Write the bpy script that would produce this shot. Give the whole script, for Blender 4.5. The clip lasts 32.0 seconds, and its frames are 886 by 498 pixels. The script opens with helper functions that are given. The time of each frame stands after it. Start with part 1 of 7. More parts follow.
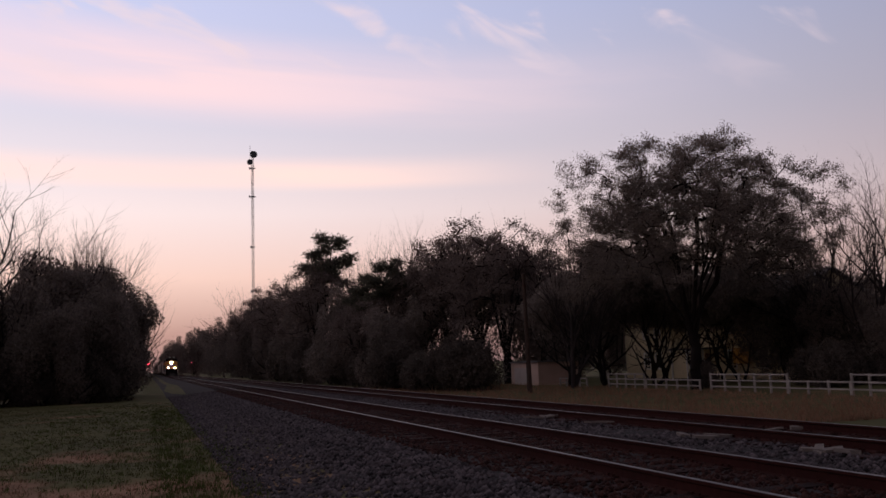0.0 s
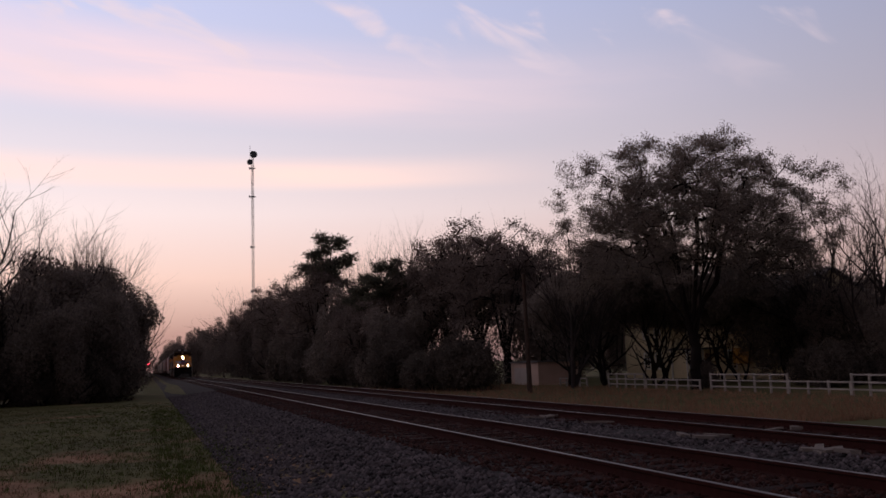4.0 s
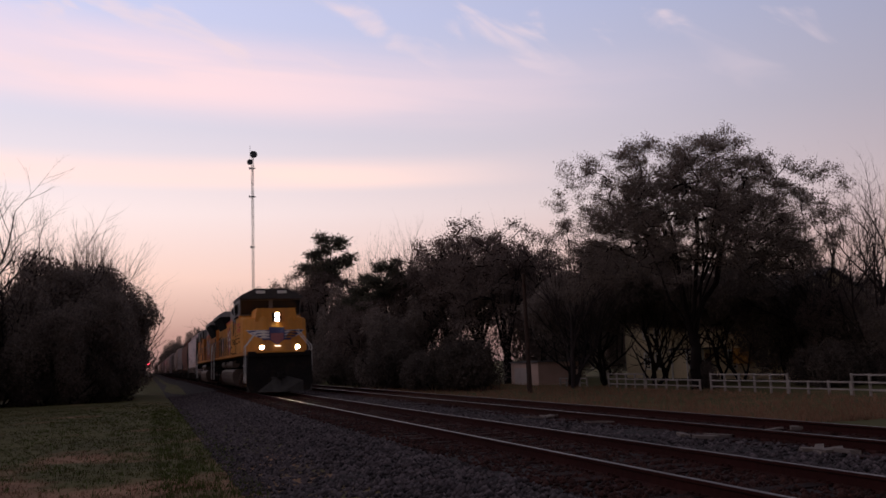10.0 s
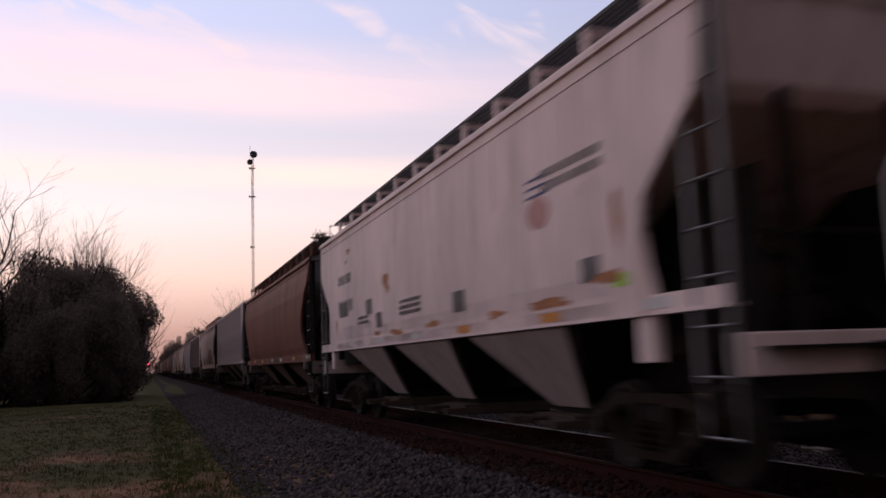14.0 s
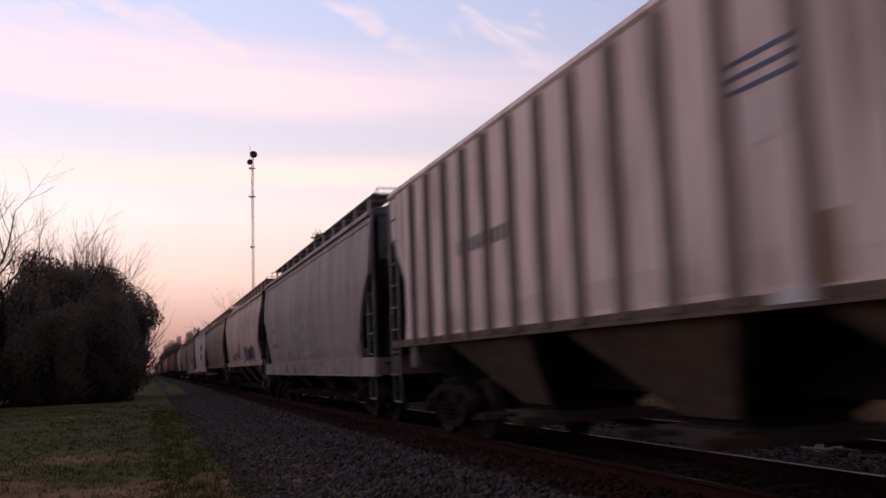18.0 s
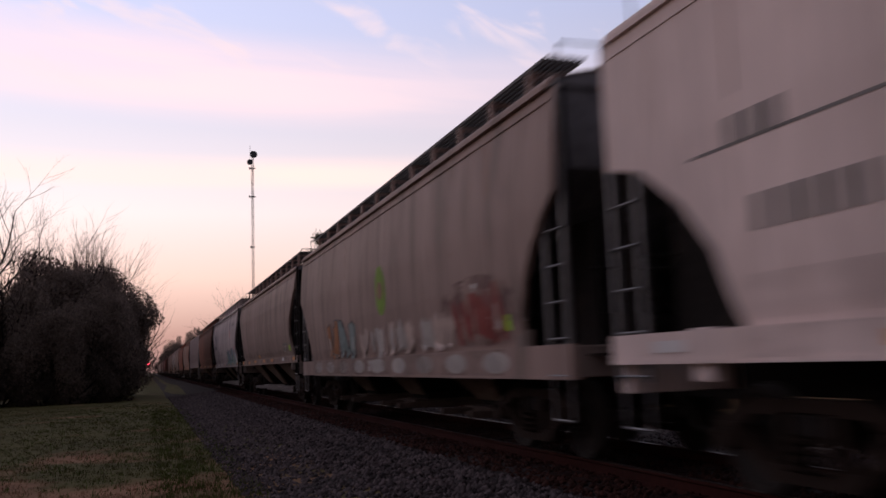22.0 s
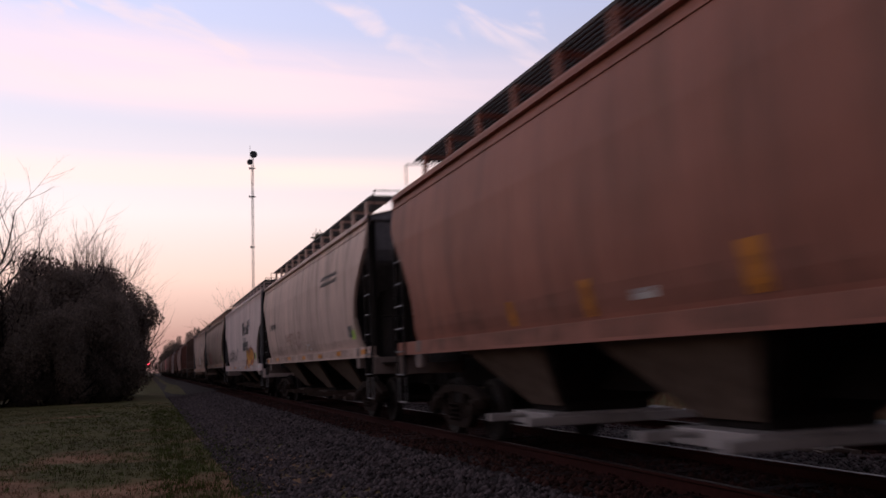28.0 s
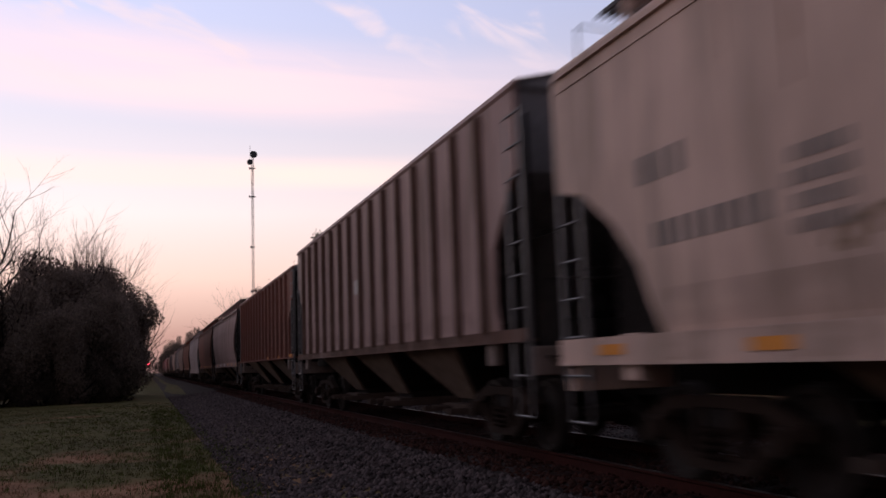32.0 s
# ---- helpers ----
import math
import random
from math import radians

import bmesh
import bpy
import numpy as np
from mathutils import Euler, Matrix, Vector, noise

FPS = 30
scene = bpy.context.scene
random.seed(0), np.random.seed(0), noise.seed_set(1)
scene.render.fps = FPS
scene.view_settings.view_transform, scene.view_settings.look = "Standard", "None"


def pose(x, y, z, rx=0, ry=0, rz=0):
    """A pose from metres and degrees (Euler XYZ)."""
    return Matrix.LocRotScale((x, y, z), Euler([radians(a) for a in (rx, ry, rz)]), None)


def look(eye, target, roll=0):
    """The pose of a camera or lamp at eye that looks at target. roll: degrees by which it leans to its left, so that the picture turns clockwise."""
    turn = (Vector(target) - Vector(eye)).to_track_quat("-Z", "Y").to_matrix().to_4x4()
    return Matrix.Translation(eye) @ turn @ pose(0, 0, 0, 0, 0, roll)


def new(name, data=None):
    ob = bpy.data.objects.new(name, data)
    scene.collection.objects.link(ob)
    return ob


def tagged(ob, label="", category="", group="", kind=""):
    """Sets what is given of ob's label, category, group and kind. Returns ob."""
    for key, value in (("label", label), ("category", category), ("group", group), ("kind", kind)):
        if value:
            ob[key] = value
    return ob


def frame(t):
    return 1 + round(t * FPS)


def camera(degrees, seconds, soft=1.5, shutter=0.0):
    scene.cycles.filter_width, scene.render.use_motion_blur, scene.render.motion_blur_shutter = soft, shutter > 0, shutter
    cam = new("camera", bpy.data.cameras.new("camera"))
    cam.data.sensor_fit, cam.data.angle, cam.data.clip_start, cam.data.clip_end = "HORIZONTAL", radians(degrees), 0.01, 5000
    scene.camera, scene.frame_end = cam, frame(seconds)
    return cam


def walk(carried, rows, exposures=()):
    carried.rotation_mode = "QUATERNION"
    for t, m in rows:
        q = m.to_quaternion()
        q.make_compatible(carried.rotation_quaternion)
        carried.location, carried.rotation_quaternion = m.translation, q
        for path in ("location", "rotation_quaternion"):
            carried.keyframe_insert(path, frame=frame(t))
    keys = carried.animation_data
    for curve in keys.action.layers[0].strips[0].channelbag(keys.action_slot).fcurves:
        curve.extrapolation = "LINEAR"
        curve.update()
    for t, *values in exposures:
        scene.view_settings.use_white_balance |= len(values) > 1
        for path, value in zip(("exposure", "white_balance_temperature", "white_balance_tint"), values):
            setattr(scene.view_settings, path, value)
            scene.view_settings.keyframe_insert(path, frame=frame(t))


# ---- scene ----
TRACK_X = 5.73          # centre line of the main track; rails run along y, rail head at z = 0
TRACK2_X = 9.69         # centre line of the siding
SPEED = 20.09           # metres a second, towards -y
EYE = (0.0, 0.0, 1.192)


def front_y(t):
    """Where the leading engine's front stands at t seconds."""
    return 10.89 + SPEED * (11.5 - t)


cam = camera(53.5, 32.0, soft=1.6, shutter=0.45)
_yaw, _pitch = radians(18.624), radians(7.333)
_ahead = Vector((math.sin(_yaw) * math.cos(_pitch), math.cos(_yaw) * math.cos(_pitch), math.sin(_pitch)))
CAM_POSE = look(EYE, Vector(EYE) + _ahead, -2.003)
EXPOSURES = [(0, 0.0, 6900, 13), (9.0, 0.0, 6900, 13), (11.5, 0.02, 6900, 13), (12.6, 0.15, 6900, 13), (16.0, 0.2, 6900, 13), (32, 0.2, 6900, 13)]
walk(cam, [(0, CAM_POSE), (32, CAM_POSE)], EXPOSURES)

# ---- world: dusk sky ----
world = bpy.data.worlds.new("dusk_sky")
scene.world = world
world.use_nodes = True
wn, wl = world.node_tree.nodes, world.node_tree.links
wn.clear()


def ramp(nodes, stops, ease="LINEAR"):
    node = nodes.new("ShaderNodeValToRGB")
    node.color_ramp.interpolation = ease
    el = node.color_ramp.elements
    while len(el) < len(stops):
        el.new(0.5)
    for e, (at, col) in zip(el, stops):
        e.position = at
        e.color = (*col, 1)
    return node


def build_world():
    out = wn.new("ShaderNodeOutputWorld")
    bg = wn.new("ShaderNodeBackground")
    tc = wn.new("ShaderNodeTexCoord")
    sep = wn.new("ShaderNodeSeparateXYZ")
    wl.new(tc.outputs["Generated"], sep.inputs[0])

    def calc(op, a, b=None, c=None):
        m = wn.new("ShaderNodeMath")
        m.operation = op
        for i, v in enumerate((a, b, c)):
            if v is None:
                continue
            if isinstance(v, (int, float)):
                m.inputs[i].default_value = v
            else:
                wl.new(v, m.inputs[i])
        return m.outputs[0]

    def step(v, a, b, lo=0.0, hi=1.0):
        m = wn.new("ShaderNodeMapRange")
        m.interpolation_type = "SMOOTHSTEP"
        for i, x in ((1, a), (2, b), (3, lo), (4, hi)):
            m.inputs[i].default_value = x
        wl.new(v, m.inputs[0])
        return m.outputs[0]

    def mixed(f, a, b):
        m = wn.new("ShaderNodeMix")
        m.data_type = "RGBA"
        wl.new(f, m.inputs[0])
        for i, v in ((6, a), (7, b)):
            if isinstance(v, tuple):
                m.inputs[i].default_value = (*v, 1)
            else:
                wl.new(v, m.inputs[i])
        return m.outputs[2]

    el = sep.outputs[2]
    az = calc("ARCTAN2", sep.outputs[0], sep.outputs[1])
    # colours by height towards the afterglow and away from it
    glow = ramp(wn, [(0.0, (0.36, 0.22, 0.22)), (0.04, (0.52, 0.32, 0.31)), (0.10, (0.95, 0.67, 0.62)), (0.17, (0.97, 0.83, 0.86)),
                     (0.26, (0.74, 0.72, 0.86)), (0.38, (0.60, 0.66, 0.96)), (0.55, (0.54, 0.57, 0.76)), (0.75, (0.42, 0.42, 0.53)), (1.0, (0.30, 0.30, 0.37))])
    away = ramp(wn, [(0.0, (0.16, 0.13, 0.14)), (0.05, (0.23, 0.18, 0.20)), (0.15, (0.23, 0.18, 0.24)), (0.26, (0.20, 0.19, 0.28)),
                     (0.38, (0.16, 0.19, 0.31)), (0.55, (0.19, 0.20, 0.28)), (0.75, (0.24, 0.24, 0.31)), (1.0, (0.30, 0.30, 0.37))])
    wl.new(el, glow.inputs[0])
    wl.new(el, away.inputs[0])
    side = wn.new("ShaderNodeVectorMath")
    side.operation = "DOT_PRODUCT"
    wl.new(tc.outputs["Generated"], side.inputs[0])
    side.inputs[1].default_value = (-0.77, 0.64, 0.0)
    col = mixed(step(side.outputs["Value"], -0.9, 0.95), away.outputs[0], glow.outputs[0])
    # drawn-out cloud streaks that catch the last light
    across = wn.new("ShaderNodeCombineXYZ")
    wl.new(calc("MULTIPLY", az, 2.6), across.inputs[0])
    wl.new(calc("ADD", calc("MULTIPLY", el, 26.0), calc("MULTIPLY", az, 1.6)), across.inputs[1])
    streak = wn.new("ShaderNodeTexNoise")
    streak.inputs["Scale"].default_value, streak.inputs["Detail"].default_value = 1.0, 5
    streak.inputs["Distortion"].default_value = 0.35
    wl.new(across.outputs[0], streak.inputs["Vector"])
    soft = step(streak.outputs[0], 0.3, 0.66)
    left = step(az, 0.75, -0.1)
    high = calc("ADD", el, calc("MULTIPLY", az, 0.05))
    upper = calc("MULTIPLY", step(high, 0.262, 0.305), step(high, 0.375, 0.325))
    upper = calc("MULTIPLY", calc("MULTIPLY", upper, left), calc("ADD", calc("MULTIPLY", soft, 0.5), 0.5))
    col = mixed(calc("MULTIPLY", upper, 0.95), col, (1.0, 0.74, 0.79))
    lower = calc("MULTIPLY", step(el, 0.192, 0.207), step(el, 0.238, 0.214))
    lower = calc("MULTIPLY", calc("MULTIPLY", lower, step(az, 0.52, 0.12)), calc("ADD", calc("MULTIPLY", soft, 0.4), 0.6))
    col = mixed(calc("MULTIPLY", lower, 0.95), col, (1.08, 0.79, 0.74))
    # thin wisps higher up and to the right
    wisp = wn.new("ShaderNodeTexNoise")
    wisp.inputs["Scale"].default_value, wisp.inputs["Detail"].default_value = 1.0, 4
    wisp.inputs["Distortion"].default_value = 0.6
    fine = wn.new("ShaderNodeCombineXYZ")
    wl.new(calc("ADD", calc("MULTIPLY", az, 11.0), calc("MULTIPLY", el, 14.0)), fine.inputs[0])
    wl.new(calc("MULTIPLY", el, 15.0), fine.inputs[1])
    wl.new(fine.outputs[0], wisp.inputs["Vector"])
    thin = calc("MULTIPLY", step(wisp.outputs[0], 0.53, 0.72), step(el, 0.26, 0.36))
    col = mixed(calc("MULTIPLY", thin, 0.6), col, (0.86, 0.70, 0.76))
    # a thin share of physical twilight
    sky = wn.new("ShaderNodeTexSky")
    sky.sky_type = "NISHITA"
    sky.sun_disc = False
    sky.sun_elevation, sky.sun_rotation = radians(0.5), radians(-50)
    add = wn.new("ShaderNodeMix")
    add.data_type, add.blend_type = "RGBA", "ADD"
    add.inputs[0].default_value = 0.04
    wl.new(col, add.inputs[6])
    wl.new(sky.outputs[0], add.inputs[7])
    wl.new(add.outputs[2], bg.inputs[0])
    # the eastern half, behind the viewer, is already deep dusk
    wl.new(step(sep.outputs[1], -0.35, 0.15, 0.62, 1.0), bg.inputs[1])
    wl.new(bg.outputs[0], out.inputs[0])


build_world()
# ---- materials ----
MATS = {}


def mat(name, base, rough=0.6, metal=0.0, var=0.25, fine=18.0, broad=1.1, bump=0.15, stretch=(1, 1, 1), tint=None, tint_amount=0.5, tint_scale=1.6,
        tint_cut=0.52, by_object=0.0, by_island=0.0, spec=None, spot=None, through_light=0.0):
    """A procedural surface: a base colour varied at two scales, an optional second colour in patches, fine relief."""
    if name in MATS:
        return MATS[name]
    m = bpy.data.materials.new(name)
    m.use_nodes = True
    n, l = m.node_tree.nodes, m.node_tree.links
    p = n["Principled BSDF"]
    p.inputs["Roughness"].default_value = rough
    p.inputs["Metallic"].default_value = metal
    p.inputs["Specular IOR Level"].default_value = spec if spec is not None else (0.5 if rough < 0.6 else 0.3 if rough < 0.78 else 0.08)
    tc = n.new("ShaderNodeTexCoord")
    mp = n.new("ShaderNodeMapping")
    mp.inputs["Scale"].default_value = stretch
    l.new(tc.outputs["Object"], mp.inputs[0])

    def noise_tex(scale, detail):
        t = n.new("ShaderNodeTexNoise")
        t.inputs["Scale"].default_value, t.inputs["Detail"].default_value = scale, detail
        l.new(mp.outputs[0], t.inputs["Vector"])
        return t
    a, b = noise_tex(fine, 4), noise_tex(broad, 5)
    both = n.new("ShaderNodeMath")
    both.operation = "ADD"
    l.new(a.outputs[0], both.inputs[0])
    l.new(b.outputs[0], both.inputs[1])
    rng = n.new("ShaderNodeMapRange")
    rng.inputs["From Min"].default_value, rng.inputs["From Max"].default_value = 0.6, 1.4
    rng.inputs["To Min"].default_value, rng.inputs["To Max"].default_value = 1 - var, 1 + var
    l.new(both.outputs[0], rng.inputs[0])
    value = rng.outputs[0]
    for amount, src in ((by_object, ("ShaderNodeObjectInfo", "Random")), (by_island, ("ShaderNodeNewGeometry", "Random Per Island"))):
        if amount:
            info = n.new(src[0])
            r2 = n.new("ShaderNodeMapRange")
            r2.inputs["To Min"].default_value, r2.inputs["To Max"].default_value = 1 - amount, 1 + amount
            l.new(info.outputs[src[1]], r2.inputs[0])
            mul = n.new("ShaderNodeMath")
            mul.operation = "MULTIPLY"
            l.new(value, mul.inputs[0])
            l.new(r2.outputs[0], mul.inputs[1])
            value = mul.outputs[0]
    col = n.new("ShaderNodeVectorMath")
    col.operation = "SCALE"
    l.new(value, col.inputs["Scale"])
    if tint:
        tn = noise_tex(tint_scale, 6)
        cut = n.new("ShaderNodeMapRange")
        cut.inputs["From Min"].default_value, cut.inputs["From Max"].default_value = tint_cut, tint_cut + 0.14
        cut.inputs["To Max"].default_value = tint_amount
        where = tn.outputs[0]
        if spot:
            # the second colour gathers round one place: x, y, reach
            far = n.new("ShaderNodeVectorMath")
            far.operation = "DISTANCE"
            l.new(tc.outputs["Object"], far.inputs[0])
            far.inputs[1].default_value = (spot[0], spot[1], -0.45)
            near = n.new("ShaderNodeMapRange")
            for i, x in ((1, spot[2]), (2, 0.0), (3, -0.15), (4, 0.3)):
                near.inputs[i].default_value = x
            l.new(far.outputs["Value"], near.inputs[0])
            plus = n.new("ShaderNodeMath")
            l.new(where, plus.inputs[0])
            l.new(near.outputs[0], plus.inputs[1])
            where = plus.outputs[0]
        l.new(where, cut.inputs[0])
        mx = n.new("ShaderNodeMix")
        mx.data_type = "RGBA"
        mx.inputs[6].default_value, mx.inputs[7].default_value = (*base, 1), (*tint, 1)
        l.new(cut.outputs[0], mx.inputs[0])
        l.new(mx.outputs[2], col.inputs[0])
    else:
        col.inputs[0].default_value = base
    l.new(col.outputs[0], p.inputs["Base Color"])
    if bump:
        bp = n.new("ShaderNodeBump")
        bp.inputs["Strength"].default_value = bump
        bp.inputs["Distance"].default_value = 0.02
        l.new(a.outputs[0], bp.inputs["Height"])
        l.new(bp.outputs[0], p.inputs["Normal"])
    if through_light:
        # thin leaves let part of the light through
        tl, share = n.new("ShaderNodeBsdfTranslucent"), n.new("ShaderNodeMixShader")
        share.inputs[0].default_value = through_light
        l.new(col.outputs[0], tl.inputs[0])
        l.new(p.outputs[0], share.inputs[1])
        l.new(tl.outputs[0], share.inputs[2])
        l.new(share.outputs[0], n["Material Output"].inputs[0])
    MATS[name] = m
    return m


def glow_mat(name, color, strength):
    m = bpy.data.materials.new(name)
    m.use_nodes = True
    n, l = m.node_tree.nodes, m.node_tree.links
    n.clear()
    e, o = n.new("ShaderNodeEmission"), n.new("ShaderNodeOutputMaterial")
    e.inputs[0].default_value, e.inputs[1].default_value = (*color, 1), strength
    l.new(e.outputs[0], o.inputs[0])
    return m


# ---- mesh helpers ----
def box(bm, x0, x1, y0, y1, z0, z1, bevel=0.0):
    r = bmesh.ops.create_cube(bm, size=1.0)
    for v in r["verts"]:
        v.co = Vector((x0 + (v.co.x + 0.5) * (x1 - x0), y0 + (v.co.y + 0.5) * (y1 - y0), z0 + (v.co.z + 0.5) * (z1 - z0)))
    if bevel:
        edges = list({e for v in r["verts"] for e in v.link_edges})
        bmesh.ops.bevel(bm, geom=edges, offset=bevel, segments=2, affect="EDGES", profile=0.5)


def rod(bm, a, b, r, seg=8, r2=None):
    """A closed round bar from a to b."""
    a, b = Vector(a), Vector(b)
    q = (b - a).to_track_quat("Z", "Y")
    r2 = r if r2 is None else r2
    lo, hi = [], []
    for i in range(seg):
        w = 2 * math.pi * i / seg
        d = Vector((math.cos(w), math.sin(w), 0))
        lo.append(bm.verts.new(a + q @ (d * r)))
        hi.append(bm.verts.new(b + q @ (d * r2)))
    for i in range(seg):
        j = (i + 1) % seg
        bm.faces.new((lo[i], lo[j], hi[j], hi[i]))
    bm.faces.new(list(reversed(lo)))
    bm.faces.new(hi)


def pipe(bm, pts, r, seg=6):
    for a, b in zip(pts, pts[1:]):
        rod(bm, a, b, r, seg)


def prism(bm, poly, axis, a, b):
    """A polygon (pairs of the two other axes, in order) drawn out along one axis from a to b."""
    def at(p, s):
        return {"x": (s, p[0], p[1]), "y": (p[0], s, p[1]), "z": (p[0], p[1], s)}[axis]
    lo = [bm.verts.new(at(p, a)) for p in poly]
    hi = [bm.verts.new(at(p, b)) for p in poly]
    k = len(poly)
    for i in range(k):
        j = (i + 1) % k
        bm.faces.new((lo[i], lo[j], hi[j], hi[i]))
    bm.faces.new(list(reversed(lo)))
    bm.faces.new(hi)
    bmesh.ops.recalc_face_normals(bm, faces=bm.faces)


def to_mesh(name, bm):
    bmesh.ops.recalc_face_normals(bm, faces=bm.faces)
    me = bpy.data.meshes.new(name)
    bm.to_mesh(me)
    bm.free()
    return me


def put(name, me, material, parent=None, label="", at=None):
    """One mesh object; the material belongs to the object, so alike parts share a mesh."""
    ob = new(name, me)
    if not me.materials:
        me.materials.append(material)
    ob.material_slots[0].link = "OBJECT"
    ob.material_slots[0].material = material
    ob.parent = parent
    if at is not None:
        ob.matrix_basis = at
    return tagged(ob, label)


def part(name, bm, material, parent=None, label="", at=None):
    return put(name, to_mesh(name, bm), material, parent, label, at)


SHARED = {}


def shared(key, build):
    """The mesh under that key, built once."""
    if key not in SHARED:
        bm = bmesh.new()
        build(bm)
        SHARED[key] = to_mesh(key, bm)
        if key.startswith(("body_", "wheelset", "engine_wheelset", "spring", "side_sill")):
            SHARED[key].shade_smooth()
            SHARED[key].set_sharp_from_angle(angle=radians(22))
    return SHARED[key]


def np_mesh(name, verts, quads):
    """A mesh from arrays: verts (n, 3) and faces (m, k)."""
    me = bpy.data.meshes.new(name)
    verts, quads = np.asarray(verts, np.float32), np.asarray(quads, np.int32)
    m, k = quads.shape
    me.vertices.add(len(verts))
    me.vertices.foreach_set("co", verts.ravel())
    me.loops.add(m * k)
    me.loops.foreach_set("vertex_index", quads.ravel())
    me.polygons.add(m)
    me.polygons.foreach_set("loop_start", np.arange(0, m * k, k, dtype=np.int32))
    me.update(calc_edges=True)
    return me


def thing(name, label, category, group="", at=None, kind=""):
    e = tagged(new(name), label, category, group, kind)
    e.empty_display_size = 0.2
    if at is not None:
        e.matrix_basis = at
    return e
# ---- ground, ballast, tracks ----
GRASS = mat("winter_grass", (0.066, 0.060, 0.025), 0.95, var=0.35, fine=5, broad=0.5, bump=0.4, tint=(0.19, 0.105, 0.066), tint_amount=0.9, tint_scale=0.35, tint_cut=0.44, spec=0.05, spot=(-4.5, 9.0, 13.0))
GREEN = mat("green_grass", (0.058, 0.072, 0.02), 0.9, var=0.3, fine=4, broad=0.5, bump=0.0, by_island=0.3, spec=0.05)
GRAVEL = mat("ballast_gravel", (0.021, 0.0155, 0.0155), 0.9, var=0.45, fine=14, broad=0.8, bump=1.0, tint=(0.03, 0.0205, 0.02), tint_scale=3.0)
STONE = mat("ballast_stone", (0.052, 0.040, 0.042), 0.85, var=0.3, fine=6, broad=1.0, bump=0.3, by_island=0.8)
RUST = mat("rail_rust", (0.030, 0.0075, 0.006), 0.8, var=0.35, fine=12, broad=0.9, bump=0.3)
STEEL = mat("polished_rail_head", (0.10, 0.075, 0.07), 0.45, 1.0, var=0.3, fine=30, broad=2, bump=0.05, stretch=(6, 0.2, 1))
TIE = mat("weathered_tie_wood", (0.022, 0.0085, 0.0075), 0.9, var=0.4, fine=7, broad=1.0, bump=0.8, stretch=(1, 6, 6), by_object=0.5)


def ground_z(x, y):
    """Height of the ground across the line."""
    prof = [(-2000, -0.5), (-30, -0.5), (-6, -0.46), (0.6, -0.44), (1.2, -0.46), (3.6, -0.24), (11.6, -0.26), (13.0, -0.5), (16.0, -0.9), (20, -1.0), (2000, -1.0)]
    xs, zs = zip(*prof)
    z = float(np.interp(x, xs, zs))
    if x < 0.9 or x > 13:
        k = min(1.0, abs(x - (0.9 if x < 1 else 13)) / 2)
        z += k * 0.05 * noise.noise(Vector((x * 0.35, y * 0.35, 0))) + k * 0.05 * noise.noise(Vector((x * 0.06, y * 0.06, 3)))
    return z


def build_ground():
    xs = sorted({-2500, -800, -300, -120, -60, -40, *np.arange(-30, 1, 0.75).tolist(), 0.9, 1.2, 2.0, 2.8, 3.6, 5, 7.5, 9.5, 11.6, 12.3, 13, 14, 15, 16, 17, 18.5, 20, *np.arange(22, 60, 2.0).tolist(), 80, 120, 300, 800, 2500})
    ys = sorted({-400, -100, -30, *np.arange(-10, 40, 0.8).tolist(), *np.arange(40, 120, 2.5).tolist(), *np.arange(130, 420, 15).tolist(), 600, 1000, 1800, 3200})
    v = [(x, y, ground_z(x, y)) for y in ys for x in xs]
    nx = len(xs)
    f = [(j * nx + i, j * nx + i + 1, (j + 1) * nx + i + 1, (j + 1) * nx + i) for j in range(len(ys) - 1) for i in range(nx - 1)]
    me = np_mesh("ground", v, f)
    me.polygons.foreach_set("use_smooth", [True] * len(f))
    tagged(put("ground", me, GRASS), "dry winter grass with green patches beside the line", "ground", kind="structure")
    # the gravel bed under both tracks
    prof = [(1.15, -0.47), (2.4, -0.36), (3.5, -0.215), (4.0, -0.16), (7.5, -0.16), (8.0, -0.17), (11.5, -0.17), (12.2, -0.3), (13.0, -0.52)]
    ys = [-300, -50, *np.arange(-10, 60, 1.0).tolist(), 80, 120, 200, 400, 900]
    rng = np.random.default_rng(4)
    v = [(x + (float(np.clip(rng.normal(0, 0.09), -0.18, 0.18)) if i in (0, len(prof) - 1) else 0), y, z + rng.normal(0, 0.008)) for y in ys for i, (x, z) in enumerate(prof)]
    nx = len(prof)
    f = [(j * nx + i, j * nx + i + 1, (j + 1) * nx + i + 1, (j + 1) * nx + i) for j in range(len(ys) - 1) for i in range(nx - 1)]
    tagged(put("ballast_bed", np_mesh("ballast_bed", v, f), GRAVEL), "grey crushed stone bed carrying two tracks", "ballast", kind="structure")


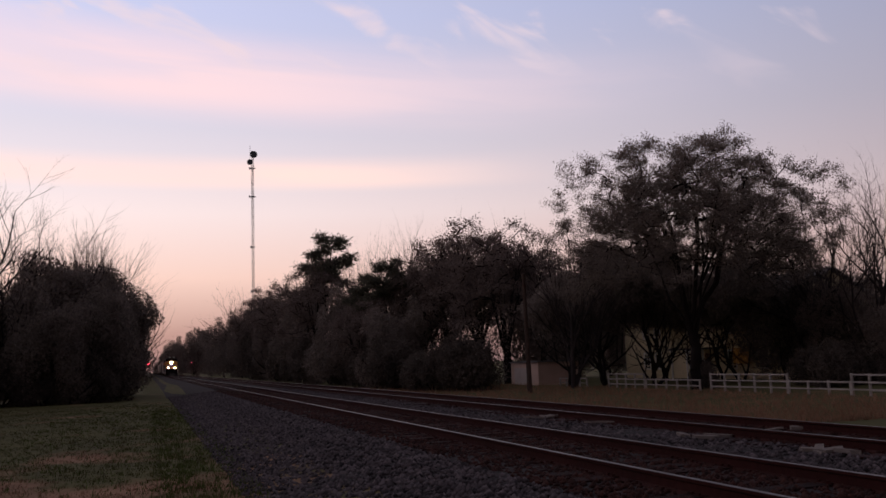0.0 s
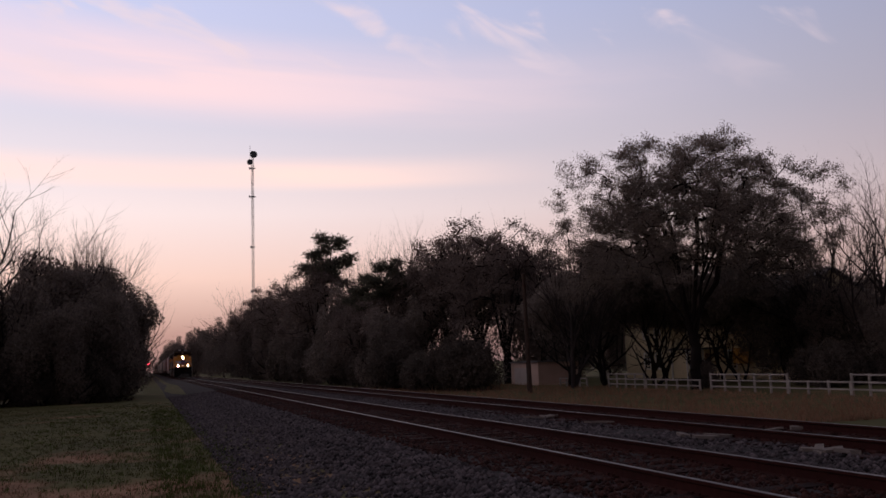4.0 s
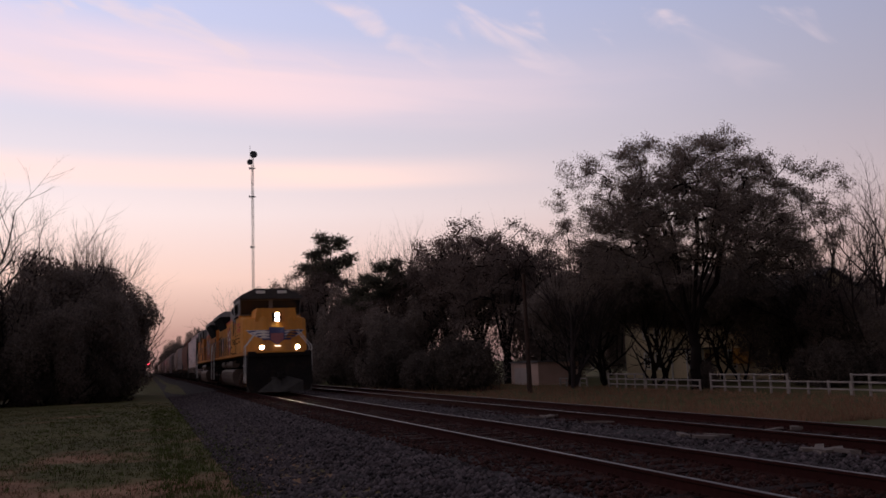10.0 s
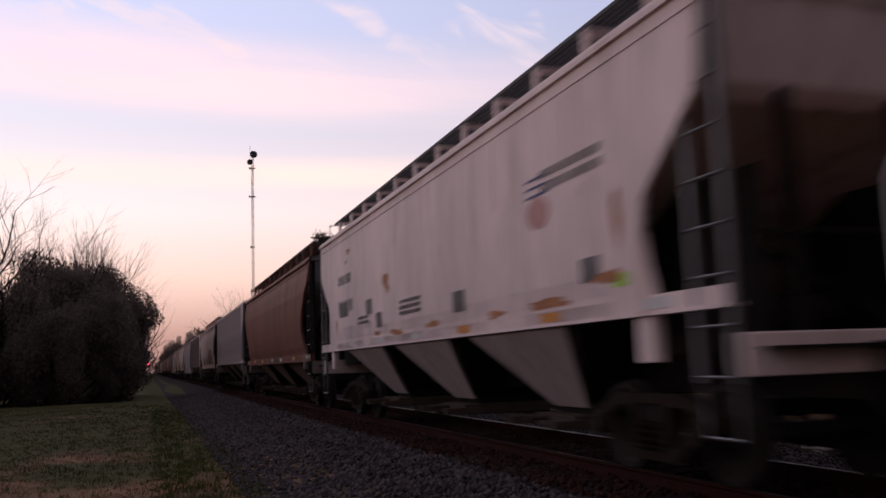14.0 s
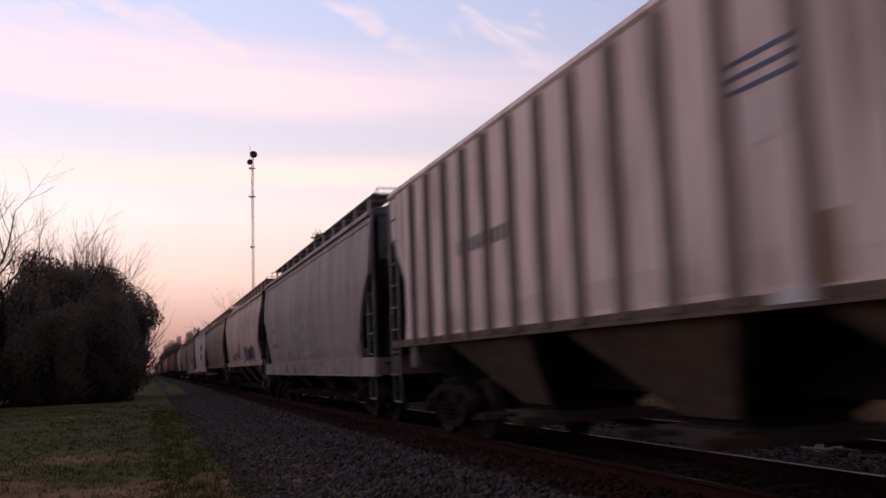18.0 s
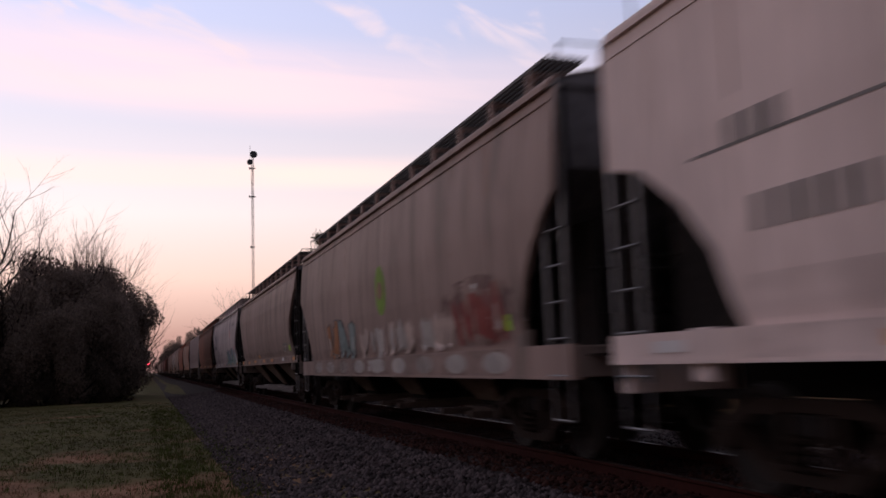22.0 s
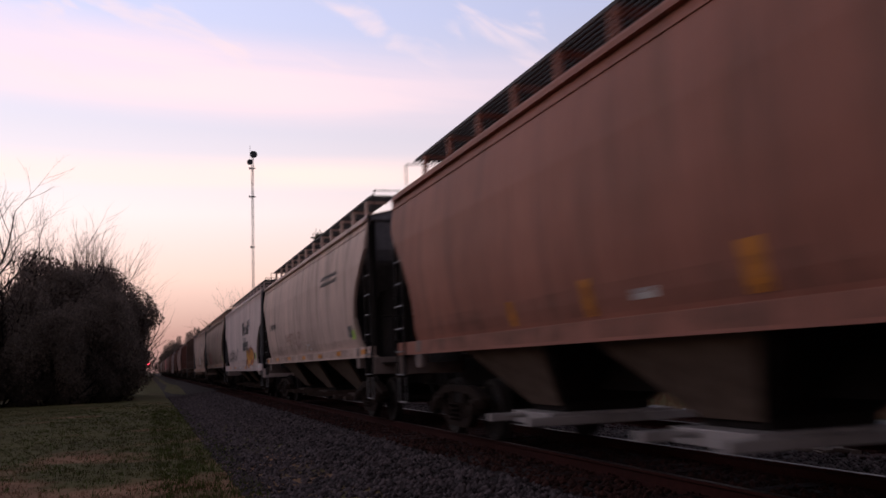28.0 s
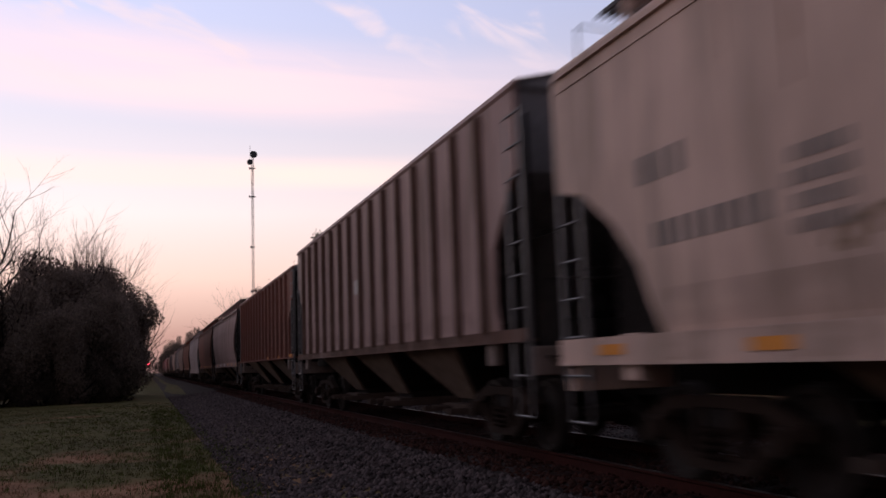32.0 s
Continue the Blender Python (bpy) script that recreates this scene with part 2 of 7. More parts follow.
def stones(name, n, x0, x1, y0, y1, size, seed, zf):
    """Loose broken stones, each an uneven eight-sided lump."""
    r = np.random.default_rng(seed)
    base = np.array([(1, 0, 0), (-1, 0, 0), (0, 1, 0), (0, -1, 0), (0, 0, 1), (0, 0, -1)], float)
    tri = np.array([(0, 2, 4), (2, 1, 4), (1, 3, 4), (3, 0, 4), (2, 0, 5), (1, 2, 5), (3, 1, 5), (0, 3, 5)])
    c = np.empty((n, 3))
    c[:, 0] = r.uniform(x0, x1, n)
    c[:, 1] = y0 + (y1 - y0) * r.uniform(0, 1, n) ** 1.5
    c[:, 2] = zf(c[:, 0])
    s = size * r.uniform(0.5, 1.5, (n, 1, 1)) * r.uniform(0.6, 1.2, (n, 6, 3))
    ang = r.uniform(0, 6.28, n)
    ca, sa = np.cos(ang)[:, None], np.sin(ang)[:, None]
    v = base[None] * s
    vx, vy = v[:, :, 0] * ca - v[:, :, 1] * sa, v[:, :, 0] * sa + v[:, :, 1] * ca
    v = np.stack([vx, vy, v[:, :, 2] * 0.8 + v[:, :, 0] * 0.2], 2) + c[:, None]
    f = (np.arange(n)[:, None, None] * 6 + tri[None]).reshape(-1, 3)
    return np_mesh(name, v.reshape(-1, 3), f)


def bed_z(x):
    return np.interp(x, [1.15, 2.4, 3.5, 4.0, 7.5, 8.0, 11.5, 12.2, 13.0], [-0.46, -0.35, -0.205, -0.155, -0.155, -0.165, -0.165, -0.29, -0.5])


RAIL = [(-0.07, -0.17), (0.07, -0.17), (0.07, -0.158), (0.012, -0.13), (0.009, -0.045), (0.036, -0.03), (0.036, -0.004), (-0.036, -0.004), (-0.036, -0.03), (-0.009, -0.045), (-0.012, -0.13), (-0.07, -0.158)]
HEAD = [(-0.03, -0.004), (0.03, -0.004), (0.03, 0.0), (-0.03, 0.0)]


def build_track(cx, label, tie_seed):
    tr = thing("railway_track", label, "track", "parallel railway tracks", pose(cx, 0, 0), "structure")
    for sx in (-0.755, 0.755):
        bm = bmesh.new()
        prism(bm, [(sx + a, b) for a, b in RAIL], "y", -300, 900)
        rail = part("rail", bm, RUST, tr, "rust-brown steel rail")
        bm = bmesh.new()
        prism(bm, [(sx + a, b) for a, b in HEAD], "y", -300, 900)
        part("rail_head", bm, STEEL, rail, "worn bright running surface")
    r = random.Random(tie_seed)
    meshes = []
    for k in range(4):
        bm = bmesh.new()
        box(bm, -1.3, 1.3, -0.115, 0.115, -0.33, -0.165, 0.012)
        for v in bm.verts:
            v.co += Vector((r.uniform(-.03, .03) if abs(v.co.x) > 1 else 0, r.uniform(-.008, .008), r.uniform(-.006, .006)))
        meshes.append(to_mesh("tie", bm))
    plate = shared("tie_plate", lambda bm: [box(bm, sx - 0.09, sx + 0.09, -0.1, 0.1, -0.165, -0.155) for sx in (-0.755, 0.755)] + [box(bm, sx + o - .012, sx + o + .012, w - .012, w + .012, -0.156, -0.135) for sx in (-0.755, 0.755) for o in (-.085, .085) for w in (-.06, .06)])
    y = -6.0
    for k in range(150):
        t = put("tie", meshes[k % 4], TIE, tr, "", pose(r.uniform(-.04, .04), y, r.uniform(-.012, .012) + 0.018, 0, 0, r.uniform(-1.2, 1.2)))
        if y < 34:
            put("tie_plate", plate, RUST, t)
        y += 0.535
    bm = bmesh.new()
    while y < 420:
        box(bm, -1.3, 1.3, y - .115, y + .115, -0.33, -0.15)
        y += 0.535 * (1 if y < 120 else 3)
    tagged(part("distant_ties", bm, TIE, tr), kind="stuff")


def blades(name, n, x0, x1, y0, y1, h, seed, zf):
    """Grass: thin bent blades standing in tufts."""
    r = np.random.default_rng(seed)
    m = n // 6
    cx, cy = r.uniform(x0, x1, m), y0 + (y1 - y0) * r.uniform(0, 1, m) ** 1.7
    k = r.integers(0, m, n)
    x, y = cx[k] + r.normal(0, 0.05, n), cy[k] + r.normal(0, 0.05, n)
    keep = x < x1
    x, y = x[keep], y[keep]
    n = len(x)
    z = np.array([zf(a, b) for a, b in zip(x, y)]) - 0.01
    hh, an = h * r.uniform(0.4, 1.3, n), r.uniform(0, 6.28, n)
    w = 0.006 + 0.004 * r.random(n)
    lx, ly = r.normal(0, 0.35, n) * hh, r.normal(0, 0.35, n) * hh
    dx, dy = np.cos(an) * w, np.sin(an) * w
    v = np.stack([np.stack([x - dx, y - dy, z], 1), np.stack([x + dx, y + dy, z], 1), np.stack([x + lx, y + ly, z + hh], 1)], 1)
    return np_mesh(name, v.reshape(-1, 3), np.arange(n * 3).reshape(n, 3))


REDBED = mat("rust_stained_stone", (0.030, 0.0115, 0.009), 0.9, var=0.3, fine=6, broad=0.8, bump=0.3, by_island=0.55)
DRY = mat("dry_field_grass", (0.20, 0.108, 0.068), 0.95, var=0.3, fine=4, broad=0.3, bump=0.0, by_island=0.3)
build_ground()
build_track(TRACK_X, "main railway track with rusty rails on wooden ties", 1)
build_track(TRACK2_X, "siding railway track with dull rails on wooden ties", 2)
tagged(put("ballast_stones", stones("ballast_stones", 28000, 1.2, 4.0, 5, 60, 0.042, 3, bed_z), STONE), "loose grey crushed stones on the shoulder of the line", "gravel", kind="stuff")
tagged(put("trackbed_stones", stones("trackbed_stones", 19000, 4.0, 7.2, 5, 60, 0.04, 5, bed_z), REDBED), "rust-stained crushed stones between the rails", "gravel", kind="stuff")
tagged(put("siding_stones", stones("siding_stones", 6500, 7.2, 8.75, 5, 60, 0.042, 6, bed_z), STONE), "crushed stones between the tracks", "gravel", kind="stuff")
tagged(put("siding_bed_stones", stones("siding_bed_stones", 9000, 8.75, 10.7, 5, 60, 0.042, 16, bed_z), REDBED), "rust-stained crushed stones of the siding", "gravel", kind="stuff")
tagged(put("siding_shoulder_stones", stones("siding_shoulder_stones", 5000, 10.7, 12.4, 5, 60, 0.042, 26, bed_z), STONE), "crushed stones beyond the siding", "gravel", kind="stuff")
tagged(put("grass_blades", blades("grass_blades", 80000, -9, 1.3, 8.5, 50, 0.055, 7, ground_z), GRASS), "short winter grass, brown with green patches", "grass", kind="stuff")
tagged(put("green_grass_strip", blades("green_grass_strip", 9000, 0.1, 1.5, 8.5, 40, 0.085, 17, ground_z), GREEN), "greener grass along the edge of the gravel", "grass", kind="stuff")
tagged(put("green_grass_tufts", blades("green_grass_tufts", 9000, -3.2, 1.2, 8.5, 45, 0.08, 18, ground_z), GREEN), "green tufts scattered through the winter grass", "grass", kind="stuff")
tagged(put("field_grass", blades("field_grass", 40000, 13, 30.5, 22, 75, 0.28, 9, ground_z), DRY), "taller dry grass between siding and fence", "grass", kind="stuff")


def scraps():
    pale = mat("bleached_scrap_wood", (0.14, 0.112, 0.1), 0.9, var=0.3, fine=6, broad=1, bump=0.5, stretch=(1, 6, 6))
    r = random.Random(12)
    for x, y, n in ((8.55, 12.4, 4), (8.5, 9.6, 4), (8.45, 18.9, 3), (10.1, 12.45, 2), (8.65, 16.3, 2), (8.5, 18.6, 2)):
        for k in range(n):
            bm = bmesh.new()
            a, b = r.uniform(0.12, 0.3), r.uniform(0.04, 0.08)
            prism(bm, [(-a, -b), (-a * 0.3, -b * 1.2), (a, -b * 0.5), (a * 0.8, b), (-a * 0.6, b * 0.8)], "z", 0, r.uniform(0.03, 0.06))
            ob = part("wood_scrap", bm, pale)
            px, py = x + r.uniform(-.3, .3), y + r.uniform(-.3, .3)
            ob.matrix_basis = pose(px, py, float(bed_z(px)) + 0.02, r.uniform(-8, 8), r.uniform(-8, 8), r.uniform(0, 180))
            tagged(ob, "bleached splinter of old tie wood on the ballast", "wood scrap", "tie scraps")


scraps()
# ---- trees, fence, house, tower, poles ----
BARK = mat("dark_bark", (0.0135, 0.0100, 0.0092), 0.95, var=0.35, fine=10, broad=1.5, bump=0.6, stretch=(1, 1, 0.3))
TWIG = mat("bare_twig_bark", (0.034, 0.026, 0.025), 0.95, var=0.3, fine=10, broad=1.5, bump=0.3)
LEAF = mat("dull_evergreen_leaf", (0.16, 0.125, 0.108), 0.8, var=0.3, fine=3, broad=0.4, bump=0.0, by_island=0.3, spec=0.1, through_light=0.38)
LEAF_S = mat("dark_shrub_leaf", (0.085, 0.066, 0.056), 0.8, var=0.3, fine=3, broad=0.4, bump=0.0, by_island=0.3, spec=0.1, through_light=0.3)
LEAF2 = mat("brownish_winter_leaf", (0.145, 0.108, 0.095), 0.85, var=0.3, fine=3, broad=0.4, bump=0.0, by_island=0.35, spec=0.1, through_light=0.45)
NEEDLE = mat("pine_needle", (0.085, 0.078, 0.058), 0.8, var=0.3, fine=3, broad=0.4, bump=0.0, by_island=0.3, spec=0.1, through_light=0.35)


def tubes(segs, sides):
    """Tapered tubes for branch segments given as rows of ax ay az bx by bz ra rb."""
    s = np.asarray(segs, float)
    a, b, ra, rb = s[:, 0:3], s[:, 3:6], s[:, 6], s[:, 7]
    d = b - a
    d /= np.linalg.norm(d, axis=1)[:, None] + 1e-9
    ref = np.where(np.abs(d[:, 2:3]) > 0.9, np.array([[1.0, 0, 0]]), np.array([[0, 0, 1.0]]))
    u = np.cross(d, ref)
    u /= np.linalg.norm(u, axis=1)[:, None] + 1e-9
    w = np.cross(d, u)
    ang = np.arange(sides) * 2 * math.pi / sides
    ring = np.cos(ang)[None, :, None] * u[:, None] + np.sin(ang)[None, :, None] * w[:, None]
    lo = a[:, None] + ring * ra[:, None, None]
    hi = b[:, None] + ring * rb[:, None, None]
    n = len(s)
    v = np.concatenate([lo, hi], 1).reshape(-1, 3)
    i = np.arange(sides)
    j = (i + 1) % sides
    quad = np.stack([i, j, j + sides, i + sides], 1)
    f = (np.arange(n)[:, None, None] * 2 * sides + quad[None]).reshape(-1, 4)
    return v, f


def grow(rng, height, levels, counts, spread, fork, lean=0.0, ratio=0.62, trunk_r=None, up=0.12, wob=0.16):
    """A branching skeleton: segments by level, and the twig tips."""
    segs = {}
    tips = []
    trunk_r = trunk_r or height * 0.022

    def branch(p, d, length, r, lev):
        n = 5 if lev < 2 else 3
        step = length / n
        kids = counts[lev] if lev < levels else 0
        spots = [fork + (1 - fork) * (k + rng.random()) / kids if lev == 0 else 0.25 + 0.75 * (k + rng.random()) / kids for k in range(kids)]
        for k in range(n):
            d2 = d + Vector((rng.gauss(0, wob), rng.gauss(0, wob), rng.gauss(0, wob * 0.7) + up * (1 if lev else 0.3)))
            d2.normalize()
            q = p + d2 * step
            r2 = r * (1 - 0.62 * (k + 1) / n) if lev < levels else r * (1 - 0.7 * (k + 1) / n)
            r1 = r * (1 - 0.62 * k / n)
            segs.setdefault(min(lev, 3), []).append((*p, *q, r1, r2))
            for s in spots:
                if k / n <= s < (k + 1) / n or (s >= 1 and k == n - 1):
                    at = p.lerp(q, s * n - k)
                    side = Vector((rng.gauss(0, 1), rng.gauss(0, 1), rng.gauss(0, 0.35)))
                    side -= d2 * side.dot(d2)
                    side.normalize()
                    a = radians(rng.uniform(*spread))
                    branch(at, (d2 * math.cos(a) + side * math.sin(a)).normalized(), length * ratio * rng.uniform(0.75, 1.15) * (1.0 if lev else 1.0), r1 * rng.uniform(0.5, 0.66), lev + 1)
            p, d = q, d2
        if lev >= levels - 1:
            tips.append(tuple(p))
    branch(Vector((0, 0, -0.2)), Vector((lean, 0, 1)).normalized(), height, trunk_r, 0)
    return segs, np.array(tips)


def wood_mesh(name, segs):
    vs, fs, base = [], [], 0
    for lev, rows in segs.items():
        v, f = tubes(rows, {0: 9, 1: 6, 2: 4, 3: 3}[lev]) if lev < 3 else tubes(rows, 4)
        vs.append(v)
        fs.append(f + base)
        base += len(v)
    return np_mesh(name, np.concatenate(vs), np.concatenate(fs))


def leaf_mesh(name, centres, size, seed, flat=0.5):
    """Small leaves, each a bent pair of faces."""
    r = np.random.default_rng(seed)
    n = len(centres)
    d = r.normal(0, 1, (n, 3))
    d /= np.linalg.norm(d, axis=1)[:, None]
    e = np.cross(d, r.normal(0, 1, (n, 3)))
    e /= np.linalg.norm(e, axis=1)[:, None]
    s = size * r.uniform(0.55, 1.35, (n, 1))
    a, b = d * s, e * s * flat
    c = np.asarray(centres)
    v = np.stack([c - a, c + b, c + a, c - b], 1).reshape(-1, 3)
    f = np.arange(n * 4).reshape(n, 4)
    return np_mesh(name, v, f)


def scatter(tips, n, radius, seed, squash=0.7, uneven=1.4):
    r = np.random.default_rng(seed)
    # uneven: some twigs carry many leaves, some none
    w = r.random(len(tips)) ** uneven
    k = r.choice(len(tips), n, p=w / w.sum())
    off = r.normal(0, 1, (n, 3)) * radius
    off[:, 2] *= squash
    return tips[k] + off


def lobes_points(lobes, n, seed, lumps=2.2, cut=-0.05):
    """Points inside lumpy rounded masses, thicker near the outside, with gaps."""
    r = np.random.default_rng(seed)
    vol = np.array([a * b * c for *_, a, b, c in lobes]) ** 0.8
    out = []
    while len(out) < n:
        x, y, z, a, b, c = lobes[r.choice(len(lobes), p=vol / vol.sum())]
        d = r.normal(0, 1, 3)
        d /= np.linalg.norm(d)
        rad = r.random() ** 0.4
        q = Vector((x + d[0] * rad * a, y + d[1] * rad * b, z + d[2] * rad * c))
        k = noise.noise(q * (lumps / 3.0) + Vector((seed, 0, 0)))
        if k > cut - (0.25 if rad < 0.7 else 0) and q.z > 0.0:
            out.append(tuple(q + q.normalized() * 0.0))
    return np.array(out)


def crown_tree(seed, clumps, centre, radii, fork, limbs, base_r, gap=0.0, shell=0.5, trunk_lean=(0, 0)):
    """A tree grown to fill a crown: clump centres inside an uneven dome, each joined to the nearest limb, limbs as thick as what they carry."""
    rng = np.random.default_rng(seed)
    pts = []
    while len(pts) < clumps:
        d = rng.normal(0, 1, 3)
        d /= np.linalg.norm(d)
        if d[2] < -0.62:
            continue
        r = shell + (1 - shell) * rng.random() ** 0.6
        lump = 1 + 0.22 * noise.noise(Vector(d) * 2.2 + Vector((seed, 3, 1)))
        q = np.array(centre) + d * r * lump * np.array(radii)
        if noise.noise(Vector(q / radii[0]) * 3.4 + Vector((0, seed, 5))) < gap - 0.18:
            continue
        pts.append(q)
    pts = np.array(pts)
    nodes, parent = [], []
    height = centre[2]
    n = 5
    for i in range(n + 1):
        f = i / n
        nodes.append(np.array([trunk_lean[0] * f + rng.normal(0, 0.006) * height, trunk_lean[1] * f + rng.normal(0, 0.006) * height, -0.02 * height + fork * f]))
        parent.append(i - 1)
    for k in range(limbs):
        a = 6.283 * (k + rng.random() * 0.7) / limbs
        el = rng.uniform(0.35, 1.25)
        end = np.array(centre) + np.array([math.cos(a) * math.cos(el), math.sin(a) * math.cos(el), math.sin(el) * 0.8]) * np.array(radii) * rng.uniform(0.45, 0.65)
        at = rng.integers(n - 1, n + 1)
        start, last = nodes[at], at
        for i in range(1, 6):
            f = i / 5
            q = start + (end - start) * f + np.array([0, 0, 0.06 * height * math.sin(3.14 * f)]) * rng.uniform(-0.4, 1.0) + rng.normal(0, 0.012, 3) * height
            nodes.append(q)
            parent.append(last)
            last = len(nodes) - 1
    order = np.argsort(np.linalg.norm((pts - np.array(centre)) / radii, axis=1))
    tips = []
    for k in order:
        q = pts[k]
        arr = np.array(nodes[n:])
        dist = np.linalg.norm(arr - q, axis=1) + 0.5 * np.maximum(0, arr[:, 2] - q[2])
        j = int(np.argmin(dist)) + n
        start, last = nodes[j], j
        for i in range(1, 4):
            f = i / 3
            m = start + (q - start) * f + rng.normal(0, 0.008, 3) * height + np.array([0, 0, 0.05 * np.linalg.norm(q - start) * math.sin(3.14 * f)])
            nodes.append(m)
            parent.append(last)
            last = len(nodes) - 1
        tips.append(nodes[-1])
        # short twigs round each clump
        for _ in range(5):
            nodes.append(nodes[last] + rng.normal(0, 0.035, 3) * radii[0] * np.array([1, 1, 0.6]))
            parent.append(last)
            tips.append(nodes[-1])
    load = np.zeros(len(nodes))
    for i in range(len(nodes) - 1, 0, -1):
        load[i] += 1
        load[parent[i]] += load[i]
    rad = base_r * np.sqrt(np.maximum(load, 1) / load[1])
    segs = {0: [], 1: [], 2: [], 3: []}
    for i in range(1, len(nodes)):
        p = parent[i]
        lev = 0 if i <= n else (1 if load[i] > 60 else (2 if load[i] > 12 else 3))
        segs[lev].append((*nodes[p], *nodes[i], min(rad[p], rad[i] * 1.5) if i > n else rad[p] if p else rad[1] * 1.25, rad[i]))
    return {k: v for k, v in segs.items() if v}, np.array(tips)


TREES = {}


def proto_dense(key, seed, n, size, lobes, leafmat, label):
    rng = random.Random(seed)
    segs, tips = grow(rng, 0.62, 3, [6, 4, 3], (25, 60), 0.3, trunk_r=0.022, ratio=0.6)
    pts = lobes_points(lobes, n, seed, lumps=9, cut=-0.08)
    TREES[key] = (wood_mesh("trunk", segs), leaf_mesh("crown", pts, size, seed), leafmat, label, BARK)


def build_protos():
    # unit-high trees, scaled where they stand
    proto_dense("d1", 11, 17000, 0.0125, [(0, 0, .62, .30, .30, .34), (.2, .05, .45, .24, .22, .3), (-.2, -.05, .42, .25, .22, .3), (0, .1, .25, .34, .3, .25), (.05, -.1, .82, .16, .16, .17)], LEAF, "dark dense evergreen tree at the edge of the line")
    proto_dense("d2", 23, 17000, 0.0125, [(-.08, 0, .66, .24, .26, .3), (.18, .02, .56, .24, .24, .26), (-.22, 0, .36, .26, .24, .3), (.1, .1, .24, .36, .3, .24), (.12, -.05, .84, .14, .14, .15)], LEAF, "dark bushy tree at the edge of the line")
    proto_dense("y1", 83, 15000, 0.012, [(0, 0, .7, .34, .34, .26), (.24, .05, .6, .26, .24, .2), (-.24, -.05, .6, .27, .24, .2), (.05, -.1, .84, .16, .16, .15)], LEAF, "dark tree with a clear trunk in the yard")
    proto_dense("y2", 89, 15000, 0.012, [(-.05, 0, .68, .32, .32, .27), (.22, .02, .62, .26, .26, .2), (-.26, 0, .56, .24, .24, .17), (-.1, -.05, .86, .14, .14, .13)], LEAF, "dark tree with a clear trunk in the yard")
    # broad tree, fine twigs with thin brown foliage
    for key, seed in (("e1", 31), ("e2", 47)):
        segs, tips = crown_tree(seed, 210, (0, 0, 0.58), (0.42, 0.42, 0.40), 0.2, 9, 0.026, -0.25, 0.35)
        low = lobes_points([(0, 0, .28, .34, .34, .26)], 4000, seed, 9, 0.0)
        pts = np.concatenate([scatter(tips, 36000, 0.026, seed, 0.7, 0.6), low])
        TREES[key] = (wood_mesh("trunk", segs), leaf_mesh("crown", pts, 0.0066, seed), LEAF2, "broad tree with thin brownish winter foliage", BARK)
    # pine: bare lower trunk, needle clumps on level boughs
    for key, seed in (("p1", 53), ("p2", 59)):
        rng = random.Random(seed)
        rows0, rows1, pts = [], [], []
        p = Vector((0, 0, -0.02))
        for k in range(8):
            q = Vector((rng.gauss(0, 0.012), rng.gauss(0, 0.012), (k + 1) / 8 * 0.96))
            rows0.append((*p, *q, 0.017 * (1 - k / 9), 0.017 * (1 - (k + 1) / 9)))
            p = q
        r = np.random.default_rng(seed)
        for k in range(26):
            z = rng.uniform(0.6, 0.95) if rng.random() < 0.85 else rng.uniform(0.35, 0.6)
            a, ln = rng.uniform(0, 6.28), (0.17 if z < 0.88 else 0.09) * rng.uniform(0.45, 1.2)
            e = Vector((math.cos(a) * ln, math.sin(a) * ln, z + rng.uniform(-0.01, 0.06)))
            rows1.append((0, 0, z, *e, 0.005, 0.002))
            for c in range(rng.randint(1, 3)):
                m = Vector((0, 0, z)).lerp(e, rng.uniform(0.6, 1.08)) + Vector((rng.gauss(0, .02), rng.gauss(0, .02), rng.gauss(0.01, .012)))
                pts.append(r.normal(0, 1, (260, 3)) * np.array([0.026, 0.026, 0.017]) + np.array(m))
        TREES[key] = (wood_mesh("trunk", {0: rows0, 1: rows1}), leaf_mesh("crown", np.concatenate(pts), 0.011, seed, 0.3), NEEDLE, "tall pine with dark needle clumps", BARK)
    for key, seed, sp in (("b1", 61, (18, 42)), ("b2", 67, (15, 38)), ("b3", 71, (20, 50))):
        rng = random.Random(seed)
        segs, tips = grow(rng, 0.55, 4, [9, 6, 5, 3], sp, 0.28, trunk_r=0.017, ratio=0.62, up=0.14, wob=0.1)
        k = 1.0 / np.percentile(tips[:, 2], 98)
        segs = {a: [tuple(np.array(s) * k) for s in rows] for a, rows in segs.items()}
        TREES[key] = (wood_mesh("trunk", {a: v for a, v in segs.items() if a < 2}), wood_mesh("twig_crown", {a: v for a, v in segs.items() if a > 1}), TWIG, "leafless winter tree with fine upright twigs", TWIG)
    # open bare crown on a leaning, forked trunk
    for key, seed, lean in (("w1", 97, -0.05), ("w2", 101, 0.05)):
        rng = random.Random(seed)
        segs, tips = grow(rng, 0.6, 4, [7, 5, 5, 4], (22, 50), 0.33, lean=lean, trunk_r=0.013, ratio=0.56, up=0.07, wob=0.12)
        k = 1.0 / np.percentile(tips[:, 2], 98)
        segs = {a: [tuple(np.array(q) * k) for q in rows] for a, rows in segs.items()}
        TREES[key] = (wood_mesh("trunk", {a: v for a, v in segs.items() if a < 2}), wood_mesh("twig_crown", {a: v for a, v in segs.items() if a > 1}), TWIG, "leafless tree with a forked trunk and open crown", TWIG)
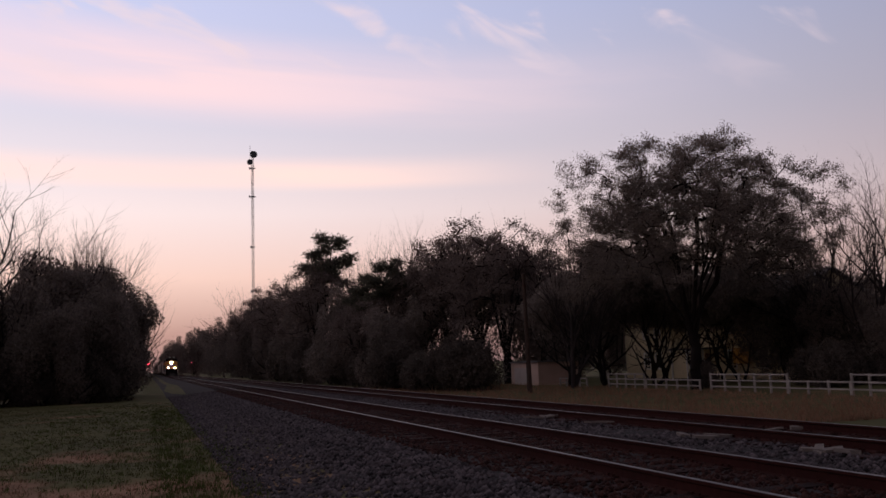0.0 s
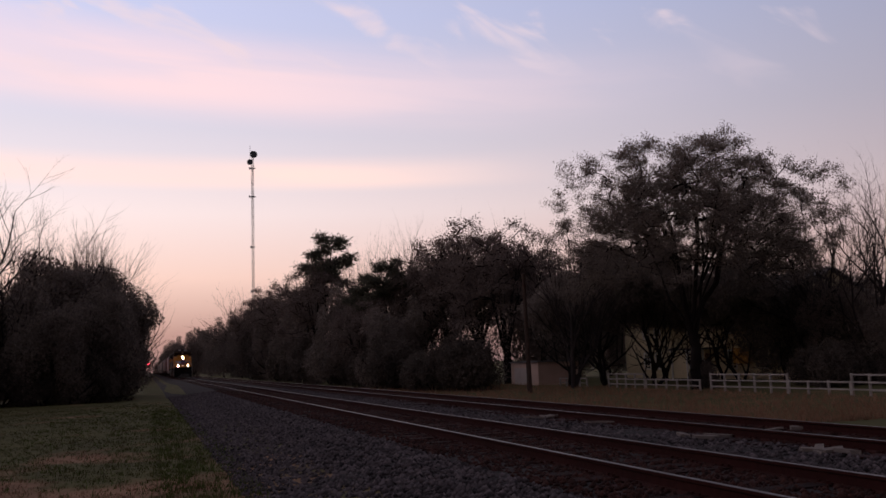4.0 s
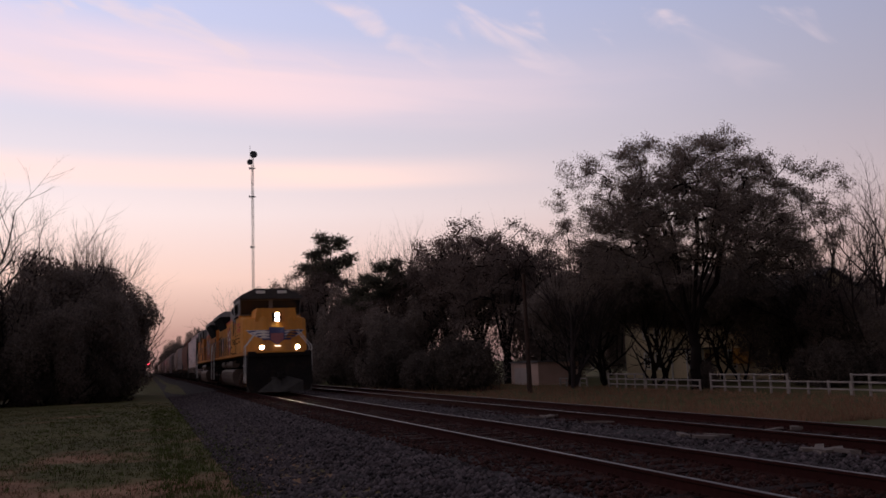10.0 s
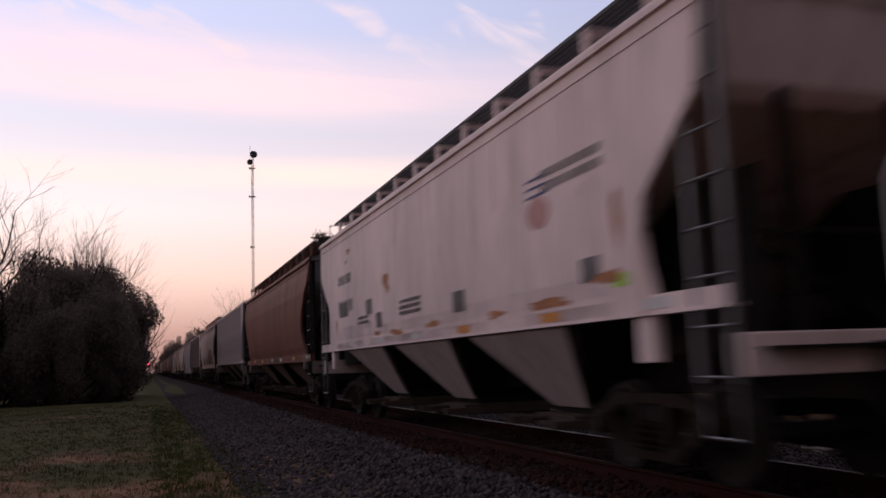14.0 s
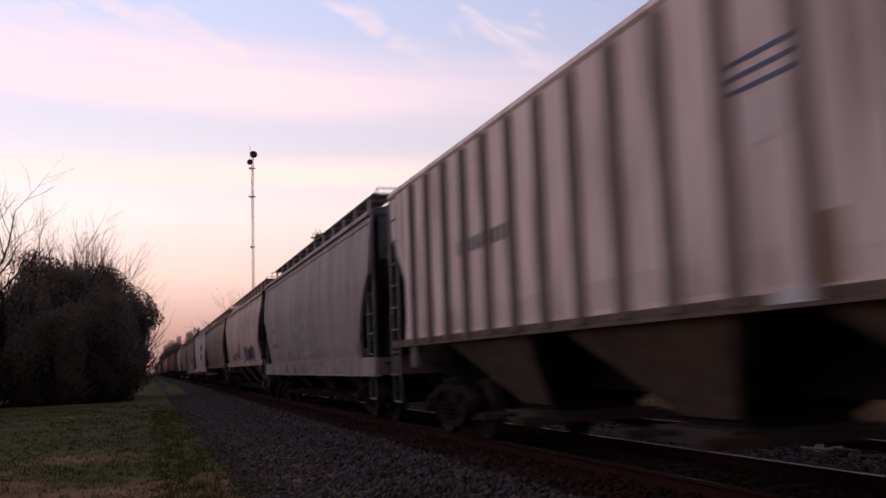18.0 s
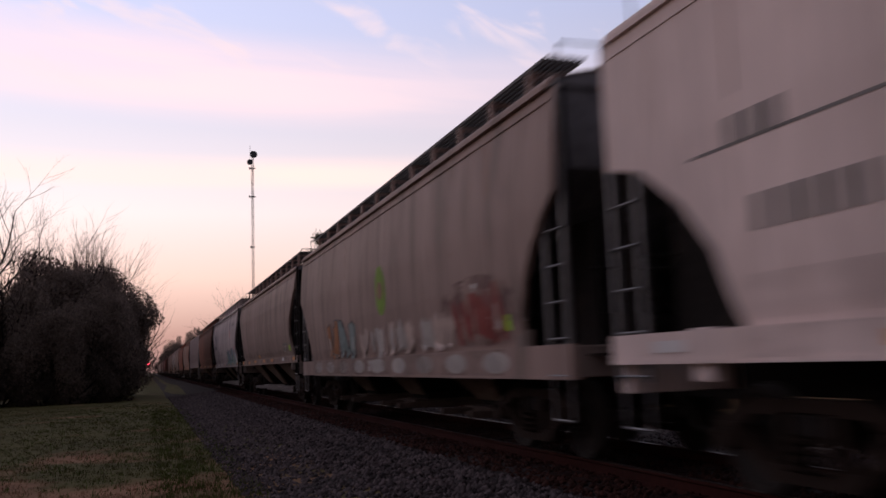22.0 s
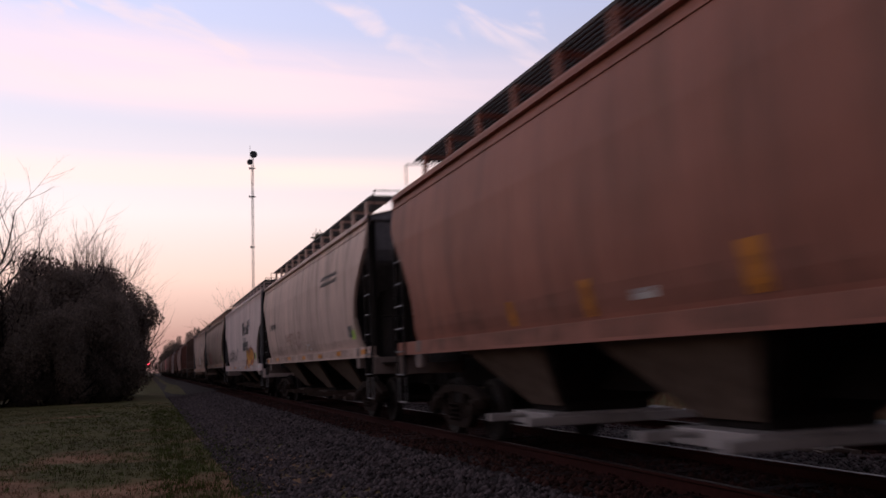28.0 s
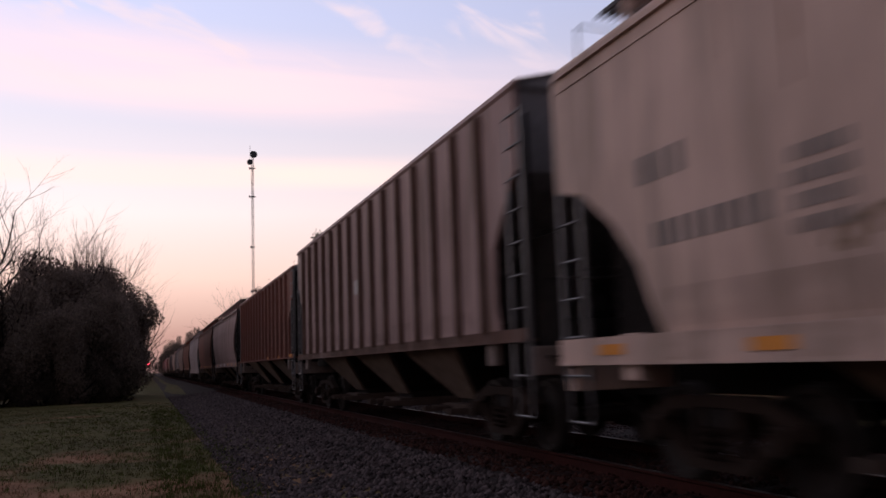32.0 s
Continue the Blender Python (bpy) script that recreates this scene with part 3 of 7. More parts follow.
    for key, seed in (("s1", 73), ("s2", 79)):
        rng = random.Random(seed)
        segs, tips = grow(rng, 0.5, 3, [6, 4, 3], (25, 60), 0.1, trunk_r=0.03, ratio=0.6)
        pts = lobes_points([(0, 0, .45, .5, .45, .42), (.35, 0, .3, .4, .36, .34), (-.35, 0, .32, .42, .36, .36)], 9000, seed, 8)
        TREES[key] = (wood_mesh("trunk", segs), leaf_mesh("crown", pts, 0.026, seed), LEAF_S, "low dark shrub under the trees", BARK)


def plant(key, x, y, height, turn, wide=1.0, name="tree", group=""):
    wood, crown, leafmat, label, bark = TREES[key]
    at = Matrix.Translation((x, y, ground_z(x, y) - 0.05)) @ Euler((0, 0, turn)).to_matrix().to_4x4() @ Matrix.Diagonal((height * wide, height * wide, height, 1))
    t = thing(name, label, "shrub" if key[0] == "s" else "tree", group, at)
    put("trunk", wood, bark, t)
    if crown:
        put("twig_crown" if key[0] in "bw" else "crown", crown, leafmat, t)
    return t


BEHIND = [("d", 42.4, 88, 9.6), ("d", 43.5, 84, 9.9), ("d", 49.8, 90, 10.0), ("d", 54.3, 92, 10.4), ("d", 56.5, 90, 9.8), ("d", 58.2, 88, 10.3), ("d", 58.8, 84, 8.1), ("d", 59.6, 80, 9.2), ("d", 60.0, 76, 10.4), ("d", 60.2, 72, 9.6), ("d", 60.1, 68, 10.3), ("d", 59.7, 64, 8.3), ("d", 58.7, 60, 9.2)]


def plant_all():
    r = random.Random(8)
    # kind, x, y, height
    right = [("d", 19, 365.4, 20.0), ("d", 21, 328.6, 18.5), ("d", 20, 255.4, 16.9), ("d", 22, 236.9, 17.5), ("d", 20, 183.9, 15.8), ("e", 22, 176.2, 17.2), ("d", 21, 152.9, 15.7), ("e", 22, 145.5, 16.7), ("d", 23, 137.2, 17.3), ("e", 22, 119.3, 15.7), ("p", 24, 120.8, 19.5), ("d", 21, 98.0, 11.6), ("e", 20, 85.4, 8.2), ("p", 24, 90.6, 12.8), ("p", 23, 94.7, 11.3)]
    right += [("d", 20, 78.7, 7.6), ("d", 24, 83.3, 8.8), ("e", 28, 90.6, 13.9), ("e", 31, 90.4, 16.3), ("e", 32, 84.5, 15.9), ("e", 32, 77.0, 15.0), ("d", 37, 82, 13.6), ("b", 27, 116.0, 17.5), ("b", 28, 113.1, 16.6), ("b", 27, 97.4, 17.2), ("b", 24, 242.5, 23.7), ("b", 29, 91.1, 16.2), ("b", 30, 98.6, 17.0)]
    right += [("d", 7.1, 430, 13.5), ("d", 10.4, 420, 16.0), ("d", 12.3, 360, 15.2), ("d", 14.1, 300, 14.5)]
    yard = [("y", 30.9, 62, 8.9), ("y", 32.5, 60, 9.0), ("y", 34.6, 62, 11.6), ("y", 36.2, 59, 11.4), ("y", 40.2, 63, 9.8), ("y", 42.2, 58, 9.3), ("y", 41.5, 54.5, 9.8), ("d", 43.6, 53, 9.0), ("y", 38.6, 57, 9.0), ("d", 45.5, 52, 7.9), ("e", 44.3, 48, 7.3), ("d", 43.8, 46, 6.4), ("d", 42.7, 43, 4.9), ("y", 42.6, 70, 10.4), ("d", 42.4, 41, 5.3), ("w", 43.3, 45.6, 14.4), ("w", 44.6, 44.4, 12.4), ("b", 45.2, 50, 13.1), ("b", 48.5, 58, 14.5), ("b", 28.9, 58, 11.9), ("b", 45.5, 52, 12.0)]
    yard += BEHIND
    # the row from (-11, 55) on, left of view, is added to block glow
    left = [("d", -5.8, 60, 9.4), ("d", -8.0, 62, 7.9), ("d", -4.2, 62, 9.2), ("d", -2.8, 62, 8.5), ("y", -2.0, 66, 8.0), ("y", -1.9, 72, 7.6), ("d", -9.9, 60, 8.6), ("d", -2.7, 57, 7.2), ("d", -6.3, 56, 6.5), ("d", -4.5, 55.5, 6.1), ("w", -8.9, 62, 13.4), ("w", -10.2, 60, 13.8), ("w", -5.4, 68, 12.4), ("w", -4.4, 70, 12.9), ("b", -4.1, 69, 11.6), ("b", -5.3, 67, 11.5), ("b", -9.3, 61, 11.0), ("b", -2.6, 70, 10.6), ("w", -1.9, 70, 9.2), ("d", -11.0, 55, 9.3), ("d", -12.2, 48, 8.8), ("d", -15.5, 44.5, 8.8), ("d", -15.5, 39, 9.6), ("d", -18.0, 35, 10.1), ("d", -19.5, 30, 9.5), ("d", -21.5, 26, 10.1), ("d", -23.0, 21, 9.8), ("d", -25.0, 16, 9.3), ("d", -26.0, 11, 10.0), ("d", -27.5, 5, 9.5), ("d", -28.0, 0, 9.8), ("d", -28.5, -6, 9.4)]
    # unseen trees added along the line behind the bushes, to shade the far cars
    left += [("d", (-8.5 if k < 6 else -6.8) - 1.3 * (k % 3), 80 + 11 * k + max(0, k - 24) * 7, (12.2 if k < 6 else 16.5) + 1.1 * (k % 4)) for k in range(38)]
    for rows, group in ((right, "trees along the line"), (yard, "trees of the yard"), (left, "trees beside the grass")):
        for kind, x, y, h in rows:
            key = kind + {"d": "12", "e": "12", "p": "12", "b": "123", "y": "12", "w": "12"}[kind][r.randrange(3 if kind == "b" else 2)]
            wide = {"d": r.uniform(0.75, 0.95), "e": r.uniform(0.85, 1.0), "p": 1.0, "b": r.uniform(0.8, 1.1), "y": r.uniform(0.85, 1.0), "w": 1.0}[kind]
            plant(key, x, y, h * 1.03, r.uniform(0, 6.28), wide, "tree", group)
    shrubs = [(21.9, 221.3, 7.9), (19.8, 172.6, 11.2), (21.6, 165.0, 7.4), (21.2, 144.1, 8.6), (21.1, 128.8, 6.7), (21.0, 116.6, 7.9), (20.7, 104.9, 6.5), (21.4, 99.7, 4.3), (21.9, 94.5, 5.5), (20.7, 83.3, 5.8), (19.8, 74.3, 6.0), (20.8, 73.1, 5.2), (20.6, 68.1, 3.7), (20.9, 65.3, 4.3), (22.2, 62.8, 5.2), (23.4, 63.3, 4.8)]
    shrubs += [(33.0, 47.6, 2.2), (38.6, 44.6, 3.0), (36.7, 40.9, 3.1), (38.8, 43.0, 3.4), (40.7, 43.5, 3.2), (41.4, 42.8, 3.1), (42.3, 42.3, 2.4), (40.1, 38.8, 2.6)]
    shrubs += [(-2.2, 58.5, 4.2), (-3.4, 56.2, 3.6), (-5.6, 55.5, 3.4), (-7.8, 55.8, 4.0), (-9.6, 56.0, 4.6), (-3.0, 63, 3.4), (-11.5, 54, 4.2)]
    for x, y, h in shrubs:
        plant("s" + r.choice("12"), x, y, h, r.uniform(0, 6.28), r.uniform(0.7, 0.85), "shrub", "undergrowth")


def big_tree():
    """The wide spreading tree behind the fence, limbs showing through clumped foliage."""
    segs, tips = crown_tree(7, 950, (0.5, 0, 9.9), (9.2, 7.6, 6.0), 3.6, 18, 0.31, -0.25, 0.26)
    t = thing("tree", "large spreading tree with clumped dark leaves behind the fence", "tree", at=pose(31.9, 46.9, -1.05))
    put("trunk", wood_mesh("trunk", segs), BARK, t)
    put("crown", leaf_mesh("crown", scatter(tips, 290000, 0.2, 5, 0.75, 1.2), 0.05, 5), LEAF, t)


def fence():
    paint_w = mat("peeling_white_fence_paint", (0.23, 0.195, 0.175), 0.7, var=0.3, fine=9, broad=1.2, bump=0.2, tint=(0.16, 0.14, 0.13), tint_scale=2.5)
    r = random.Random(4)
    high, low = (0.0, (0.96, 0.62, 0.28)), (-0.34, (0.62, 0.28))
    for y0, y1, (top, rails) in ((27.6, 30.9, low), (31.05, 33.2, high), (33.3, 37.5, low), (37.6, 44.1, high), (45.2, 51.2, low), (51.4, 56.2, high), (59.5, 64.0, low)):
        f = thing("fence", "white painted board fence, low rails on posts" if top else "white painted three-rail board gate panel on posts", "fence", "white yard fence", pose(31, 0, -1.0))
        n = max(2, round((y1 - y0) / 1.25))
        for k in range(n + 1):
            y = y0 + (y1 - y0) * k / n
            bm = bmesh.new()
            box(bm, -0.05, 0.05, y - 0.05, y + 0.05, -0.1, 1.0 + top + r.uniform(0, 0.04), 0.008)
            part("post", bm, paint_w, f)
            if k < n:
                for z in rails:
                    bm = bmesh.new()
                    box(bm, -0.075, -0.05, y, y + (y1 - y0) / n, z - 0.04 + r.uniform(-.02, .01), z + 0.035, 0.004)
                    part("rail", bm, paint_w, f)


def house():
    wall = mat("cream_clapboard", (0.56, 0.45, 0.29), 0.8, var=0.15, fine=6, broad=0.8, bump=0.2)
    roofm = mat("grey_shingle_roof", (0.10, 0.09, 0.09), 0.9, var=0.3, fine=9, broad=1, bump=0.5)
    trim = mat("house_white_trim", (0.6, 0.58, 0.55), 0.7, var=0.1, bump=0.05)
    glass = mat("dark_window_glass", (0.02, 0.02, 0.025), 0.08, var=0.1, bump=0.0)
    wood = mat("brown_door_wood", (0.14, 0.07, 0.035), 0.6, var=0.3, bump=0.2, stretch=(1, 6, 1))
    h = thing("house", "cream two-storey house half hidden behind trees", "house", at=pose(49.5, 66, -1.0))
    bm = bmesh.new()
    box(bm, -4, 5, -11, 12.6, 0, 5.8)
    prism(bm, [(-4, 5.8), (5, 5.8), (0.5, 8.4)], "y", -11, 12.6)
    part("wall", bm, wall, h)
    for k in range(20):
        bm = bmesh.new()
        prism(bm, [(-4.012, 0.3 + k * 0.27), (-4.04, 0.3 + k * 0.27), (-4.012, 0.56 + k * 0.27)], "y", -11, 12.6)
        part("clapboard", bm, wall, h)
    for s in (-1, 1):
        bm = bmesh.new()
        prism(bm, [(0.5, 8.5), (0.5, 8.36), (0.5 + s * 5.1, 5.4), (0.5 + s * 5.1, 5.54)], "y", -11.5, 13.1)
        part("roof", bm, roofm, h)
    for y in (-8.5, -4.5, 1.2, 6.6, 8.6):
        for z in (0.9, 3.8):
            w = thing_part("window", h)
            bm = bmesh.new()
            box(bm, -4.03, -4.0, y - 0.45, y + 0.45, z, z + 1.4)
            part("pane", bm, glass, w)
            bm = bmesh.new()
            for a, b, c, d in ((-.55, -.45, -.1, 1.5), (.45, .55, -.1, 1.5), (-.45, .45, -.1, 0.0), (-.45, .45, 1.4, 1.5), (-.02, .02, 0, 1.4)):
                box(bm, -4.06, -4.0, y + a, y + b, z + c, z + d)
            part("frame", bm, trim, w)
    bm = bmesh.new()
    box(bm, -4.05, -4.0, -1.6, -0.7, 0.1, 2.15)
    part("door", bm, wood, h, "brown wooden front door")
    bm = bmesh.new()
    box(bm, -6.2, -4.0, -3.5, 1.5, 2.5, 2.65)
    part("porch_roof", bm, roofm, h)
    for y in (-3.3, -1.0, 1.3):
        bm = bmesh.new()
        box(bm, -6.1, -5.98, y - .06, y + .06, 0, 2.5)
        part("porch_post", bm, trim, h)
    bm = bmesh.new()
    box(bm, -4.06, -4.03, -6.9, -4.6, 1.25, 2.5)
    part("lit_window", bm, glow_mat("dim_warm_window", (1.0, 0.42, 0.12), 0.02), h, "dimly lit warm window")
    bm = bmesh.new()
    bmesh.ops.create_uvsphere(bm, u_segments=10, v_segments=6, radius=0.07, matrix=Matrix.Translation((-4.15, -11.0 + 0.2, 3.1)))
    part("porch_bulb", bm, glow_mat("porch_bulb_glow", (1.0, 0.93, 0.8), 6.0), h, "small lit porch bulb")
    s = thing("shed", "small pale shed with a flat roof beside the fence", "shed", at=pose(32.5, 70.5, -1.05))
    bm = bmesh.new()
    box(bm, -1.6, 2.2, -2.6, 3.2, 0, 1.95)
    part("wall", bm, mat("pale_shed_siding", (0.40, 0.27, 0.22), 0.8, var=0.2, bump=0.2), s)
    bm = bmesh.new()
    box(bm, -1.75, 2.35, -2.75, 3.35, 1.95, 2.06)
    part("roof", bm, roofm, s)
    bm = bmesh.new()
    box(bm, -1.64, -1.6, -0.4, 2.4, 0.05, 1.5)
    part("door", bm, mat("shed_door_paint", (0.34, 0.27, 0.24), 0.7, var=0.2, bump=0.1), s)


def thing_part(name, parent):
    e = new(name)
    e.parent = parent
    e.empty_display_size = 0.1
    return e


def pole_and_tower():
    wood = mat("utility_pole_wood", (0.05, 0.032, 0.026), 0.95, var=0.35, fine=8, broad=1, bump=0.5, stretch=(1, 1, 0.15))
    p = thing("utility_pole", "old dark wooden pole standing beside the siding", "pole", at=pose(23.2, 52.4, -1.05, 0, -0.6, 0))
    bm = bmesh.new()
    rod(bm, (0, 0, -0.3), (0, 0, 7.75), 0.17, 12, 0.11)
    part("shaft", bm, wood, p)
    bm = bmesh.new()
    box(bm, -0.06, 0.06, -0.12, 0.12, 6.9, 7.02)
    part("bracket", bm, RUST, p)
    steel = mat("galvanised_tower_steel", (0.30, 0.29, 0.30), 0.6, 0.5, var=0.2, bump=0.05)
    dishm = mat("dark_antenna_dish", (0.05, 0.05, 0.06), 0.6, var=0.2, bump=0.05)
    t = thing("radio_tower", "slender steel lattice radio mast with dark dish antennas", "tower", at=pose(25.5, 230, -1.0))
    H, W = 59.0, 0.34
    cor = [(W * math.cos(a), W * math.sin(a)) for a in (0.4, 0.4 + 2.094, 0.4 + 4.189)]
    for x, y in cor:
        bm = bmesh.new()
        rod(bm, (x, y, 0), (x, y, H), 0.048, 6)
        part("leg", bm, steel, t)
    bm = bmesh.new()
    for k in range(59):
        for i in range(3):
            a, b = cor[i], cor[(i + 1) % 3]
            rod(bm, (*a, k), (*b, k + 1), 0.025, 4)
            rod(bm, (*a, k), (*b, k), 0.02, 4)
    tagged(part("lattice_brace", bm, steel, t), kind="stuff")
    for z, x, r in ((58.0, 0.25, 0.95), (55.9, -0.75, 0.75)):
        bm = bmesh.new()
        rod(bm, (x, -0.7, z), (x, -0.15, z), r, 24, r * 0.86)
        rod(bm, (x, -0.15, z), (x, 0.3, z), r * 0.5, 16, 0.15)
        part("dish", bm, dishm, t, "dark round dish antenna")
    for z, r in ((54.4, 0.75), (46.8, 0.8), (33.5, 0.55), (22.0, 0.5)):
        bm = bmesh.new()
        pts = [(r * math.cos(i * math.pi / 6), r * math.sin(i * math.pi / 6), z) for i in range(13)]
        pipe(bm, pts, 0.07, 5)
        rod(bm, (-r, 0, z), (r, 0, z), 0.07, 5)
        box(bm, -r - .15, -r + .15, -.15, .15, z - .3, z + .3)
        part("antenna_ring", bm, steel, t)
    bm = bmesh.new()
    rod(bm, (-0.6, 0, 57), (-0.6, 0, 60.5), 0.05, 5)
    part("whip_antenna", bm, steel, t)
    lamp = glow_mat("red_signal_lamp", (1.0, 0.02, 0.04), 60.0)
    for x, h in ((0.15, 3.45), (13.2, 3.4)):
        y = 262 if x < 1 else 310
        x, h = (0.15, 3.45) if x < 1 else (13.2, 3.85)
        g = ground_z(x, y)
        s = thing("signal_mast", "railway signal mast showing a red light", "signal", "red trackside signals", pose(x, y, g))
        bm = bmesh.new()
        rod(bm, (0, 0, 0), (0, 0, h - g + 0.6), 0.07, 8)
        part("mast", bm, steel, s)
        bm = bmesh.new()
        rod(bm, (0, -0.05, h - g), (0, 0.1, h - g), 0.42, 20)
        part("target_plate", bm, dishm, s)
        bm = bmesh.new()
        rod(bm, (0, -0.14, h - g), (0, -0.06, h - g), 0.3, 16)
        part("lamp", bm, lamp, s, "glowing red signal lamp")


build_protos()
plant_all()
big_tree()
fence()
house()
pole_and_tower()
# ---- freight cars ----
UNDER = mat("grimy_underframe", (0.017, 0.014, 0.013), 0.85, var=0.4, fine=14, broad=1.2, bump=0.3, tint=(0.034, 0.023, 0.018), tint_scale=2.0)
CASTING = mat("dusty_truck_casting", (0.022, 0.014, 0.011), 0.8, var=0.4, fine=14, broad=1.5, bump=0.3)
WHEEL = mat("wheel_steel", (0.018, 0.013, 0.011), 0.7, 0.2, var=0.3, fine=14, broad=2, bump=0.15)
GALV = mat("galvanised_grating", (0.15, 0.145, 0.15), 0.55, 0.6, var=0.25, fine=20, broad=2, bump=0.1)
YELLOW = mat("yellow_reflector", (0.58, 0.215, 0.022), 0.45, var=0.2, bump=0.05)
WHITE = mat("white_reflector", (0.55, 0.53, 0.53), 0.45, var=0.15, bump=0.05)
RED = mat("red_marking", (0.55, 0.06, 0.06), 0.5, var=0.15, bump=0.05)
INK = mat("faded_black_lettering", (0.15, 0.135, 0.13), 0.7, var=0.4, fine=9, broad=2, bump=0.05)
BLUE = mat("blue_emblem_paint", (0.085, 0.095, 0.19), 0.6, var=0.2, bump=0.05)
LIME = mat("lime_tag_paint", (0.33, 0.6, 0.03), 0.5, var=0.2, bump=0.05)
# end sheets: grime and the shade between cars, put into one grey
END_DIM = mat("grimy_shaded_end_sheet", (0.15, 0.145, 0.155), 0.75, var=0.4, fine=6, broad=0.8, bump=0.1, tint=(0.27, 0.26, 0.28), tint_scale=1.2, tint_amount=0.6)
PALEGATE = mat("galvanised_outlet_gate", (0.36, 0.33, 0.32), 0.6, 0.2, var=0.35, fine=6, broad=1.5, bump=0.1)
GRATE = mat("dark_roof_grating", (0.055, 0.053, 0.055), 0.7, 0.3, var=0.25, bump=0.1)
# bay sides: dirt plus the shade of their down-facing slope, in one colour
BAYS = mat("dirty_shaded_bay_steel", (0.16, 0.116, 0.092), 0.85, var=0.4, fine=6, broad=0.7, bump=0.1, tint=(0.055, 0.038, 0.03), tint_scale=1.5)
DIRTY_SILL = mat("grimy_end_sill", (0.19, 0.145, 0.13), 0.75, var=0.4, fine=5, broad=0.8, bump=0.1, tint=(0.07, 0.05, 0.042), tint_scale=1.6)
GATE = mat("dark_outlet_gate", (0.07, 0.05, 0.042), 0.85, var=0.4, fine=6, broad=0.9, bump=0.1)
RIB_BROWN = mat("dark_brown_rib", (0.11, 0.066, 0.054), 0.85, var=0.4, fine=5, broad=0.6, bump=0.1, stretch=(1, 1, 0.4), tint=(0.2, 0.155, 0.14), tint_scale=1.2)
FOAM = mat("green_disc_paint", (0.14, 0.24, 0.03), 0.7, var=0.4, bump=0.05)


def paint(name, base, grime=(0.07, 0.055, 0.048), amount=0.55, rough=0.62, var=0.24, cut=0.5):
    base = (base[0] * 1.13, base[1] * 0.995, base[2] * 1.01)
    return mat("paint_" + name, base, rough, var=var, fine=5, broad=0.5, bump=0.06, stretch=(1, 2.2, 0.32), tint=grime, tint_amount=amount, tint_scale=1.3, tint_cut=cut, spec=0.2)


WHEELS = []      # every wheelset with its place on its truck and its radius
HL = 8.5        # half a car's length over its end sills
PROFILES = {    # half-width by height, cut-back of the side sheets at the ends by height, underside of the side sill
    "curved": dict(w=[(1.5, 1.40), (1.75, 1.48), (2.2, 1.56), (2.7, 1.6), (3.3, 1.6), (3.75, 1.56), (4.12, 1.49)],
                   e=[(1.5, 1.12), (1.9, 1.28), (2.2, 1.33), (2.5, 1.24), (2.9, 0.93), (3.25, 0.52), (3.55, 0.2), (4.12, 0.14)], sill=(1.36, 1.56, 1.47)),
    "flat": dict(w=[(1.68, 1.50), (2.0, 1.52), (3.0, 1.54), (4.2, 1.52)],
                 e=[(1.68, 1.15), (2.3, 1.3), (2.6, 1.22), (3.3, 0.35), (3.45, 0.28), (4.2, 0.22)], sill=(1.56, 1.72, 1.5)),
    "deep": dict(w=[(1.32, 1.45), (1.6, 1.5), (2.2, 1.56), (3.0, 1.59), (3.6, 1.56), (4.2, 1.5)],
                 e=[(1.32, 1.25), (1.7, 1.28), (2.2, 1.0), (2.5, 0.76), (2.8, 0.42), (3.0, 0.12), (4.2, 0.09)], sill=(0.98, 1.34, 1.51)),
    "plated": dict(w=[(1.36, 1.44), (1.62, 1.49), (2.1, 1.525), (3.0, 1.54), (4.2, 1.52)],
                   e=[(1.36, 1.92), (2.0, 1.68), (2.44, 1.28), (2.83, 0.7), (2.97, 0.12), (4.2, 0.09)], sill=(1.13, 1.38, 1.52)),
    "ribbed": dict(w=[(1.55, 1.50), (4.22, 1.50)],
                   e=[(1.55, 1.0), (1.9, 1.1), (2.6, 1.08), (3.3, 0.5), (3.5, 0.26), (4.22, 0.22)], sill=(1.5, 1.6, 1.505)),
    "tall": dict(w=[(1.5, 1.50), (4.5, 1.50)],
                 e=[(1.5, 1.0), (1.9, 1.1), (2.6, 1.08), (3.3, 0.5), (3.5, 0.26), (4.5, 0.22)], sill=(1.42, 1.56, 1.515)),
}


def lerp(table, z):
    xs, ys = zip(*table)
    return float(np.interp(z, xs, ys))


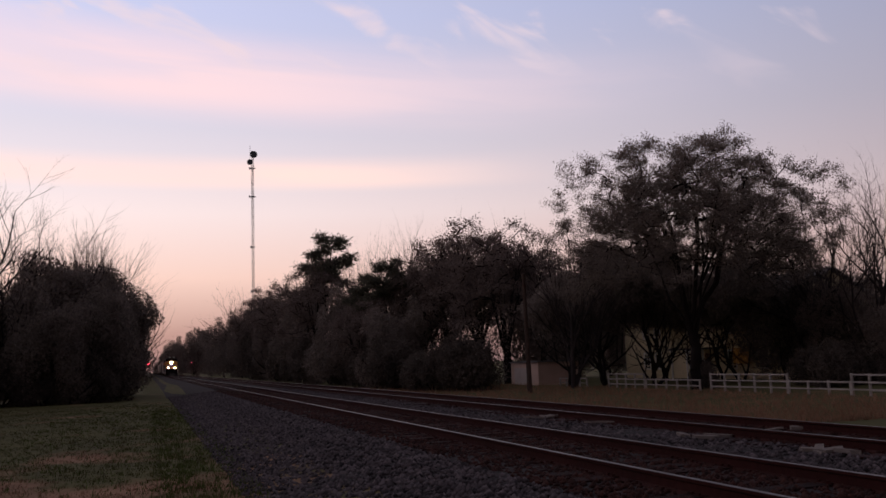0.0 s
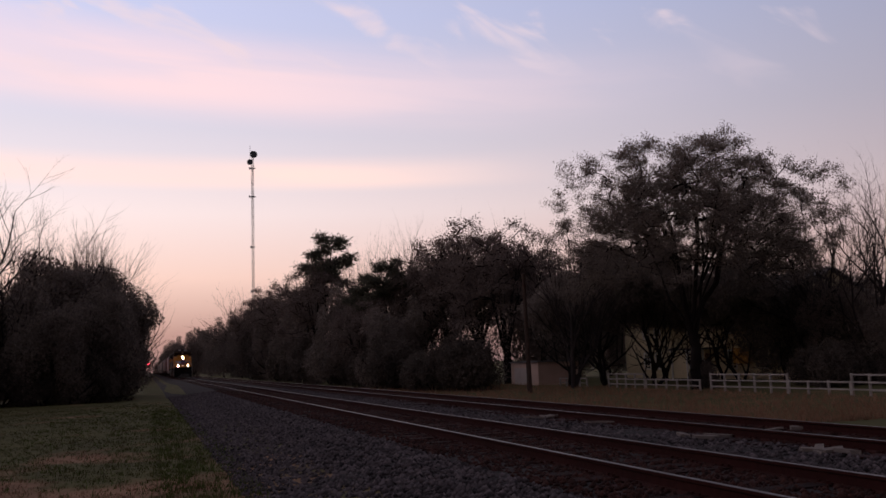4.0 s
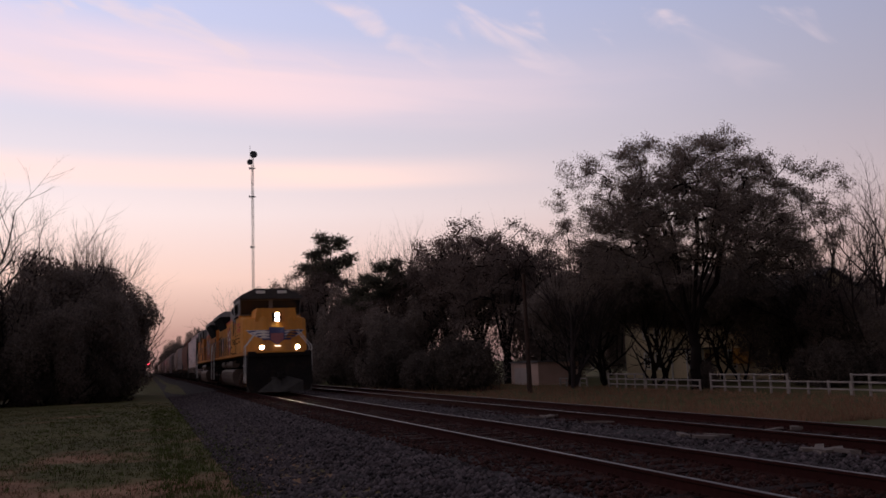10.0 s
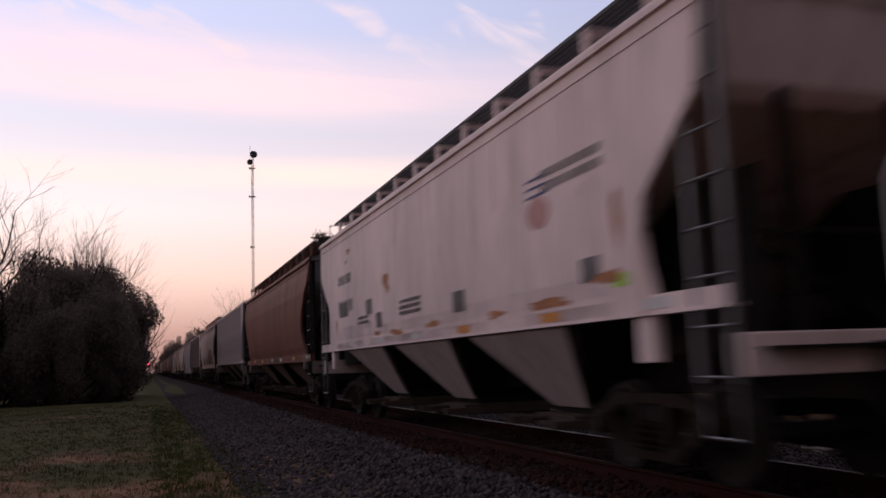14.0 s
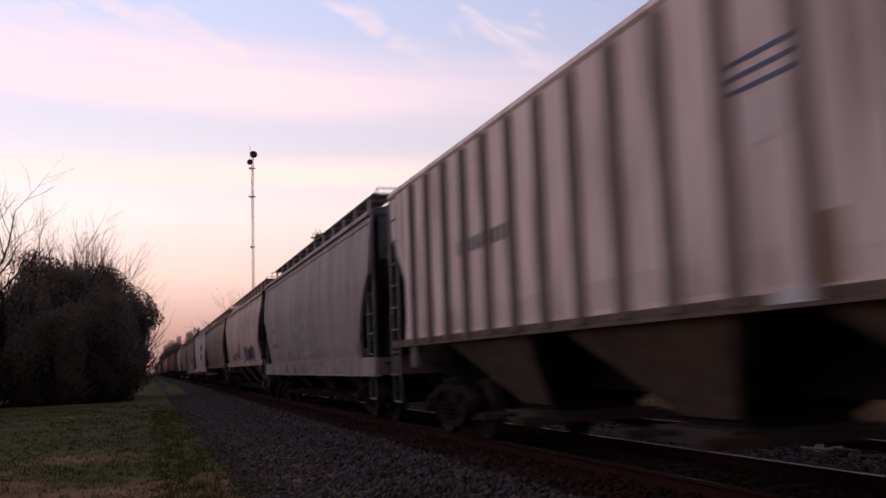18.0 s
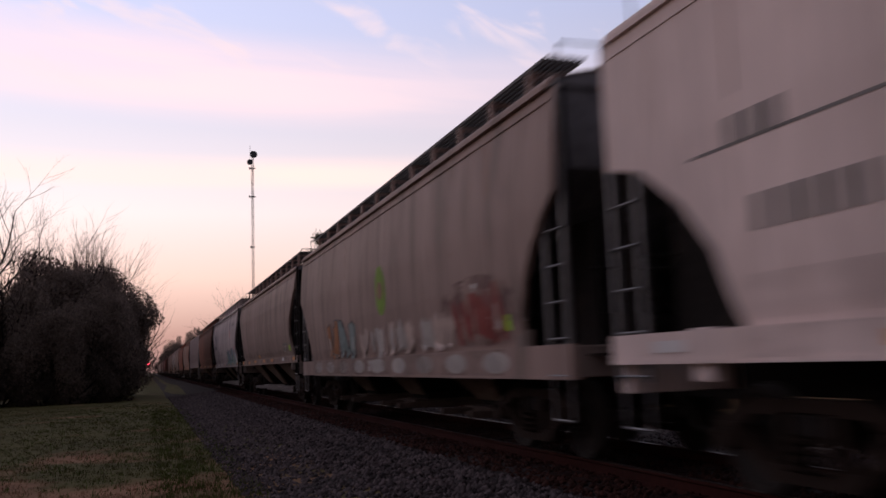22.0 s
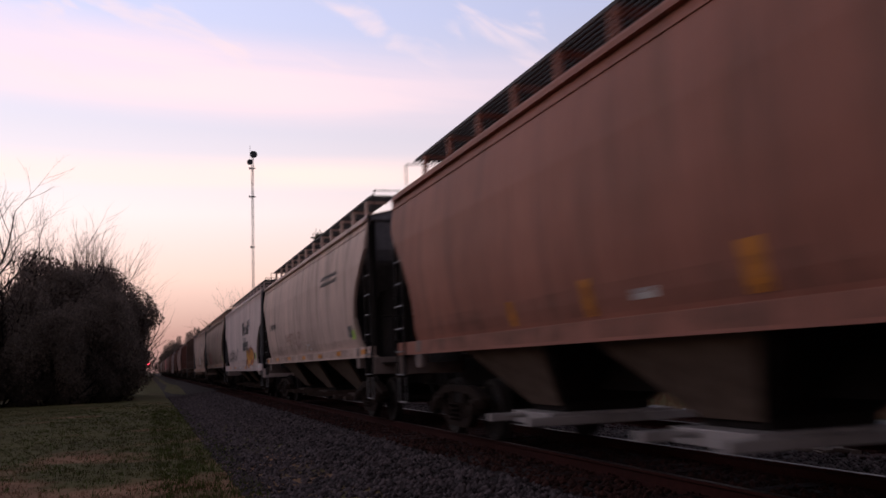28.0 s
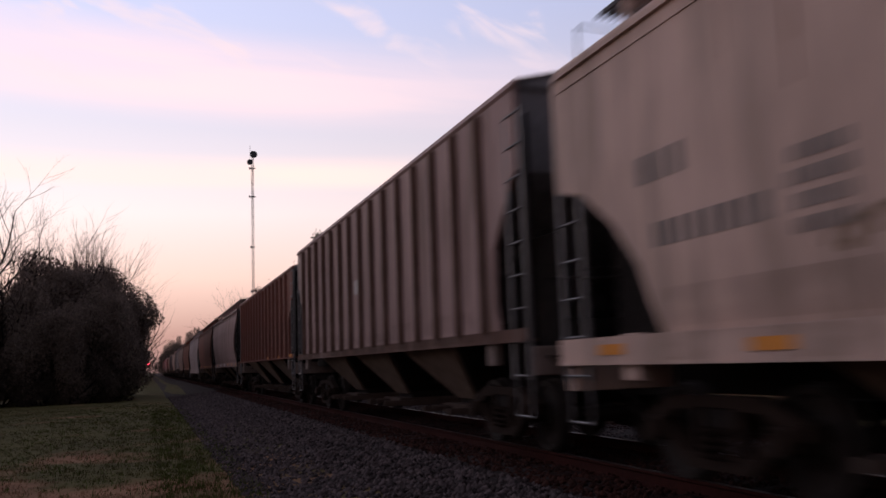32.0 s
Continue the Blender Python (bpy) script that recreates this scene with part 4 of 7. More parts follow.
def car_body(bm, kind, ends=False):
    """The hopper shell: bulged sides, side sheets cut back at the ends, sloped sheets between them, pitched roof."""
    p = PROFILES[kind]
    z0, z1 = p["w"][0][0], p["w"][-1][0]
    zs = sorted({*[a for a, _ in p["w"]], *[a for a, _ in p["e"]], *np.linspace(z0, z1, 11).tolist()})
    levels = [(z, lerp(p["w"], z), lerp(p["e"], z), lerp([(z0, 3.3), (3.35, 0.36), (z1, 0.26)], z)) for z in zs]
    levels += [(z1 + 0.04, 1.53, 0.16, 0.2), (z1 + 0.12, 1.5, 0.16, 0.2), (z1 + 0.3, 0.75, 0.2, 0.24)]
    rings = []
    for z, w, e, s in levels:
        s = max(s, e + 0.02)
        t = min(0.07, w * 0.1)
        a, b = HL - e, HL - s
        pts = [(-w, -a), (-w + t, -a), (-w + t + .01, -b), (w - t - .01, -b), (w - t, -a), (w, -a), (w, a), (w - t, a), (w - t - .01, b), (-w + t + .01, b), (-w + t, a), (-w, a)]
        rings.append([bm.verts.new((x, y, z)) for x, y in pts])
    for lo, hi in zip(rings, rings[1:]):
        for i in range(12):
            j = (i + 1) % 12
            if (i in (1, 2, 3, 7, 8, 9)) == ends:
                bm.faces.new((lo[i], lo[j], hi[j], hi[i]))
    if not ends:
        bm.faces.new(list(reversed(rings[0])))
        bm.faces.new(rings[-1])


def bay(bm):
    """One discharge bay: a funnel that narrows downwards."""
    top = [(-1.42, -1.9), (1.42, -1.9), (1.42, 1.9), (-1.42, 1.9)]
    bot = [(-0.62, -0.5), (0.62, -0.5), (0.62, 0.5), (-0.62, 0.5)]
    rows = [[bm.verts.new((x, y, 1.72)) for x, y in top], [bm.verts.new((x * 0.99, y * 0.9, 1.5)) for x, y in top], [bm.verts.new((x, y, 0.62)) for x, y in bot], [bm.verts.new((x, y, 0.5)) for x, y in bot]]
    for lo, hi in zip(rows, rows[1:]):
        for i in range(4):
            j = (i + 1) % 4
            bm.faces.new((lo[i], lo[j], hi[j], hi[i]))
    bm.faces.new(rows[0])
    bm.faces.new(list(reversed(rows[-1])))


def bay_side(bm):
    """The sloped side sheet of a bay, narrower than the funnel behind it, which is coloured near-black for shade."""
    rim = [(-1.425, -1.5, 1.53), (-1.425, 1.5, 1.53), (-0.645, 0.45, 0.6), (-0.645, -0.45, 0.6)]
    a, b = [bm.verts.new(q) for q in rim], [bm.verts.new((x - 0.03, y, z - 0.02)) for x, y, z in rim]
    bm.faces.new(a)
    bm.faces.new(list(reversed(b)))
    for i in range(4):
        j = (i + 1) % 4
        bm.faces.new((a[i], a[j], b[j], b[i]))


def gate(bm):
    box(bm, -0.9, 0.9, -0.6, 0.6, 0.34, 0.5, 0.01)
    box(bm, -1.25, 1.25, -0.72, -0.6, 0.36, 0.46)
    box(bm, -1.25, 1.25, 0.6, 0.72, 0.36, 0.46)
    rod(bm, (-1.2, 0.2, 0.45), (1.2, 0.2, 0.45), 0.03)


def lathe(bm, profile, seg):
    """A closed turned shape about the x axis from (x, radius) pairs."""
    rings = []
    for x, r in profile:
        rings.append([bm.verts.new((x, r * math.cos(6.2832 * i / seg), r * math.sin(6.2832 * i / seg))) for i in range(seg)])
    for lo, hi in zip(rings, rings[1:]):
        for i in range(seg):
            j = (i + 1) % seg
            bm.faces.new((lo[i], lo[j], hi[j], hi[i]))
    bm.faces.new(list(reversed(rings[0])))
    bm.faces.new(rings[-1])


def wheelset(bm, r=0.457, h=0.755):
    one = [(h - 0.1, 0.09), (h - 0.09, 0.15), (h - 0.055, r * 0.5), (h - 0.06, r * 0.86), (h - 0.07, r), (h - 0.07, r + 0.025), (h - 0.04, r + 0.025), (h - 0.03, r), (h + 0.07, r - 0.005), (h + 0.07, r * 0.86), (h + 0.03, r * 0.8), (h + 0.02, r * 0.5), (h + 0.06, 0.16), (h + 0.1, 0.13), (h + 0.1, 0.085), (h + 0.3, 0.08)]
    prof = [(-x, q) for x, q in reversed(one)] + one
    lathe(bm, prof, 28)


def plate(bm, polys, x0, x1):
    """Flat polygons of (y, z) that share corners, given thickness as one solid."""
    near, far, used = {}, {}, {}
    for poly in polys:
        for q in poly:
            if q not in near:
                near[q], far[q] = bm.verts.new((x0, *q)), bm.verts.new((x1, *q))
        for i in range(len(poly)):
            e = frozenset((poly[i], poly[(i + 1) % len(poly)]))
            used[e] = used.get(e, 0) + 1
    for poly in polys:
        bm.faces.new([near[q] for q in poly])
        bm.faces.new([far[q] for q in reversed(poly)])
        for i in range(len(poly)):
            u, v = poly[i], poly[(i + 1) % len(poly)]
            if used[frozenset((u, v))] == 1:
                bm.faces.new((near[u], far[u], far[v], near[v]))


def sideframe(bm, s):
    """A cast truck side: arched top member, sloped tension member, two windows, the spring opening between its columns."""
    polys = []
    for k in (1, -1):
        A, B, C, D, E, F, G, H = ((k * y, z) for y, z in ((0.24, 0.82), (0.6, 0.82), (0.95, 0.7), (1.13, 0.63), (1.1, 0.5), (0.8, 0.46), (0.44, 0.18), (0.24, 0.18)))
        I, J, K, L, M, P, Q = ((k * y, z) for y, z in ((0.33, 0.7), (0.6, 0.69), (0.76, 0.59), (0.44, 0.31), (0.33, 0.31), (0.24, 0.27), (0.24, 0.72)))
        polys += [(A, B, J, I), (B, C, K, J), (C, D, E, F, K), (K, F, G, L), (L, G, H, M), (A, I, M, H, P, Q)]
    polys += [((0.24, 0.18), (-0.24, 0.18), (-0.24, 0.27), (0.24, 0.27)), ((0.24, 0.82), (-0.24, 0.82), (-0.24, 0.72), (0.24, 0.72))]
    plate(bm, polys, s * 0.93, s * 1.08)


def spring(bm):
    """One coiled bar."""
    rings = []
    for k in range(25):
        c, sn = math.cos(k * 1.05), math.sin(k * 1.05)
        mid = Vector((-1.09 + 0.05 * c, 0.05 * sn, 0.27 + k * 0.0118))
        out = Vector((c, sn, 0))
        rings.append([bm.verts.new(mid + out * 0.015 * math.cos(q * 1.5708) + Vector((0, 0, 0.015 * math.sin(q * 1.5708)))) for q in range(4)])
    for lo, hi in zip(rings, rings[1:]):
        for i in range(4):
            bm.faces.new((lo[i], lo[(i + 1) % 4], hi[(i + 1) % 4], hi[i]))


def ladder_stiles(bm):
    for y in (-0.235, 0.235):
        box(bm, -0.012, 0.03, y - 0.035, y + 0.035, 0.0, 3.3)


def coupler(bm):
    box(bm, -0.16, 0.16, -0.1, 0.45, 0.72, 1.0, 0.02)
    prism(bm, [(-0.1, 0.45), (0.1, 0.45), (0.16, 0.6), (0.14, 0.66), (-0.02, 0.63), (-0.06, 0.68), (-0.16, 0.62)], "z", 0.74, 0.98)


def hose(bm):
    pts = [(0.35, 0.0, 0.85), (0.34, 0.2, 0.7), (0.3, 0.38, 0.45), (0.22, 0.5, 0.38), (0.12, 0.58, 0.42)]
    pipe(bm, pts, 0.03, 6)


def wheel_brake(bm):
    pts = [(0.28 * math.cos(i * math.pi / 8), 0, 0.28 * math.sin(i * math.pi / 8)) for i in range(17)]
    pipe(bm, pts, 0.016, 5)
    for i in range(4):
        pipe(bm, [(0, 0.03, 0), pts[i * 4]], 0.012, 4)
    rod(bm, (0, 0, 0), (0, 0.12, 0), 0.05)


def running_board(bm):
    for x in (-1.26, 0.78):
        for i in range(7):
            box(bm, x + i * 0.08, x + i * 0.08 + 0.03, -HL + 0.75, HL - 0.75, 4.74, 4.785)
        y = -HL + 0.75
        while y < HL - 0.7:
            box(bm, x, x + 0.51, y, y + 0.03, 4.735, 4.77)
            y += 0.3


def centre_board(bm):
    for i in range(7):
        box(bm, -0.28 + i * 0.08, -0.25 + i * 0.08, -HL + 0.5, HL - 0.5, 4.74, 4.785)
    for k in range(52):
        box(bm, -0.28, 0.28, -HL + 0.6 + k * 0.31, -HL + 0.63 + k * 0.31, 4.71, 4.745)


def roof_bracket(bm):
    prism(bm, [(1.2, 4.28), (1.26, 4.28), (1.26, 4.735), (0.76, 4.735), (0.76, 4.7), (1.2, 4.7)], "y", -0.045, 0.045)


def hatch_cover(bm):
    prism(bm, [(-0.36, 4.48), (0.36, 4.48), (0.36, 4.6), (0.22, 4.7), (-0.22, 4.7), (-0.36, 4.6)], "y", -6.9, 6.9)
    for k in range(11):
        y = -6.5 + k * 1.3
        box(bm, -0.42, 0.42, y - 0.03, y + 0.03, 4.6, 4.725)


def end_rail(bm, s):
    pipe(bm, [(s * 0.75, 0, 4.45), (s * 0.75, 0, 4.8), (s * 1.3, 0, 4.8), (s * 1.3, 0, 4.4)], 0.012, 5)


def end_frame(bm):
    """Corner posts, diagonal braces and the crossover step of a car end (for the end at +y)."""
    for s in (-1, 1):
        box(bm, s * 1.36 - 0.04, s * 1.36 + 0.04, HL - 0.3, HL - 0.22, 1.3, 4.2)
        box(bm, s * 0.62 - 0.05, s * 0.62 + 0.05, HL - 0.4, HL - 0.3, 1.2, 3.4)
        pipe(bm, [(s * 0.62, HL - 0.35, 1.3), (s * 0.5, HL - 2.2, 2.3)], 0.05, 4)
    for s in (-1, 1):
        box(bm, s * 0.95 - 0.02, s * 0.95 + 0.02, HL - 2.0, HL - 0.32, 1.2, 2.75)
    box(bm, -1.3, 1.3, HL - 0.02, HL + 0.18, 1.2, 1.23)
    pipe(bm, [(-1.25, HL - 0.1, 2.15), (1.25, HL - 0.1, 2.15)], 0.016, 5)
    rod(bm, (-0.45, HL - 1.2, 1.55), (0.45, HL - 1.2, 1.55), 0.17, 12)


def end_sill(bm, low):
    box(bm, -1.46, 1.46, HL - 0.2, HL, low, low + 0.34, 0.015)
    for s in (-1, 1):
        box(bm, s * 1.42 - 0.06, s * 1.42 + 0.06, HL - 1.5, HL - 1.24, low + 0.12, low + 0.56, 0.015)


def stirrup(bm):
    pipe(bm, [(0, -0.22, 1.1), (0, -0.22, 0.52), (0, 0.22, 0.52), (0, 0.22, 1.1)], 0.016, 5)


def side_sill(bm, kind, s):
    z0, z1, w = PROFILES[kind]["sill"]
    full = HL - (0.0 if kind in ("deep", "plated") else 0.1)
    box(bm, min(s * (w - 0.07), s * w), max(s * (w - 0.07), s * w), -full, full, z0, z1)
    box(bm, min(s * (w - 0.12), s * (w + 0.015)), max(s * (w - 0.12), s * (w + 0.015)), -full, full, z0 - 0.02, z0 + 0.015)


def chord(bm, s, z):
    box(bm, min(s * 1.47, s * 1.56), max(s * 1.47, s * 1.56), -HL + 0.2, HL - 0.2, z - 0.01, z + 0.05)
    box(bm, min(s * 1.47, s * 1.535), max(s * 1.47, s * 1.535), -HL + 0.2, HL - 0.2, z - 0.16, z - 0.14)


def rib(bm, top=4.19):
    prism(bm, [(-1.5, -0.07), (-1.585, -0.045), (-1.585, 0.045), (-1.5, 0.07)], "z", 1.53, top)


def side_patch(key, kind, y0, y1, z0, z1, shape="box", ny=14, nz=8):
    """A thin sheet of paint on the near side, following the bulge of the shell."""
    def build(bm):
        w = PROFILES[kind]["w"]
        sill = PROFILES[kind]["sill"]
        def xx(z):
            return -(sill[2] + 0.006) if z < sill[1] else -(lerp(w, z) + 0.006)
        grid = {}
        for i in range(ny + 1):
            for j in range(nz + 1):
                u, v = i / ny * 2 - 1, j / nz * 2 - 1
                if shape == "disc":
                    m = max(abs(u), abs(v)) or 1
                    h = math.hypot(u, v) or 1
                    u, v = u * m / h, v * m / h
                y, z = (y0 + y1) / 2 + u * (y1 - y0) / 2, (z0 + z1) / 2 + v * (z1 - z0) / 2
                grid[i, j] = bm.verts.new((xx(z), y, z))
        for i in range(ny):
            for j in range(nz):
                bm.faces.new((grid[i, j], grid[i, j + 1], grid[i + 1, j + 1], grid[i + 1, j]))
    return shared(key, build)


def spray(name, colors, density=0.5, scale=1.3, edge=None):
    """Sprayed paint: overlapping blobs in several colours that leave the wall bare between them."""
    key = "spray_" + name
    if key in MATS:
        return MATS[key]
    m = bpy.data.materials.new(key)
    m.use_nodes = True
    n, l = m.node_tree.nodes, m.node_tree.links
    p = n["Principled BSDF"]
    p.inputs["Roughness"].default_value = 0.65
    tc, mp = n.new("ShaderNodeTexCoord"), n.new("ShaderNodeMapping")
    mp.inputs["Scale"].default_value = (0.0, 1.0, 1.25)
    mp.inputs["Rotation"].default_value = (0.5, 0, 0)
    l.new(tc.outputs["Object"], mp.inputs[0])

    def nz(s, d, dist=0.0):
        t = n.new("ShaderNodeTexNoise")
        t.inputs["Scale"].default_value, t.inputs["Detail"].default_value, t.inputs["Distortion"].default_value = s, d, dist
        l.new(mp.outputs[0], t.inputs["Vector"])
        return t
    shape, pick = nz(scale, 1.0, 1.6), nz(scale * 1.7, 0.0, 0.8)
    stops = [(0.3 + 0.4 * i / len(colors), c) for i, c in enumerate(colors)]
    cr = ramp(n, stops, "CONSTANT")
    l.new(pick.outputs[0], cr.inputs[0])
    l.new(cr.outputs[0], p.inputs["Base Color"])
    cut = n.new("ShaderNodeMapRange")
    cut.inputs["From Min"].default_value = 0.62 - 0.3 * density
    cut.inputs["From Max"].default_value = 0.65 - 0.3 * density
    l.new(shape.outputs[0], cut.inputs[0])
    # fade towards the patch's rim
    tr, mx = n.new("ShaderNodeBsdfTransparent"), n.new("ShaderNodeMixShader")
    l.new(cut.outputs[0], mx.inputs[0])
    l.new(tr.outputs[0], mx.inputs[1])
    l.new(p.outputs[0], mx.inputs[2])
    l.new(mx.outputs[0], n["Material Output"].inputs[0])
    MATS[key] = m
    return m


def film(name, color, most, scale):
    """A thin uneven film of dirt that lets the paint show through."""
    m = bpy.data.materials.new(name)
    m.use_nodes = True
    n, l = m.node_tree.nodes, m.node_tree.links
    p = n["Principled BSDF"]
    p.inputs["Roughness"].default_value = 0.85
    p.inputs["Base Color"].default_value = (*color, 1)
    tc, mp, t = n.new("ShaderNodeTexCoord"), n.new("ShaderNodeMapping"), n.new("ShaderNodeTexNoise")
    mp.inputs["Scale"].default_value = (1, 0.5, 1.3)
    t.inputs["Scale"].default_value, t.inputs["Detail"].default_value = scale, 6
    l.new(tc.outputs["Object"], mp.inputs[0])
    l.new(mp.outputs[0], t.inputs["Vector"])
    f = n.new("ShaderNodeMapRange")
    f.inputs["From Min"].default_value, f.inputs["From Max"].default_value, f.inputs["To Max"].default_value = 0.35, 0.75, most
    l.new(t.outputs[0], f.inputs[0])
    tr, mx = n.new("ShaderNodeBsdfTransparent"), n.new("ShaderNodeMixShader")
    l.new(f.outputs[0], mx.inputs[0])
    l.new(tr.outputs[0], mx.inputs[1])
    l.new(p.outputs[0], mx.inputs[2])
    l.new(mx.outputs[0], n["Material Output"].inputs[0])
    return m


def bars(car, kind, y, z, w, h, rows, material, seed, name="letter_bar"):
    """Unreadable writing: rows of short dark bars on the near side."""
    r = random.Random(seed)
    ww = PROFILES[kind]["w"]
    step = h / rows
    for _ in (0,):
        for k in range(rows):
            z1 = z + h / 2 - k * step
            z0 = z1 - step * 0.66
            at = y - w / 2
            while at < y + w / 2 - 0.03:
                bm = bmesh.new()
                wid = min(r.uniform(0.3, 0.62) * step * 0.8, y + w / 2 - at)
                x0, x1 = -(lerp(ww, z0) + 0.007), -(lerp(ww, z1) + 0.007)
                q = [bm.verts.new(c) for c in ((x0, at, z0), (x1, at, z1), (x1, at + wid, z1), (x0, at + wid, z0))]
                bm.faces.new(q)
                part(name, bm, material, car)
                at += wid + step * r.uniform(0.18, 0.3)


def text_part(car, words, y, z, size, material, x):
    cu = bpy.data.curves.new("slogan", "FONT")
    cu.body = words
    cu.size = size
    cu.extrude = 0.003
    cu.shear = 0.12
    cu.space_line = 0.8
    cu.offset = 0.012
    cu.materials.append(material)
    ob = new("slogan", cu)
    ob.parent = car
    ob.matrix_basis = Matrix.Translation((x, y, z)) @ Matrix(((0, 0, -1, 0), (-1, 0, 0, 0), (0, 1, 0, 0), (0, 0, 0, 1)))
    return tagged(ob, "large dark slogan lettering")


def truck(parent, y, steel):
    tk = put("truck", shared("truck_bolster", lambda bm: (box(bm, -1.06, 1.06, -0.2, 0.2, 0.53, 0.72, 0.03), rod(bm, (0, 0, 0.7), (0, 0, 0.82), 0.2, 14))), UNDER, parent, "grimy four-wheel truck", pose(0, y, 0))
    for s in (-1, 1):
        put("sideframe", shared(f"sideframe{s}", lambda bm: sideframe(bm, s)), CASTING, tk)
        if s < 0:
            for a in (-0.89, 0.89):
                put("bearing_box", shared("bearing_box", lambda bm: box(bm, -1.16, -0.97, -0.13, 0.13, 0.4, 0.62, 0.03)), CASTING, tk, "", pose(0, a, 0))
                put("bearing_cap", shared("bearing_cap", lambda bm: rod(bm, (-1.2, 0, 0.48), (-1.15, 0, 0.48), 0.1, 12)), CASTING, tk, "", pose(0, a, 0))
            for a in (-0.15, 0, 0.15):
                put("spring", shared("spring", spring), CASTING, tk, "", pose(0, a, 0))
    for a in (-0.89, 0.89):
        WHEELS.append((put("wheelset", shared("wheelset", wheelset), steel, tk, "", pose(0, a, 0.457)), a, 0.457))
    return tk


def freight_car(kind, material, label, sill_mat=None, bays=3, seed=0, roof=None, near=True, rib_mat=None, bay_mat=None, gate_mat=None, end_mat=None, ribs_close=False):
    car = thing("hopper_car", label, "freight car", "covered hopper cars of the train")
    put("body", shared("body_" + kind, lambda bm: car_body(bm, kind)), material, car)
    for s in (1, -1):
        put("end_sheet", shared(f"end_sheet_{kind}{s}", lambda bm: (car_body(bm, kind, True), bmesh.ops.delete(bm, geom=[v for v in bm.verts if v.co.y * s < 0], context="VERTS"))), end_mat or END_DIM, car, "grimy grey sloped end sheet, the gap's shade held in its colour")
    sm = sill_mat or material
    r = random.Random(seed)
    for s in (-1, 1):
        put("side_sill", shared(f"side_sill_{kind}{s}", lambda bm: side_sill(bm, kind, s)), sm, car)
        if kind not in ("ribbed", "tall"):
            put("top_chord", shared(f"top_chord_{kind}{s}", lambda bm: chord(bm, s, PROFILES[kind]["w"][-1][0])), material, car)
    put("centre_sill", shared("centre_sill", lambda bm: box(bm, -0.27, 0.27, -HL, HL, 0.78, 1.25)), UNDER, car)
    for k in range(bays):
        y = (k - (bays - 1) / 2) * 3.95
        # funnel in underframe black, standing in for the shade between the bays
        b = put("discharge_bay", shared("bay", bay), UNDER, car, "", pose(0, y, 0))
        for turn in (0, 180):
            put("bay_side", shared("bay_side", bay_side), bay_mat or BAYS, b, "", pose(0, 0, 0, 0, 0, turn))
        put("outlet_gate", shared("gate", gate), gate_mat or GATE, b)
    if kind in ("ribbed", "tall"):
        put("running_board", shared("centre_board", centre_board), GRATE, car, "open steel grating walkway")
    else:
        put("running_board", shared("running_board", running_board), GRATE, car, "open steel grating walkway")
    for k in range(12 if kind not in ("ribbed", "tall") else 0):
        for turn in ((0, 180) if near else (180,)):
            put("bracket", shared("roof_bracket", roof_bracket), roof or material, car, "", pose(0, -7.2 + k * 14.4 / 11, 0, 0, 0, turn))
    put("hatch_cover", shared("hatch_cover", hatch_cover), material, car)
    low = {"deep": 0.98, "plated": 0.84}.get(kind, 1.0)
    for s in (-1, 1):
        turn = pose(0, 0, 0, 0, 0, 0 if s > 0 else 180)
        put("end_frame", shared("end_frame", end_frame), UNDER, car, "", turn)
        put("end_sill", shared(f"end_sill{low}", lambda bm: end_sill(bm, low)), sm if kind in ("plated", "flat") else DIRTY_SILL, car, "", turn)
        put("coupler", shared("coupler", coupler), UNDER, car, "", turn @ pose(0, HL - 0.05, 0))
        put("air_hose", shared("hose", hose), UNDER, car, "", turn @ pose(0, HL, 0))
        if kind not in ("ribbed", "tall"):
            for side in (-1, 1):
                put("end_rail", shared(f"end_rail{side}", lambda bm: end_rail(bm, side)), UNDER, car, "", turn @ pose(0, HL - 0.35, 0))
        for side in (-1, 1):
            x = side * 1.47
            lad = put("ladder", shared("ladder_stiles", ladder_stiles), UNDER if kind == "curved" else GALV, car, "", pose(x, s * (HL - 0.32), 0.95, 0, 0, 0 if side > 0 else 180))
            if near or side < 0:
                for k in range(9):
                    put("rung", shared("rung", lambda bm: rod(bm, (0.035, -0.235, 0), (0.035, 0.235, 0), 0.014, 6)), GALV, lad, "", pose(0, 0, 0.05 + k * 0.4))
            put("stirrup", shared("stirrup", stirrup), GALV, car, "", pose(x, s * (HL - 0.32), 0))
        truck(car, s * 6.45, WHEEL)
    put("brake_wheel", shared("wheel_brake", wheel_brake), GALV, car, "", pose(0.5, -HL + 0.12, 2.6))
    if kind in ("ribbed", "tall"):
        n, reach = (17, 6.8) if ribs_close else (15, 7.1)
        top = PROFILES[kind]["w"][-1][0] - 0.03
        for k in range(n):
            y = -reach + k * 2 * reach / (n - 1)
            for turn in (0, 180):
                put("rib", shared(f"rib_{kind}", lambda bm: rib(bm, top)), rib_mat or material, car, "", pose(0, y, 0, 0, 0, turn))
    z0, z1, w = PROFILES[kind]["sill"]
    for k in range({"ribbed": 3, "tall": 0, "deep": 0}.get(kind, 0 if seed == 15 else 7)):
        y = -7.6 + k * 2.53 + r.uniform(-0.3, 0.3)
        m = YELLOW if r.random() < 0.72 else WHITE
        put("reflector", shared("reflector", lambda bm: box(bm, -0.004, 0.004, -0.23, 0.23, -0.05, 0.05)), m, car, "", pose(-w - 0.008, y, (z0 + z1) / 2 + r.uniform(-0.01, 0.02)))
    return car


